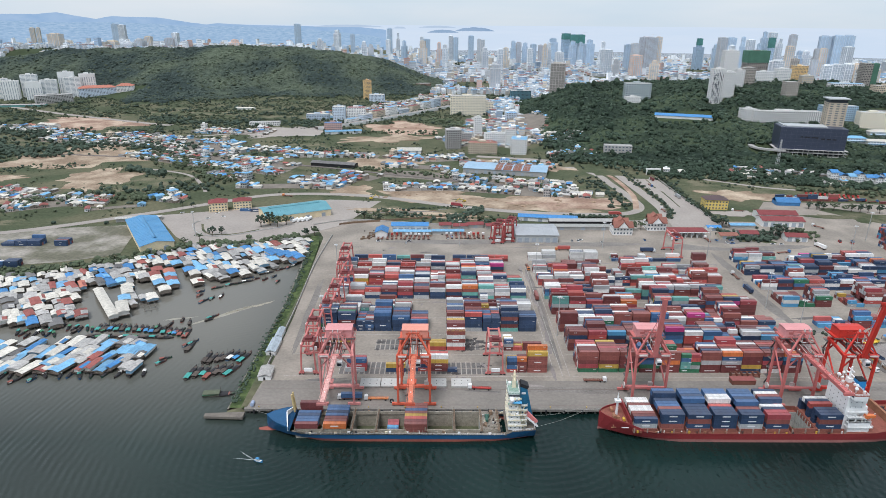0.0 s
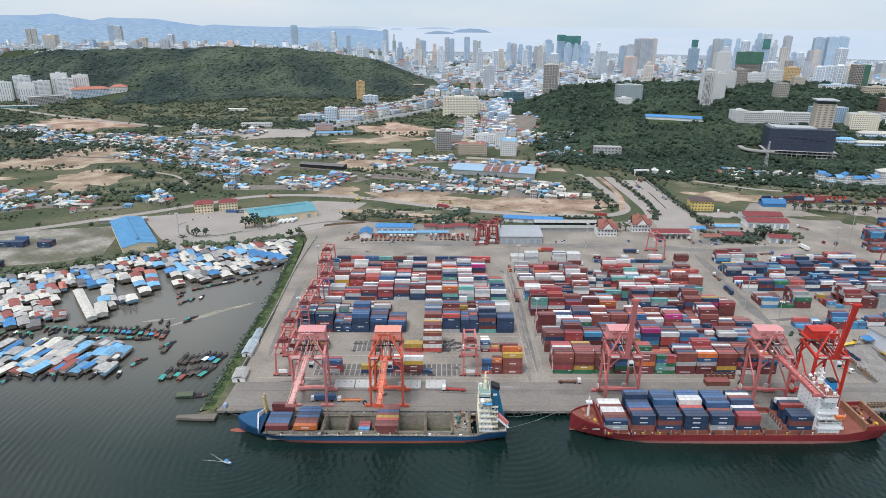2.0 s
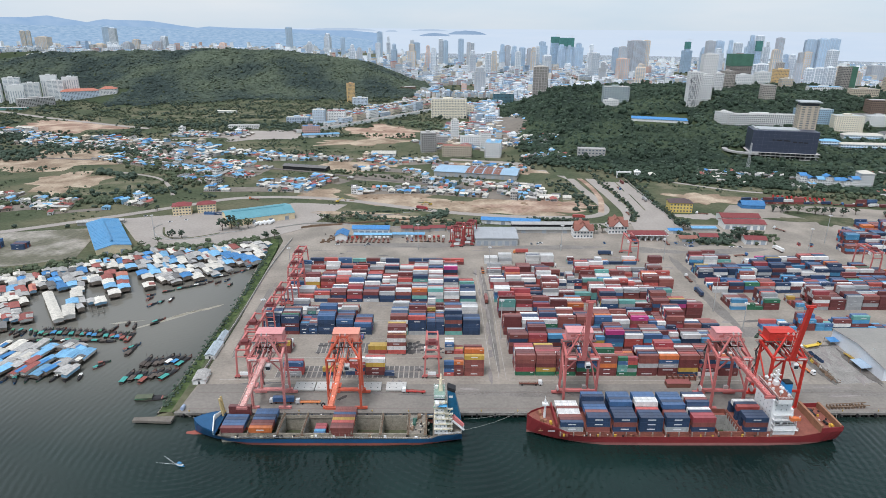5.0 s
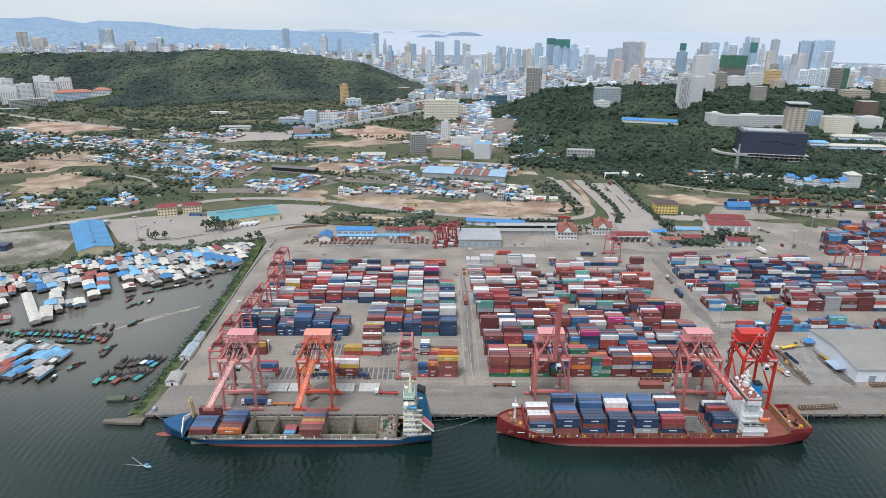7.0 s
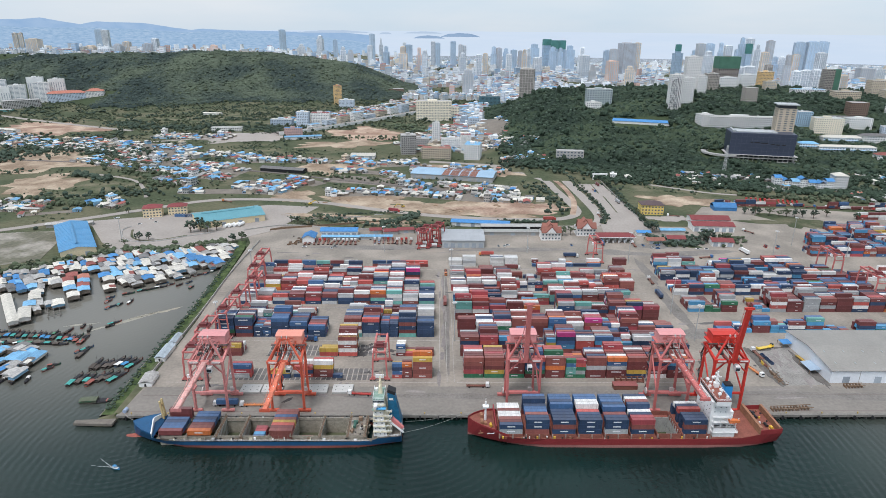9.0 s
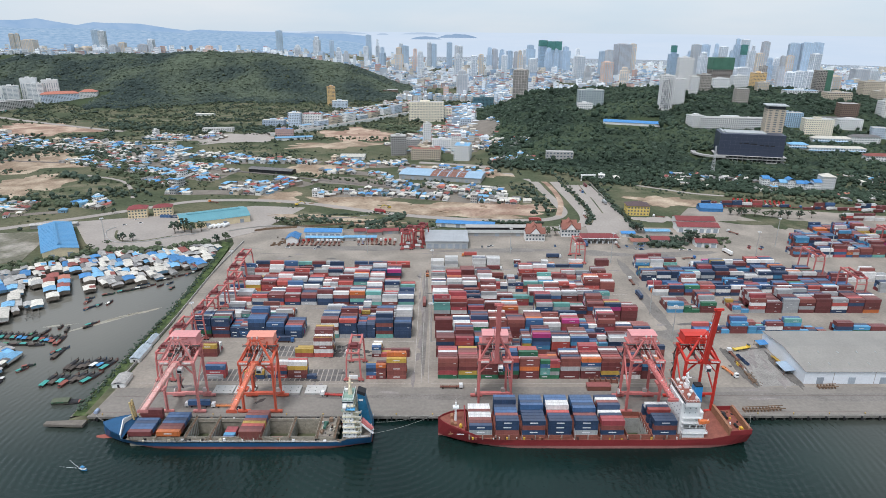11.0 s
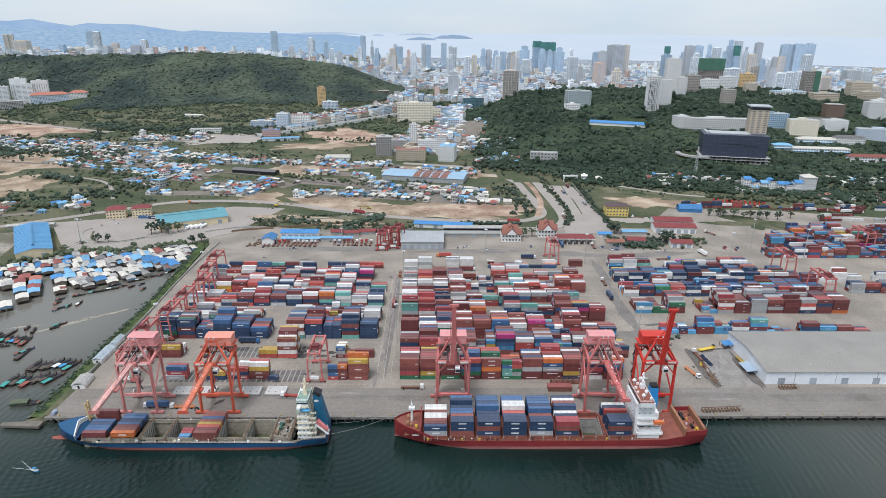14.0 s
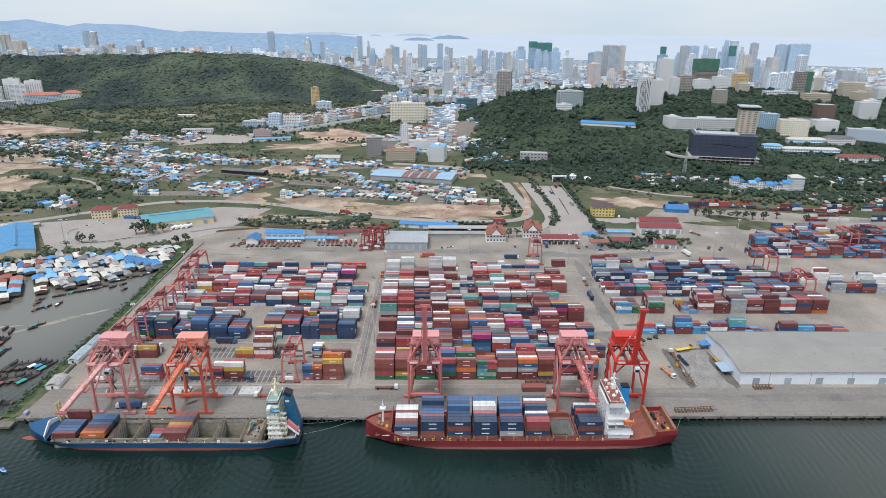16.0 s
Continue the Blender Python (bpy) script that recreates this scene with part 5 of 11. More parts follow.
    part("davit", Form().beam((51.2, -8.0, 8.6), (51.2, -10.4, 14.6), 0.35).beam((55.4, -8.0, 8.6), (55.4, -10.4, 14.6), 0.35), M_SHIP_WHITE, ship)
    part("after_breakwater", Form().box(67.2, 68.6, -11.3, 11.3, 4.4, 9.4), brown, ship, "brown steel wall across the after deck")
    part("after_rail", Form().box(77.6, 78.8, -10.8, 10.8, 5.8, 9.4), brown, ship, "brown steel wall across the stern")
    for k in range(7):
        part("wall_rib", Form().box(68.6, 69.1, -10.4 + k * 3.4, -10.0 + k * 3.4, 5.2, 9.2), brown, ship)
    part("hawser_reel", Form().tube((75.5, -8.6, 7.2), (75.5, -7.0, 7.2), 0.7, 0.7, 10), mat("reel_yellow", (0.60, 0.38, 0.05), 0.6), ship)
    part("winch", Form().tube((72, 2, 6.4), (72, 6, 6.4), 0.8, 0.8, 10).box(71, 73, 6, 7.6, 5.4, 7.2).tube((74, -6, 6.6), (74, -3, 6.6), 0.7, 0.7, 10), M_DARK, ship)
    part("anchor", Form().beam((-81.2, -6.6, 4.2), (-80.4, -6.3, 2.0), 0.35).beam((-82.0, -6.6, 2.4), (-79.4, -5.9, 2.2), 0.4), brown, ship)
    part("name_bars", Form().box(-77.6, -73.8, -10.22, -10.0, 4.7, 5.1), M_MARK, ship, "white name as a plain bar")


blue_ship()
red_ship()

# mooring lines
M_ROPE = mat("grey_rope", (0.32, 0.31, 0.28), 0.9)
for a, b in (((54, 282, 3.2), (86, 302, 0.8)), ((54, 292, 3.2), (80, 302, 0.8)), ((90.5, 291, 7.4), (66, 302, 0.8)), ((92, 294, 7.2), (80, 302, 0.8)), ((255.4, 280, 6.6), (268, 303, 0.8)), ((255.4, 296, 6.6), (263, 303, 0.8)), ((-92, 290, 5.2), (-105, 302, 0.8))):
    f = Form()
    pts = [Vector(a).lerp(Vector(b), i / 8) - Vector((0, 0, 1.2 * math.sin(math.pi * i / 8))) for i in range(9)]
    for p, q in zip(pts, pts[1:]):
        f.tube(p, q, 0.07, 0.07, 5)
    solo("mooring_line", f, M_ROPE, "slack grey mooring line from ship to quay", "rope", "mooring lines")

# ---- cranes ----
M_CR_PINK = mat("faded_crane_red", (0.50, 0.155, 0.14), 0.6, var=0.16, big=0.15, fine=1.0, vary=0.08)
M_CR_ORANGE = mat("crane_orange_red", (0.60, 0.12, 0.065), 0.55, var=0.14, big=0.15, fine=1.0, vary=0.06)
M_CR_RED = mat("crane_bright_red", (0.56, 0.045, 0.03), 0.5, var=0.12, big=0.15, fine=1.0, vary=0.05)
M_HOUSE_PINK = mat("sunbleached_pink", (0.66, 0.30, 0.29), 0.65, var=0.1, big=0.2, fine=1.0, vary=0.04)
M_HOUSE_SALMON = mat("sunbleached_salmon", (0.72, 0.30, 0.22), 0.65, var=0.1, big=0.2, fine=1.0, vary=0.04)
M_RUBBER = mat("tyre_rubber", (0.025, 0.025, 0.027), 0.85)
M_CABLE = mat("steel_cable", (0.10, 0.09, 0.085), 0.6)


M_CR_PALE = mat("bleached_crane_pink", (0.58, 0.235, 0.215), 0.65, var=0.25, big=0.2, fine=1.0, vary=0.14)
M_PALE_STEEL = mat("worn_pale_steel", (0.52, 0.47, 0.44), 0.6, var=0.25, big=0.4, fine=1.6, vary=0.1)


def quay_crane(cx, body, house, boom_len, raised, label, zb=33.0, boom_mat=None):
    """Rail-mounted ship-to-shore crane: portal on four legs, machinery house over the back, hinged boom to the water."""
    c = thing("quay_crane", cx, 306, 0, label=label, category="crane", group="quay cranes")
    w, g = 9.1, 16.5
    for sx in (-1, 1):
        part("leg", Form().beam((sx * w, 0, 1.2), (sx * w, 0, zb), 1.2, 1.45), body, c)
        part("leg", Form().beam((sx * (w - 0.8), g, 1.2), (sx * (w - 1.4), g, zb + 2.4), 1.05, 1.25), body, c)
        part("sill_brace", Form().beam((sx * w, 0.8, 11.5), (sx * (w - 0.8), g - 0.6, 3.4), 0.9), body, c)
        part("side_brace", Form().beam((sx * w, 0.6, 14), (sx * (w - 1.2), g - 0.4, 28), 0.7), body, c)
        part("side_girder", Form().beam((sx * (w - 0.3), 0, zb - 1), (sx * (w - 1.2), g, zb + 1), 1.2, 1.6), body, c)
        part("a_frame_leg", Form().beam((sx * w, 0.4, zb), (sx * 2.0, 3.5, zb + 12), 0.9), body, c)
        part("back_stay", Form().beam((sx * 2.0, 3.5, zb + 12), (sx * 4.0, 24, zb + 3), 0.5), body, c)
        part("trolley_girder", Form().beam((sx * 2.2, -2, zb - 0.3), (sx * 2.2, 31, zb + 0.6), 1.0, 1.7), body, c)
        for yy in (0, g):
            part("bogie", Form().box(sx * w - 3.6, sx * w + 3.6, yy - 0.7, yy + 0.7, 0.5, 1.8), body, c)
            part("bogie_wheel", Form().tube((sx * w - 2.4, yy - 0.25, 0.55), (sx * w - 2.4, yy + 0.25, 0.55), 0.5, 0.5, 10).tube((sx * w + 2.4, yy - 0.25, 0.55), (sx * w + 2.4, yy + 0.25, 0.55), 0.5, 0.5, 10), M_DARK, c)
    part("front_beam", Form().box(-w - 0.7, w + 0.7, -0.9, 0.9, zb - 1.7, zb + 0.3), body, c)
    part("rear_beam", Form().box(-w, w, g - 0.8, g + 0.8, zb + 0.6, zb + 2.4), body, c)
    part("rear_sill", Form().box(-w - 1, w + 1, g - 0.7, g + 0.7, 1.7, 3.4), body, c)
    part("apex_beam", Form().beam((-3, 3.5, zb + 12), (3, 3.5, zb + 12), 1.0), body, c)
    hz = zb + 4.6
    hs = part("machinery_house", Form().box(-6.9, 7.7, 11.5, 19.5, hz, hz + 4.8).gable(-6.9, 7.7, 11.5, 19.5, hz + 4.75, hz + 5.3, 0.1), house, c, "boxy sun-bleached machinery house")
    part("house_roof", Form().gable(-7.2, 8.0, 11.2, 19.8, hz + 4.9, hz + 5.5, 0.18), house, hs)
    part("door", Form().box(3.6, 4.7, 11.42, 11.5, hz + 0.1, hz + 2.2), body, hs)
    part("vent", Form().box(-5, -2.4, 11.42, 11.5, hz + 2, hz + 3.4), body, hs)
    part("house_frame", Form().box(-8.4, 8.4, 11.3, 19.7, hz - 0.6, hz).beam((-7, 12, hz - 0.6), (-7, 12, zb), 0.6).beam((7, 12, hz - 0.6), (7, 12, zb), 0.6), body, c)
    part("house_rail", rail_form([(-9.4, 10.4, hz), (9.4, 10.4, hz), (9.4, 20.4, hz)], 1.1, 2.0, 0.1), body, c)
    part("walkway", Form().box(-9.6, 9.6, 9.9, 11.3, hz - 0.25, hz), M_CABLE, c)
    part("cab", Form().box(1.2, 3.8, -3.6, -0.6, zb - 5.2, zb - 2.2), M_WHITE, c, "white operator's cab under the girder")
    part("cab_glass", Form().box(1.3, 3.7, -3.68, -3.6, zb - 4.9, zb - 3.2), M_GLASS_DARK, c)
    part("stair_tower", Form().box(w - 2.4, w - 0.9, g + 1.0, g + 2.6, 2.5, 3).beam((-w + 0.8, g + 0.9, 2), (-w + 2.4, g + 1.2, 12), 0.35).beam((-w + 2.4, g + 1.2, 12), (-w + 0.8, g + 0.9, 22), 0.35).beam((-w + 0.8, g + 0.9, 22), (-w + 2.4, g + 1.2, 32), 0.35), body, c)
    ang = radians(raised)
    hinge = Vector((0, -2.2, zb))
    tip = hinge + Vector((0, -math.cos(ang), math.sin(ang))) * boom_len
    boom = Form()
    off = Vector((0, math.sin(ang), math.cos(ang)))
    boom.beam(hinge, tip, 2.3, 1.9)
    for sx in (-1, 1):
        boom.beam(hinge + Vector((sx * 1.75, 0, 0)) + off * 1.3, tip + Vector((sx * 1.75, 0, 0)) + off * 1.3, 0.14)
        for i in range(12):
            p = hinge.lerp(tip, (i + 0.5) / 12)
            boom.beam(p + Vector((sx * 1.15, 0, 0)) + off * 0.3, p + Vector((sx * 1.75, 0, 0)) + off * 1.3, 0.12)
    for i in range(12):
        p, q2 = hinge.lerp(tip, (i + 0.2) / 12.4), hinge.lerp(tip, (i + 1.0) / 12.4)
        boom.beam(p + Vector((-1.15, 0, 0)) + off * 1.02, q2 + Vector((1.15, 0, 0)) + off * 1.02, 0.2)
    for i in range(7):
        p = hinge.lerp(tip, (i + 0.7) / 7.4) + off * 1.0
        boom.beam(p + Vector((-1.3, 0, 0)), p + Vector((1.3, 0, 0)), 0.3)
    b = part("boom", boom, boom_mat or body, c, "long box boom with a sheave platform at its tip")
    part("boom_head", Form().beam(tip + Vector((-2.6, 0, 0)), tip + Vector((2.6, 0, 0)), 1.0, 1.2).beam(tip + Vector((-2.4, 0, 0)) + off * 1.0, tip + Vector((2.4, 0, 0)) + off * 1.0, 0.3), body, b)
    lamps = Form().box(-0.25, 0.25, -0.25, 0.25, -0.2, 0.2).mesh("floodlight", M_WHITE)
    for i in range(3):
        p = hinge.lerp(tip, 0.3 + 0.25 * i) + off * 1.15
        part("floodlight", lamps, None, b, at=Matrix.Translation(p))
    stay = Form()
    for sx in (-1.6, 1.6):
        stay.beam((sx, 3.5, zb + 12), tuple(hinge.lerp(tip, 0.62) + Vector((sx, 0, 0)) + off * 0.8), 0.22)
    part("forestay", stay, body, c)
    if raised < 20:
        trolley = hinge.lerp(tip, 0.5)
        part("trolley", Form().box(-2.4, 2.4, trolley.y - 2.0, trolley.y + 2.0, trolley.z - 1.9, trolley.z - 0.9), body, c)
    ropes = Form()
    for i in range(4):
        ropes.beam((-4 + 2.6 * i, 12, hz + 0.5), (-1.2 + 0.8 * i, 3.5, zb + 11.6), 0.12)
    part("hoist_rope", ropes, M_CABLE, c)
    # stairs, landings, rails and winches
    part("portal_brace", Form().beam((-w, 0, 12.6), (w, 0, 12.6), 0.8, 1.2), body, c)
    for sx in (-1, 1):
        part("knee_brace", Form().beam((sx * w, 0, zb - 8), (sx * 3.2, 0, zb - 1.4), 0.7), body, c)
        part("rear_knee_brace", Form().beam((sx * (w - 1.2), g, zb - 6), (sx * 2.6, g, zb + 0.8), 0.6), body, c)
        part("girder_rail", rail_form([(sx * 3.4, -2, zb + 1.2), (sx * 3.4, 30, zb + 1.6)], 1.1, 2.2, 0.09), body, c)
        part("girder_walkway", Form().box(sx * 3.0 - 0.6, sx * 3.0 + 0.6, -2, 30.5, zb + 1.0, zb + 1.15), M_CABLE, c)
        part("apex_sheave", Form().tube((sx * 1.4 - 0.15, 3.5, zb + 13.1), (sx * 1.4 + 0.15, 3.5, zb + 13.1), 0.95, 0.95, 12), M_PALE_STEEL, c, "pale worn rope sheave")
        part("frame_brace", Form().beam((sx * 5.6, 1.9, zb + 6), (sx * 3.6, 14, zb + 4.8), 0.35), body, c)
        part("frame_tie", Form().beam((sx * 5.6, 1.9, zb + 6), (-sx * 5.6, 1.9, zb + 6), 0.4), body, c)
    for k in range(5):
        za, zb2 = 3 + k * 6.0, 9 + k * 6.0
        ya, yb = (g + 1.2, g + 4.2) if k % 2 else (g + 4.2, g + 1.2)
        part("stair_flight", Form().beam((-w + 1.2, ya, za), (-w + 1.2, yb, zb2), 0.9, 0.14), M_CABLE, c)
        part("landing", Form().box(-w + 0.3, -w + 2.2, g + 0.9, g + 4.8, zb2 - 0.12, zb2), M_CABLE, c)
        part("landing_rail", rail_form([(-w + 0.3, g + 4.8, zb2), (-w + 2.2, g + 4.8, zb2), (-w + 2.2, g + 0.9, zb2)], 1.1, 1.9, 0.08), body, c)
    for k, (bx, by, bw) in enumerate(((-4.6, 4.5, 1.3), (4.4, 6.0, 1.1), (-2.6, 8.6, 0.9), (3.4, 9.0, 1.0))):
        part("winch", Form().box(bx - bw, bx + bw, by - 0.9, by + 0.9, zb + 1.15, zb + 2.6).tube((bx - bw, by, zb + 2.6), (bx + bw, by, zb + 2.6), 0.6, 0.6, 8), M_PALE_STEEL if k % 2 else M_CABLE, c)
    for k in range(6):
        part("cable_loop", Form().beam((4.3, 1 + k * 3.2, zb + 0.8), (4.3, 2.6 + k * 3.2, zb - 1.4), 0.14).beam((4.3, 2.6 + k * 3.2, zb - 1.4), (4.3, 4.2 + k * 3.2, zb + 0.8), 0.14), M_DARK, c)
    part("cable_reel", Form().tube((-w - 0.9, g - 2.2, 5.2), (-w - 0.3, g - 2.2, 5.2), 1.9, 1.9, 16), M_PALE_STEEL, c, "pale cable reel on the sill")
    for sx in (-1, 1):
        # crowded gear on the portal's head: ladders, platforms and floodlights
        part("platform", Form().box(sx * 6.2 - 2.2, sx * 6.2 + 2.2, -2.4, -0.9, zb - 0.1, zb + 0.05), M_PALE_STEEL, c, "worn pale grating platform")
        part("platform_rail", rail_form([(sx * 6.2 - 2.2, -2.4, zb), (sx * 6.2 + 2.2, -2.4, zb)], 1.1, 1.1, 0.1), M_PALE_STEEL, c)
        part("rope_guide", Form().beam((sx * 1.2, -2, zb + 2.2), (sx * 1.2, 11, zb + 4.2), 0.3).beam((sx * 1.2, 3, zb + 2.6), (sx * 2.0, 3.5, zb + 12), 0.25), M_PALE_STEEL, c)
        part("ladder", Form().beam((sx * (w - 0.2), -1.0, 3), (sx * (w - 0.2), -1.0, zb - 2), 0.5, 0.12), body, c)
    part("electrical_cabinet", Form().box(w - 3.6, w - 1.0, g - 0.6, g + 0.8, 3.4, 5.8), M_PALE_STEEL, c)
    return c


quay_crane(-57.0, M_CR_PALE, M_HOUSE_PINK, 41, -4, "faded pale pink quay crane with boom lowered over the ship", 32.7, mat("dusty_boom_pink", (0.62, 0.35, 0.31), 0.65, var=0.35, big=0.2, fine=1.2, vary=0))
quay_crane(-13.4, M_CR_ORANGE, M_HOUSE_SALMON, 41, -4, "orange-red quay crane with boom lowered over the blue ship", 32.7, mat("dusty_boom_salmon", (0.62, 0.19, 0.11), 0.65, var=0.3, big=0.2, fine=1.2, vary=0))
quay_crane(120.6, M_CR_PINK, M_HOUSE_PINK, 37, 84, "faded red quay crane with its boom raised upright", 34.0)
quay_crane(205.8, M_CR_PINK, M_HOUSE_PINK, 37, 0, "faded red quay crane with boom lowered over the red ship", 34.0)
quay_crane(236.6, M_CR_RED, M_CR_RED, 36, 80, "bright red quay crane with its boom raised", 34.0)


def yard_gantry(x, y, rz=0, label="red rubber-tyred gantry crane straddling a container block", body=None, span=23.4, high=19.5):
    """Rubber-tyred gantry: two portal frames joined by sills, with trolley, cab and sixteen tyres."""
    body = body or M_CR_PINK
    c = thing("yard_gantry", x, y, 0, rz, label, "gantry crane", "yard gantry cranes")
    for s in (0, span):
        for sx in (-4.6, 4.6):
            lean = 1.6 if s == 0 else -1.6
            part("leg", Form().beam((sx, s, 1.6), (sx * 0.86, s + 0 * lean, high - 3), 0.75, 0.95).beam((sx * 0.86, s, high - 3), (sx * 0.8, s + lean, high), 0.75, 0.9), body, c)
            wheel = part("wheel_bogie", Form().box(sx - 1.7, sx + 1.7, s - 0.5, s + 0.5, 0.9, 1.7), body, c)
            for k in (-1.1, 1.1):
                part("tyre", Form().tube((sx + k, s - 0.45, 0.75), (sx + k, s + 0.45, 0.75), 0.75, 0.75, 10), M_RUBBER, wheel)
        part("sill", Form().box(-5.4, 5.4, s - 0.45, s + 0.45, 1.7, 2.7), body, c)
        part("cross_tie", Form().beam((-3.9, s, high - 4.5), (3.9, s, high - 4.5), 0.5), body, c)
    for sx in (-3.4, 3.4):
        part("girder", Form().box(sx - 0.55, sx + 0.55, -0.6, span + 0.6, high - 0.2, high + 1.3), body, c)
    part("end_tie", Form().box(-3.4, 3.4, -0.5, 0.3, high, high + 0.8), body, c)
    part("end_tie", Form().box(-3.4, 3.4, span - 0.3, span + 0.5, high, high + 0.8), body, c)
    t = part("trolley", Form().box(-3.8, 3.8, 4.0, 9.5, high + 1.3, high + 1.9).box(-2.2, 2.2, 5, 8.6, high + 1.9, high + 3.4), mat("trolley_dark_red", (0.16, 0.04, 0.04), 0.7), c, "dark machinery trolley")
    part("cab", Form().box(-5.0, -3.4, 4.2, 6.0, high - 2.6, high - 0.3), M_WHITE, t)
    part("power_pack", Form().box(-2.6, 2.6, -1.3, -0.45, 2.7, 4.9), M_WHITE, c, "pale generator housing on the sill")
    part("ladder", Form().beam((4.4, 0.8, 2.6), (3.9, 0.8, high), 0.25), body, c)
    return c


for gx, gy in ((-80.5, 339.0), (-83.0, 366.4), (-79.0, 394.0), (-78.0, 421.6), (-74.0, 449.4), (-80.0, 476.6), (-82.0, 504.0)):
    yard_gantry(gx, gy)
yard_gantry(36.0, 339.4)
yard_gantry(222.0, 545.0, label="red gantry crane parked at the back of the yard")
yard_gantry(427.0, 455.5, label="faded red gantry crane among far containers", span=23.4, high=22.5)
yard_gantry(424.0, 507.5, label="faded red gantry crane among far containers", span=23.4, high=22.5)
for k, (gx, gy) in enumerate(((58, 583), (69, 588), (60, 594), (71, 599))):
    yard_gantry(gx, gy, 6 - 8 * k, "idle dull red gantry crane stored behind the yard", mat("crane_dull_red", (0.36, 0.075, 0.07), 0.65, var=0.2, big=0.3, fine=1.5), 14, 17 + 1.5 * (k % 2))
yard_gantry(545.0, 582.0, label="faded red gantry crane among far containers", span=26)
yard_gantry(600.0, 560.0, label="faded red gantry crane among far containers", span=26)

# ---- plants ----
# leaf greens lean to blue, with distance haze put into the colour
M_LEAF = mat("broad_leaves", (0.058, 0.080, 0.058), 0.85, var=0.3, big=0.02, fine=0.4, vary=0.2, spec=0.15)
M_LEAF2 = mat("olive_leaves", (0.086, 0.106, 0.064), 0.85, var=0.3, big=0.02, fine=0.4, vary=0.2, spec=0.15)
M_BARK = mat("grey_bark", (0.13, 0.10, 0.075), 0.95, var=0.3, big=0.5, fine=3.0)


def ico():
    bm = bmesh.new()
    bmesh.ops.create_icosphere(bm, subdivisions=1, radius=1.0)
    vs = np.array([v.co[:] for v in bm.verts])
    fs = np.array([[v.index for v in f.verts] for f in bm.faces])
    bm.free()
    return vs, fs


ICO_V, ICO_F = ico()


def clump_shapes(n, lumps, seed):
    """Ragged leaf clumps, each of several dented lumps, radius about one."""
    r = np.random.RandomState(seed)
    out = []
    for _ in range(n):
        vs, fs, k = [], [], 0
        for i in range(lumps):
            off = r.uniform(-0.55, 0.55, 3) * (1, 1, 0.7) if i else np.zeros(3)
            size = r.uniform(0.45, 0.8) if i else 0.8
            v = ICO_V * (size * r.uniform(0.72, 1.25, (len(ICO_V), 1))) * (1, 1, 0.85) + off
            vs.append(v)
            fs.append(ICO_F + k)
            k += len(v)
        out.append((np.vstack(vs), np.vstack(fs)))
    return out


CLUMPS = clump_shapes(10, 3, 5)
CROWNS = clump_shapes(12, 2, 6)


def wood(name, spots, material, label, seed, shapes=CLUMPS):
    """One sheet of crowns over the spots (x, y, z, radius, height)."""
    r = np.random.RandomState(seed)
    V, F, k = [], [], 0
    for x, y, z, rad, high in spots:
        v, f = shapes[r.randint(len(shapes))]
        a = r.uniform(0, 6.28)
        c, s = math.cos(a), math.sin(a)
        w = v @ np.array(((c, s, 0), (-s, c, 0), (0, 0, 1.0)))
        V.append(w * (rad, rad, high * 0.55) + (x, y, z + high * 0.48))
        F.append(f + k)
        k += len(v)
    V, F = np.vstack(V), np.vstack(F)
    me = bpy.data.meshes.new(name)
    me.from_pydata(V.tolist(), [], F.tolist())
    me.materials.append(material)
    me.update()
    return solo(name, me, None, label, "trees", kind="stuff")


def hill_spots(x0, x1, y0, y1, n, seed, low=3.0, keep=lambda x, y: True, lo=2.8, hi=5.8):
    r = random.Random(seed)
    out = []
    while len(out) < n:
        x, y = r.uniform(x0, x1), r.uniform(y0, y1)
        h = land_height(x, y)
        thin = wob(x, y, 0.012, 9.0)
        if h < low or r.random() < 0.5 * max(0, 0.25 - thin) or not keep(x, y):
            n -= 0.34
            continue
        rad = lo + (hi - lo) * r.random() ** 1.6
        tall = r.random() < 0.12
        out.append((x, y, h + 0.9, rad * (1.25 if tall else 1.0), r.uniform(6.5, 10.0) if tall else r.uniform(4.0, 6.2)))
    return out


def in_view(x, y, pad=60):
    return -0.72 * y - pad < x < 0.72 * y + 125 + pad


def west_clear(x, y):
    return in_view(x, y) and not (-1340 < x < -840 and y < 1835)


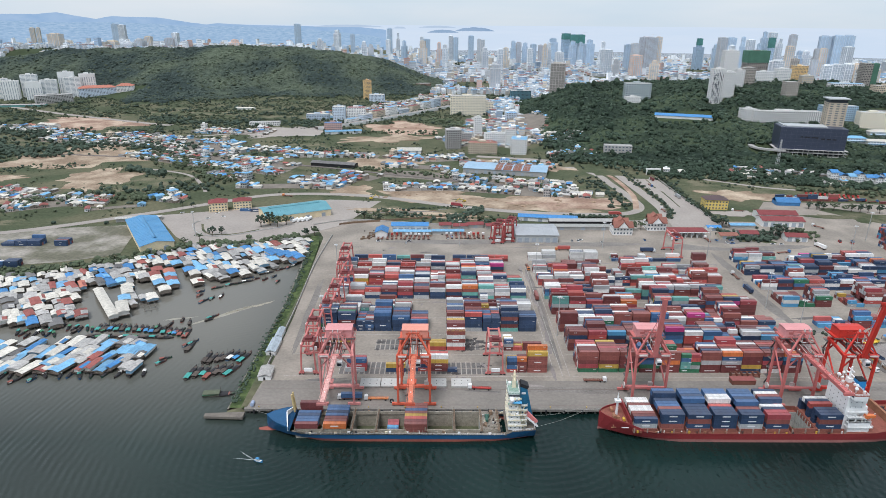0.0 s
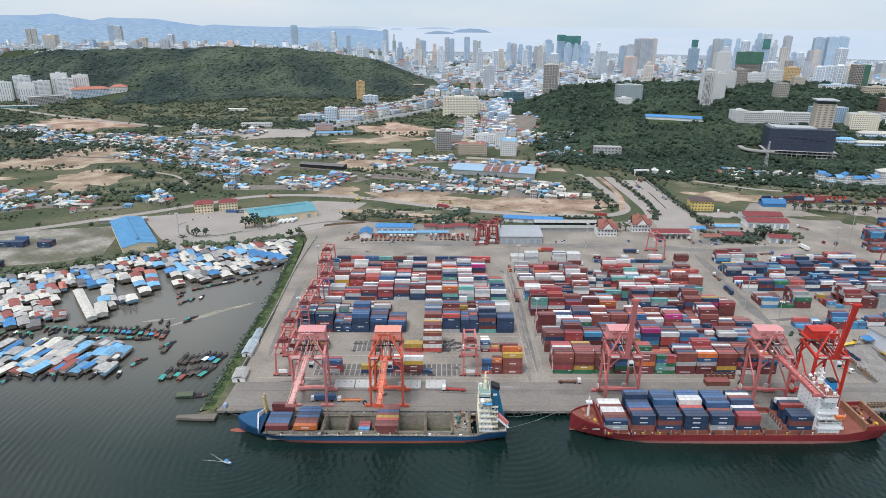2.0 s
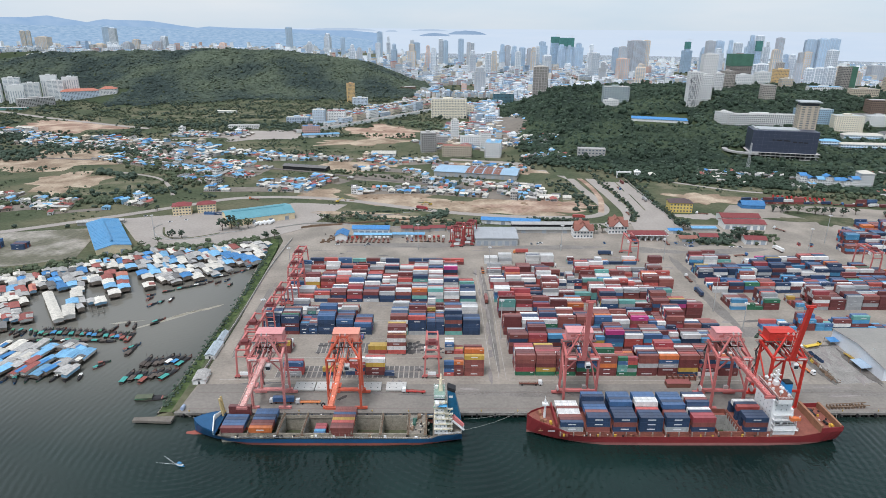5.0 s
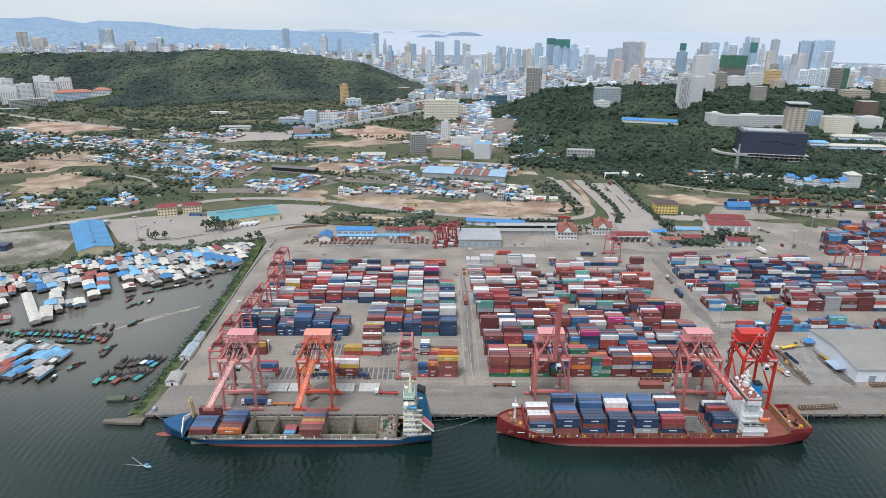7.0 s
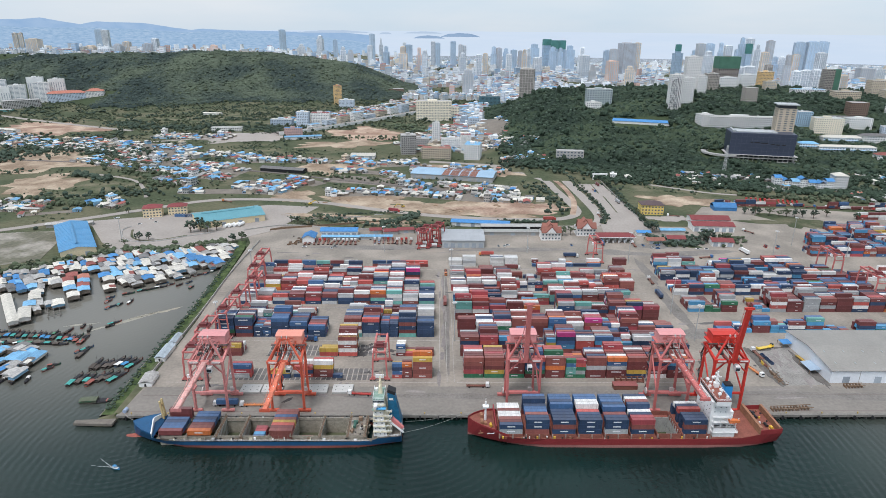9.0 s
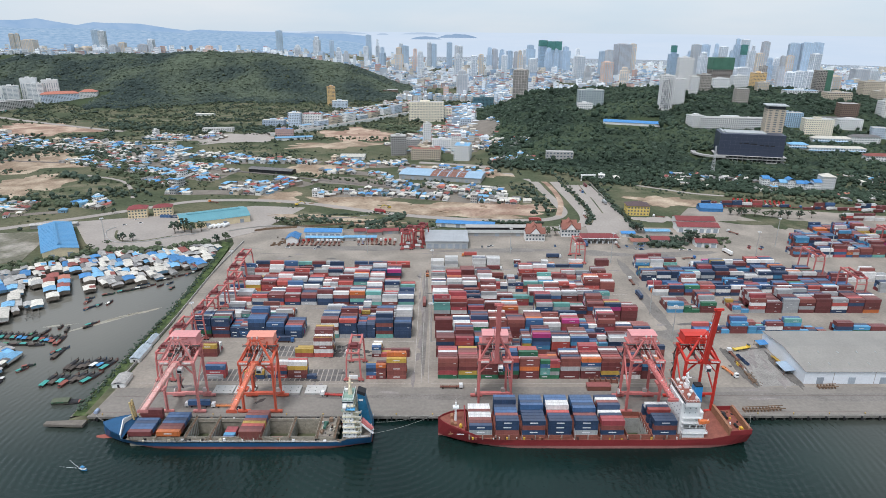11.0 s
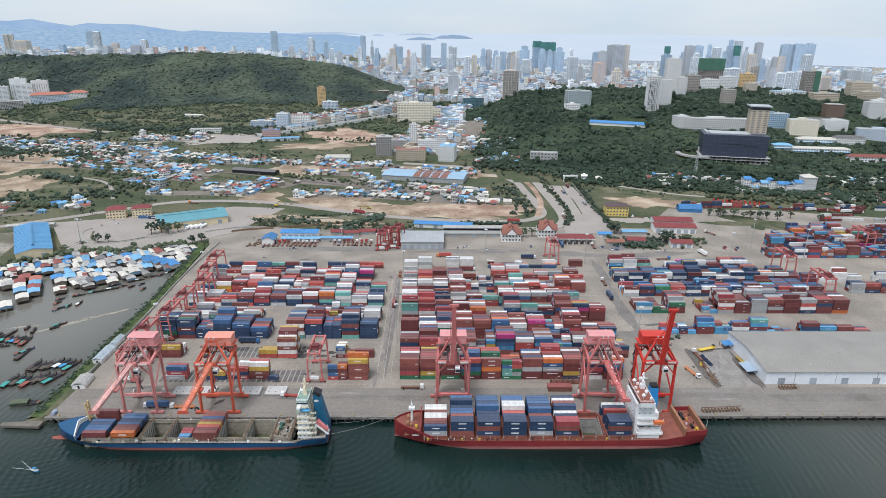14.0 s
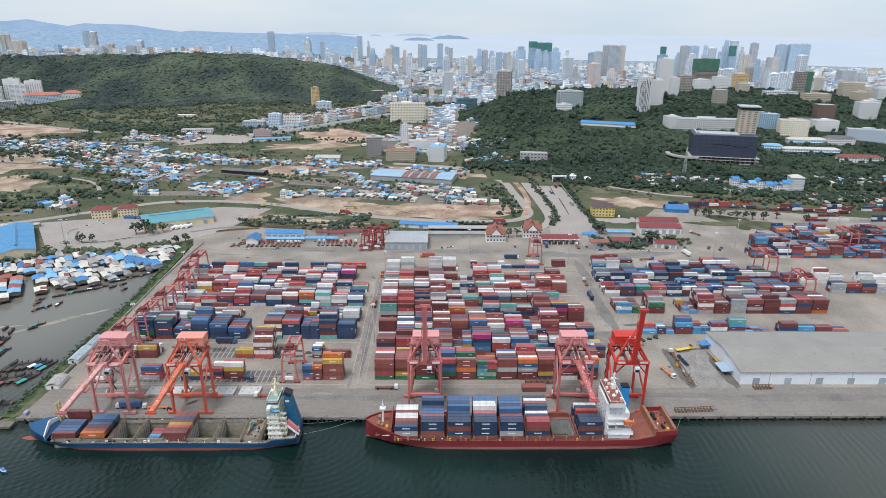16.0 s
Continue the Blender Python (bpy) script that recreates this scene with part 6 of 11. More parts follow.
def canopy(x0, x1, y0, y1, step, low, keep, seed, label, leaf):
    """A closed, rough roof of leaves over a wooded hill, sinking to the ground at its edges."""
    r = np.random.RandomState(seed)
    nx, ny = int((x1 - x0) / step), int((y1 - y0) / step)
    ok, base = np.zeros((ny + 1, nx + 1), bool), np.zeros((ny + 1, nx + 1))
    for j in range(ny + 1):
        for i in range(nx + 1):
            x, y = x0 + i * step, y0 + j * step
            base[j, i] = land_height(x, y)
            ok[j, i] = base[j, i] > low + 2.5 * wob(x, y, 0.02, seed) and keep(x, y)
    inner = np.zeros_like(ok)
    inner[1:-1, 1:-1] = ok[1:-1, 1:-1] & ok[:-2, 1:-1] & ok[2:, 1:-1] & ok[1:-1, :-2] & ok[1:-1, 2:]
    index, V, F = -np.ones((ny + 1, nx + 1), int), [], []
    for j in range(ny + 1):
        for i in range(nx + 1):
            if ok[j, i]:
                index[j, i] = len(V)
                dx, dy = r.uniform(-0.4, 0.4, 2) * step
                V.append((x0 + i * step + dx, y0 + j * step + dy, base[j, i] + (r.uniform(1.0, 6.2) if inner[j, i] else -0.8)))
    for j in range(ny):
        for i in range(nx):
            q = (index[j, i], index[j, i + 1], index[j + 1, i + 1], index[j + 1, i])
            if min(q) >= 0:
                F += [(int(q[0]), int(q[1]), int(q[2])), (int(q[0]), int(q[2]), int(q[3]))]
    me = bpy.data.meshes.new("forest_canopy")
    me.from_pydata(V, [], F)
    me.materials.append(leaf)
    me.update()
    return solo("forest_canopy", me, None, label, "trees", kind="stuff")


# shade in the gaps between crowns is put into this sheet's dark green
M_CANOPY_SHADED = mat("deep_canopy_leaves", (0.028, 0.043, 0.031), 0.9, var=0.45, big=0.012, fine=0.25, vary=0.0, tint=(0.050, 0.068, 0.040), spec=0.1)
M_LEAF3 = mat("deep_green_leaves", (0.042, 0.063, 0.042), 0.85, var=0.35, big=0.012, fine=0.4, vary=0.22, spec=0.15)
# gap shade painted in here too, lightened and blued for haze
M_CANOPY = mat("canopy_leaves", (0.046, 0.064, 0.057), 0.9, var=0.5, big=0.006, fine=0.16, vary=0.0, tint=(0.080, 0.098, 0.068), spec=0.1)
# far hill's crowns: green lightened and blued to stand for haze
M_FOREST = mat("forest_leaves", (0.064, 0.087, 0.076), 0.85, var=0.35, big=0.006, fine=0.3, vary=0.2, tint=(0.098, 0.121, 0.083), spec=0.15)
wood("hill_forest", hill_spots(-1750, 60, 1540, 2420, 19000, 1, 5.0, west_clear, 2.6, 5.6), M_FOREST, "dense dark green forest covering the broad hill", 1, CROWNS)
wood("hill_forest", hill_spots(-1750, 80, 1560, 2420, 2600, 2, 2.5, west_clear), M_LEAF2, "lighter olive scrub among the hill's trees", 2, CROWNS)


# footprints on the nearer hill: centre, half width, half depth
HILL_SITES = ((594, 1004, 56, 32), (634, 1017, 20, 18), (630, 1152, 64, 13), (570, 1166, 16, 16), (732, 1166, 36, 14), (777, 1130, 30, 18), (848, 1152, 24, 14), (905, 1108, 40, 22), (704, 1056, 18, 10), (760, 1038, 48, 10), (785, 1090, 36, 11), (838, 1088, 28, 11), (818, 996, 36, 11),
              (545, 1256, 16, 16), (570, 1292, 17, 16), (602, 1312, 24, 18), (410, 1335, 30, 18), (392, 1300, 19, 14), (457, 1176, 56, 30), (288, 1006, 25, 12), (522, 1010, 16, 26), (716, 1312, 17, 20), (913, 1446, 42, 18), (713, 1500, 19, 18), (915, 1650, 24, 16), (934, 1342, 32, 18), (1075, 1448, 28, 20), (1051, 1372, 23, 16), (874, 1206, 20, 20), (960, 1214, 22, 18), (650, 1462, 20, 18), (668, 1446, 14, 16), (577, 1290, 15, 16), (844, 1200, 26, 12), (980, 1482, 20, 18), (760, 1524, 24, 18), (812, 1540, 20, 18), (852, 1504, 16, 16), (690, 1534, 18, 16), (1010, 1534, 24, 18), (1120, 1404, 22, 18), (1130, 1334, 20, 16), (1020, 1294, 18, 16))


def east_clear(x, y):
    return in_view(x, y) and not any(abs(x - a) < w and abs(y - b) < d for a, b, w, d in HILL_SITES)


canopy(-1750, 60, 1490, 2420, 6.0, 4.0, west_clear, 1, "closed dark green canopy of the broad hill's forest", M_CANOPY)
canopy(180, 1350, 890, 1800, 5.0, 2.4, east_clear, 2, "closed green canopy of the nearer hill's woodland", M_CANOPY_SHADED)
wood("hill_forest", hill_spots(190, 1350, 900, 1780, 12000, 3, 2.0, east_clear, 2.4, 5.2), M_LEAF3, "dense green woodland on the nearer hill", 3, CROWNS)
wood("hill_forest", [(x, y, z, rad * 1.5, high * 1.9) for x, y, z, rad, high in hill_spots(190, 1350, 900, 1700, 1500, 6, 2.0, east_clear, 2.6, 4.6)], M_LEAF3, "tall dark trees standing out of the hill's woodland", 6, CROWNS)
wood("hill_forest", hill_spots(190, 1350, 890, 1780, 2800, 4, 1.6, east_clear, 2.2, 4.6), M_LEAF, "lighter green scrub on the nearer hill", 4, CROWNS)


def band_spots(pts, width, n, seed, lo=2.0, hi=4.5, step=1.0):
    r = random.Random(seed)
    line = smooth_line(pts, 5)
    out = []
    for _ in range(n):
        p = r.choice(line)
        x, y = p[0] + r.gauss(0, width / 2.4), p[1] + r.gauss(0, width / 2.4)
        rad = r.uniform(lo, hi)
        out.append((x, y, max(0.0, land_height(x, y)) - 0.3, rad, rad * r.uniform(1.2, 2.0)))
    return out


GREEN_BANDS = (
    ([(-520, 505), (-420, 500), (-345, 508), (-290, 538), (-245, 574), (-195, 580), (-145, 600)], 10, 520, 1.4, 3.4),
    ([(-900, 1240), (-760, 1190), (-640, 1130), (-520, 1090), (-430, 1040)], 60, 620, 2.5, 5.0),
    ([(-830, 1100), (-700, 1010), (-620, 1060)], 70, 520, 2.5, 5.0),
    ([(-470, 1010), (-400, 960), (-330, 900), (-310, 830)], 40, 260, 2.5, 4.5),
    ([(-455, 905), (-425, 880), (-395, 870)], 12, 60, 3.0, 5.0),
    ([(-430, 770), (-380, 780), (-340, 800), (-300, 790)], 26, 70, 2.5, 4.5),
    ([(-700, 640), (-560, 690), (-440, 740), (-350, 745)], 30, 260, 2.5, 4.5),
    ([(306, 655), (308, 720), (310, 800), (311, 880)], 5, 110, 1.8, 3.4),
    ([(142, 674), (170, 673), (205, 672)], 4, 60, 1.8, 2.8),
    ([(30, 668), (75, 660), (100, 672)], 8, 40, 2.0, 3.4),
    ([(259, 672), (271, 705), (271, 770), (267, 840), (266, 900)], 5, 110, 1.4, 2.4),
    ([(215, 705), (222, 740), (214, 800), (208, 850)], 18, 90, 1.8, 3.4),
    ([(315, 890), (420, 872), (540, 838), (660, 800), (820, 765)], 34, 1100, 2.6, 5.0),
    ([(330, 925), (450, 915), (560, 890), (700, 870), (860, 850)], 50, 900, 2.6, 5.2),
    ([(320, 868), (420, 850), (540, 815), (660, 785), (800, 750)], 8, 320, 2.0, 3.6),
    ([(480, 795), (600, 770), (760, 720)], 18, 160, 2.5, 4.5),
    ([(180, 960), (215, 1000), (210, 1060), (230, 1120)], 40, 200, 3.0, 5.5),
    ([(-60, 690), (-20, 668), (20, 655), (50, 650)], 16, 90, 1.6, 3.2),
    ([(-110, 905), (0, 865), (110, 822), (170, 800)], 14, 120, 2.0, 3.6),
    ([(-330, 1000), (-250, 1050), (-160, 1040)], 40, 160, 1.6, 3.0),
    ([(-640, 1390), (-480, 1330), (-330, 1340), (-200, 1350), (-120, 1420)], 50, 420, 2.6, 5.0),
    ([(-10, 1400), (60, 1300), (100, 1180), (60, 1110)], 44, 260, 2.6, 4.8),
    ([(296, 622), (308, 604), (324, 598), (346, 606)], 12, 90, 1.4, 3.4),
    ([(-118, 310), (-118.5, 400), (-119, 470), (-124, 560)], 3.4, 620, 0.4, 1.1),
    ([(365, 612), (385, 618), (372, 600)], 14, 30, 1.6, 3.2),
    ([(300, 600), (330, 612), (350, 625)], 14, 44, 1.5, 3.0),
    ([(268, 395), (286, 398)], 4, 12, 1.0, 1.8),
)
for k, (pts, width, count, lo, hi) in enumerate(GREEN_BANDS):
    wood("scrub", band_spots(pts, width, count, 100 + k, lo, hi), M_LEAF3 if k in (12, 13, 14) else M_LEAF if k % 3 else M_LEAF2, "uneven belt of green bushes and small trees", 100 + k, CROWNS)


def tree_meshes(seed, leaf):
    r = random.Random(seed)
    trunk = Form().tube((0, 0, -0.4), (0.1, 0, 2.6), 0.32, 0.22, 7)
    tips = []
    for i in range(5):
        a = i * 1.26 + r.uniform(-0.3, 0.3)
        tip = (math.cos(a) * r.uniform(1.2, 2.0), math.sin(a) * r.uniform(1.2, 2.0), r.uniform(4.0, 5.8))
        trunk.tube((0.1, 0, r.uniform(1.8, 2.6)), tip, 0.16, 0.06, 5)
        tips.append(tip)
    crown = Form()
    q = np.random.RandomState(seed)
    for i in range(34):
        t = tips[i % 5]
        v, f = CLUMPS[q.randint(10)]
        size = r.uniform(0.55, 1.05)
        p = np.array((t[0] * 1.15 + r.gauss(0, 0.9), t[1] * 1.15 + r.gauss(0, 0.9), t[2] + r.gauss(0.3, 0.9)))
        crown.add([tuple(u) for u in (v * size + p)], [tuple(int(j) for j in g) for g in f])
    return trunk.mesh("trunk", M_BARK), crown.mesh("crown", leaf)


TREES = [tree_meshes(40 + i, (M_LEAF, M_LEAF2)[i % 2]) for i in range(4)]


def tree(x, y, s=1.0, z=0.0, label="broad-leaved tree with a ragged green crown on a short trunk"):
    i = rng.randrange(4)
    t = thing("tree", x, y, z, rng.uniform(0, 360), label, "tree", "trees along roads and lots")
    t.scale = (s, s, s * rng.uniform(0.9, 1.15))
    part("trunk", TREES[i][0], None, t)
    part("crown", TREES[i][1], None, t)


for tx, ty, ts in ((-190, 632, 1.7), (-182, 638, 1.9), (-173, 634, 1.6), (-165, 640, 1.4), (-232, 604, 1.3), (-224, 608, 1.1), (-240, 590, 1.0), (-252, 578, 1.0), (-136, 602, 1.2), (-128, 606, 1.3), (368, 606, 1.5), (374, 612, 1.3), (205, 627, 1.4), (214, 629, 1.3),
                   (352, 607, 2.0), (349, 611, 1.6), (305, 640, 1.7), (309, 646, 1.4), (-92, 672, 1.0), (-60, 676, 1.1), (44, 652, 1.2), (30, 664, 1.2), (-305, 712, 1.0), (-290, 706, 0.9), (452, 712, 1.2), (530, 700, 1.1), (560, 690, 1.1)):
    tree(tx, ty, ts)
for k in range(9):
    tree(438 + k * 9 + rng.uniform(-2, 2), 712 - k * 2.2, rng.uniform(0.9, 1.3))
for k in range(22):
    tree(306.5 + rng.uniform(-1, 1) + k * 0.2, 652 + k * 11, rng.uniform(0.6, 0.95))
for k in range(14):
    tree(259 + min(12, k * 4) + rng.uniform(-0.7, 0.7), 676 + k * 16, rng.uniform(0.5, 0.8))
for k in range(16):
    tree(-510 + k * 14 + rng.uniform(-3, 3), shore(-510 + k * 14) + 9 + rng.uniform(-2, 3), rng.uniform(0.6, 1.1))

# ---- stilt village ----
ROOF = [mat("roof_zinc", (0.36, 0.345, 0.32), 0.6, var=0.42, big=0.35, fine=0.9, vary=0.22), mat("roof_sky_blue", (0.17, 0.36, 0.54), 0.6, var=0.28, big=0.35, fine=0.9, vary=0.18), mat("roof_bright_blue", (0.06, 0.20, 0.42), 0.6, var=0.26, big=0.35, fine=0.9, vary=0.18),
        mat("roof_white", (0.57, 0.535, 0.46), 0.6, var=0.32, big=0.35, fine=0.9, vary=0.14), mat("roof_rust", (0.26, 0.085, 0.07), 0.8, var=0.3, big=0.25, fine=1.5, vary=0.2), mat("roof_dark", (0.15, 0.145, 0.14), 0.8, var=0.3, big=0.25, fine=1.5, vary=0.2),
        mat("roof_coral", (0.44, 0.17, 0.115), 0.7, var=0.2, big=0.25, fine=1.5, vary=0.12)]
ROOF_WORD = ("weathered zinc", "sky blue sheet", "bright blue sheet", "white sheet", "rust red", "dark patched", "coral red")
WALL = [mat("board_wall", (0.24, 0.20, 0.16), 0.9, var=0.3, big=0.4, fine=2.0, vary=0.25), mat("pale_wall", (0.62, 0.60, 0.55), 0.85, var=0.15, big=0.3, fine=2.0, vary=0.12), mat("blue_wall", (0.25, 0.42, 0.56), 0.85, var=0.15, big=0.3, fine=2.0, vary=0.12)]
M_POST = mat("dark_timber", (0.075, 0.06, 0.048), 0.95, var=0.3, big=0.5, fine=2.0, vary=0.2)
STILT_CACHE = {}


STILT_REST = Form()
STILT_COUNT = [0]


def stilt_form(f, wide, long, roof, wall, eave, rise, pick=None):
    """Adds posts and floor (slot 10), walls (7 to 9) and a patched roof (0 to 6) of one shack round the origin."""
    w, l = wide / 2, long / 2
    if pick in (None, "stilts"):
        f.mi = 10 if pick is None else 0
        # one frame: a deck whose underside runs down into six posts
        xs = [-w, -w + 0.18, -w + 0.42, w - 0.42, w - 0.18, w]
        ys = [-l - 0.8]
        for i in range(3):
            c = -l + 0.4 + i * (long - 0.8) / 2
            ys += [c - 0.12, c + 0.12]
        ys += [l + 0.8]
        nx, ny = len(xs), len(ys)
        vs = [(x, y, -0.2) for y in ys for x in xs]
        faces = []
        for j in range(ny - 1):
            for i in range(nx - 1):
                q = (j * nx + i, j * nx + i + 1, (j + 1) * nx + i + 1, (j + 1) * nx + i)
                if i in (1, 3) and j in (1, 3, 5):
                    k = len(vs)
                    vs += [(vs[m][0], vs[m][1], -4.5) for m in q]
                    faces += [(q[m], q[(m + 1) % 4], k + (m + 1) % 4, k + m) for m in range(4)] + [(k + 3, k + 2, k + 1, k)]
                else:
                    faces.append(q[::-1])
        k = len(vs)
        vs += [(-w, -l - 0.8, 0.0), (w, -l - 0.8, 0.0), (w, l + 0.8, 0.0), (-w, l + 0.8, 0.0)]
        faces += [(k, k + 1, k + 2, k + 3), tuple(range(nx)) + (k + 1, k), tuple(j * nx + nx - 1 for j in range(ny)) + (k + 2, k + 1), tuple(range(ny * nx - 1, (ny - 1) * nx - 1, -1)) + (k + 3, k + 2), tuple(j * nx for j in range(ny - 1, -1, -1)) + (k, k + 3)]
        f.add(vs, faces)
    if pick in (None, "wall"):
        f.mi = 7 + wall if pick is None else 0
        f.box(-w + 0.35, w - 0.35, -l + 0.5, l - 0.5, 0.0, eave + 0.02)
        f.add([(-w + 0.35, -l + 0.5, eave), (w - 0.35, -l + 0.5, eave), (0, -l + 0.5, eave + rise * 0.9), (-w + 0.35, l - 0.5, eave), (w - 0.35, l - 0.5, eave), (0, l - 0.5, eave + rise * 0.9)], [(0, 1, 2), (5, 4, 3)])
    if pick in (None, "roof"):
        f.mi = roof if pick is None else 0
        f.gable(-w - 0.2, w + 0.2, -l - 0.3, l + 0.3, eave - 0.05, eave + rise, 0.12, "y")
    return f


def stilt_house(x, y, rz, wide, long, roof, wall, z=-1.2, eave=2.3, rise=0.8, group="stilt houses of the fishing village", patch_roof=None, single=True):
    """A gabled shack on posts over the water; the ridge runs along its length."""
    if not single:
        k0 = len(STILT_REST.v)
        stilt_form(STILT_REST, wide, long, roof, wall, eave, rise)
        c, s = math.cos(radians(rz)), math.sin(radians(rz))
        for i in range(k0, len(STILT_REST.v)):
            a, b, d = STILT_REST.v[i]
            STILT_REST.v[i] = (x + a * c - b * s, y + a * s + b * c, z + d)
        return None
    STILT_COUNT[0] += 1
    key = (wide, long, roof, wall, eave)
    if key not in STILT_CACHE:
        STILT_CACHE[key] = (stilt_form(Form(), wide, long, roof, wall, eave, rise, "stilts").mesh("stilt_platform", M_POST), stilt_form(Form(), wide, long, roof, wall, eave, rise, "wall").mesh("wall", WALL[wall]),
                            stilt_form(Form(), wide, long, roof, wall, eave, rise, "roof").mesh("roof", ROOF[roof]))
    h = thing("stilt_house", x, y, z, rz, "shack on stilts over water with a " + ROOF_WORD[roof] + " roof", "house", group)
    for m in STILT_CACHE[key]:
        part(m.name.split(".")[0], m, None, h)
    if patch_roof is not None:
        w, t0 = wide / 2, eave + 0.12
        f = Form().add([(0.05, -long * 0.35, t0 + rise), (w + 0.2, -long * 0.35, t0), (w + 0.2, long * 0.2, t0), (0.05, long * 0.2, t0 + rise), (0.05, -long * 0.35, t0 + rise + 0.06), (w + 0.2, -long * 0.35, t0 + 0.06), (w + 0.2, long * 0.2, t0 + 0.06), (0.05, long * 0.2, t0 + rise + 0.06)], unit_box())
        part("roof_patch", f, ROOF[patch_roof], h, "newer sheet laid over part of the roof")
    return h


def village():
    r = random.Random(77)
    tones = (38, 8, 5, 32, 8, 8, 1)
    # outer raft: rows of sheds side by side, their ridges leaning one way
    for row, (y0, long) in enumerate(((345, 12), (355.5, 12), (366, 13), (377, 11))):
        x = -312 - 8 * row + r.uniform(-3, 3)
        while x < -188 - 5 * row - r.uniform(0, 9):
            wide = r.choice((4.5, 5.5, 7.0, 8.5))
            roof = r.choices(range(7), (26, 32, 14, 24, 2, 2, 0))[0] if x < -236 else r.choices(range(7), (30, 16, 11, 18, 15, 10, 0))[0]
            if r.random() > 0.10:
                stilt_house(x + wide / 2, y0 + (x + 275) * 0.05 + r.uniform(-2.4, 2.4), -14 + r.uniform(-9, 9), wide, long + r.choice((-3, 0, 1, 3)), roof, r.choice((0, 0, 0, 1, 2)), -1.5 + r.uniform(-0.3, 0.5), 1.6 + 0.3 * r.randint(0, 2), 0.62, patch_roof=r.choice((1, 3, 0, 2)) if r.random() < 0.35 else None, single=r.random() < 0.85)
            x += wide + r.choice((0.1, 0.4, 0.9, 2.0))
    # inner village along the shore: long sheds set end-on to the water
    y = 400.0
    while y < 602:
        x = -430 + r.uniform(0, 6)
        while x < -128:
            low = blend(x, (-430, -311, -279, -262, -232, -217, -201, -173, -149, -129), (392, 400, 401, 419, 440, 462, 479, 498, 518, 538))
            wide, long = r.choice((5.0, 6.0, 7.5, 9.0)), r.choice((9, 11, 13, 16))
            if x > -0.715 * y - 26 and low + 4 < y < shore(x) + 4 and not (-290 < x < -224 and 412 < y < 480 and abs((x + 262) * 0.8 + (y - 442) * 0.6) < 16) and not (-256 < x < -204 and 458 < y < 520) and r.random() > 0.05:
                roof = r.choices(range(7), tones)[0]
                stilt_house(x, y + r.uniform(-2.2, 2.2), r.choice((34, 37, 40)) + r.uniform(-4, 4), wide, long, roof, r.choice((0, 0, 0, 1, 2)), -1.3 + r.uniform(-0.2, 0.7), 1.6 + 0.3 * r.randint(0, 3), 0.66, patch_roof=r.choice((1, 3, 0, 0, 4)) if r.random() < 0.35 else None, single=r.random() < 0.8)
            x += wide + r.choice((0.1, 0.4, 0.9, 2.2))
        y += 10.6
    # the two long sheds and the blue fish sheds by the inlet's head
    stilt_house(-259, 441, 37, 7, 62, 3, 1, -0.6, 2.6)
    stilt_house(-241, 431, 30, 8.5, 22, 3, 1, -0.4, 3.0)
    stilt_house(-247, 447, 30, 8.5, 11, 1, 1, -0.4, 3.0)
    stilt_house(-252, 462, 30, 8.5, 16, 3, 1, -0.4, 3.0)
    for k in range(4):
        stilt_house(-158 + k * 8.5, 551 - k * 3.0, 40, 9, 18, 2, 1, -0.3, 3.2)
    for k, (roof, dx, dy) in enumerate(((6, 0, 0), (1, 5, -9), (4, 9, -17), (1, 14, -26), (4, -10, -6), (3, -4, -16), (1, 2, -25), (3, 12, -38), (2, 16, 4), (1, 26, 6), (4, -12, 4), (0, -16, -12), (3, 24, -4))):
        stilt_house(-236 + dx, 505 + dy, 32, 9, 11, roof, 0, -0.8, 2.6)
    solo("shore_shacks", STILT_REST, ROOF + WALL + [M_POST], "crowded patched shacks on stilts along the shore", "houses", kind="stuff")


village()
rack = thing("drying_rack", -226, 442, WATER, 32, "bare grey pole racks standing in the shallow inlet", "rack")
pole = mat("grey_pole", (0.16, 0.145, 0.125), 0.9, var=0.3, big=0.6, fine=2.0)
for i in range(3):
    part("rail", Form().beam((-4 + i * 4, -12, 1.9), (-4 + i * 4, 12, 1.9), 0.3), pole, rack)
    for j in range(4):
        part("post", Form().tube((-4 + i * 4, -12 + j * 8, -1.5), (-4 + i * 4, -12 + j * 8, 2.2), 0.14, 0.12, 6), pole, rack)
for j in range(4):
    part("crossbar", Form().beam((-5, -12 + j * 8, 2.1), (5, -12 + j * 8, 2.1), 0.25), pole, rack)

# ---- boats ----
BOAT_DECK = [mat("boat_teal", (0.06, 0.29, 0.25), 0.7), mat("boat_red", (0.25, 0.08, 0.06), 0.7), mat("boat_green", (0.07, 0.20, 0.11), 0.7), mat("boat_blue", (0.06, 0.22, 0.42), 0.7), mat("boat_timber", (0.085, 0.068, 0.056), 0.85, var=0.3, big=0.6, fine=2.0, vary=0.2), mat("boat_white", (0.66, 0.65, 0.60), 0.7)]
BOAT_HULL = [mat("hull_dark_green", (0.035, 0.09, 0.06), 0.7), mat("hull_red_brown", (0.21, 0.07, 0.055), 0.7), mat("hull_blue", (0.035, 0.10, 0.19), 0.7), mat("hull_tarred", (0.050, 0.040, 0.036), 0.8, var=0.3, big=0.6, fine=2.0)]
M_NET = mat("dark_nets", (0.035, 0.034, 0.036), 0.95, var=0.4, big=0.6, fine=3.0)
BOAT_CACHE = {}


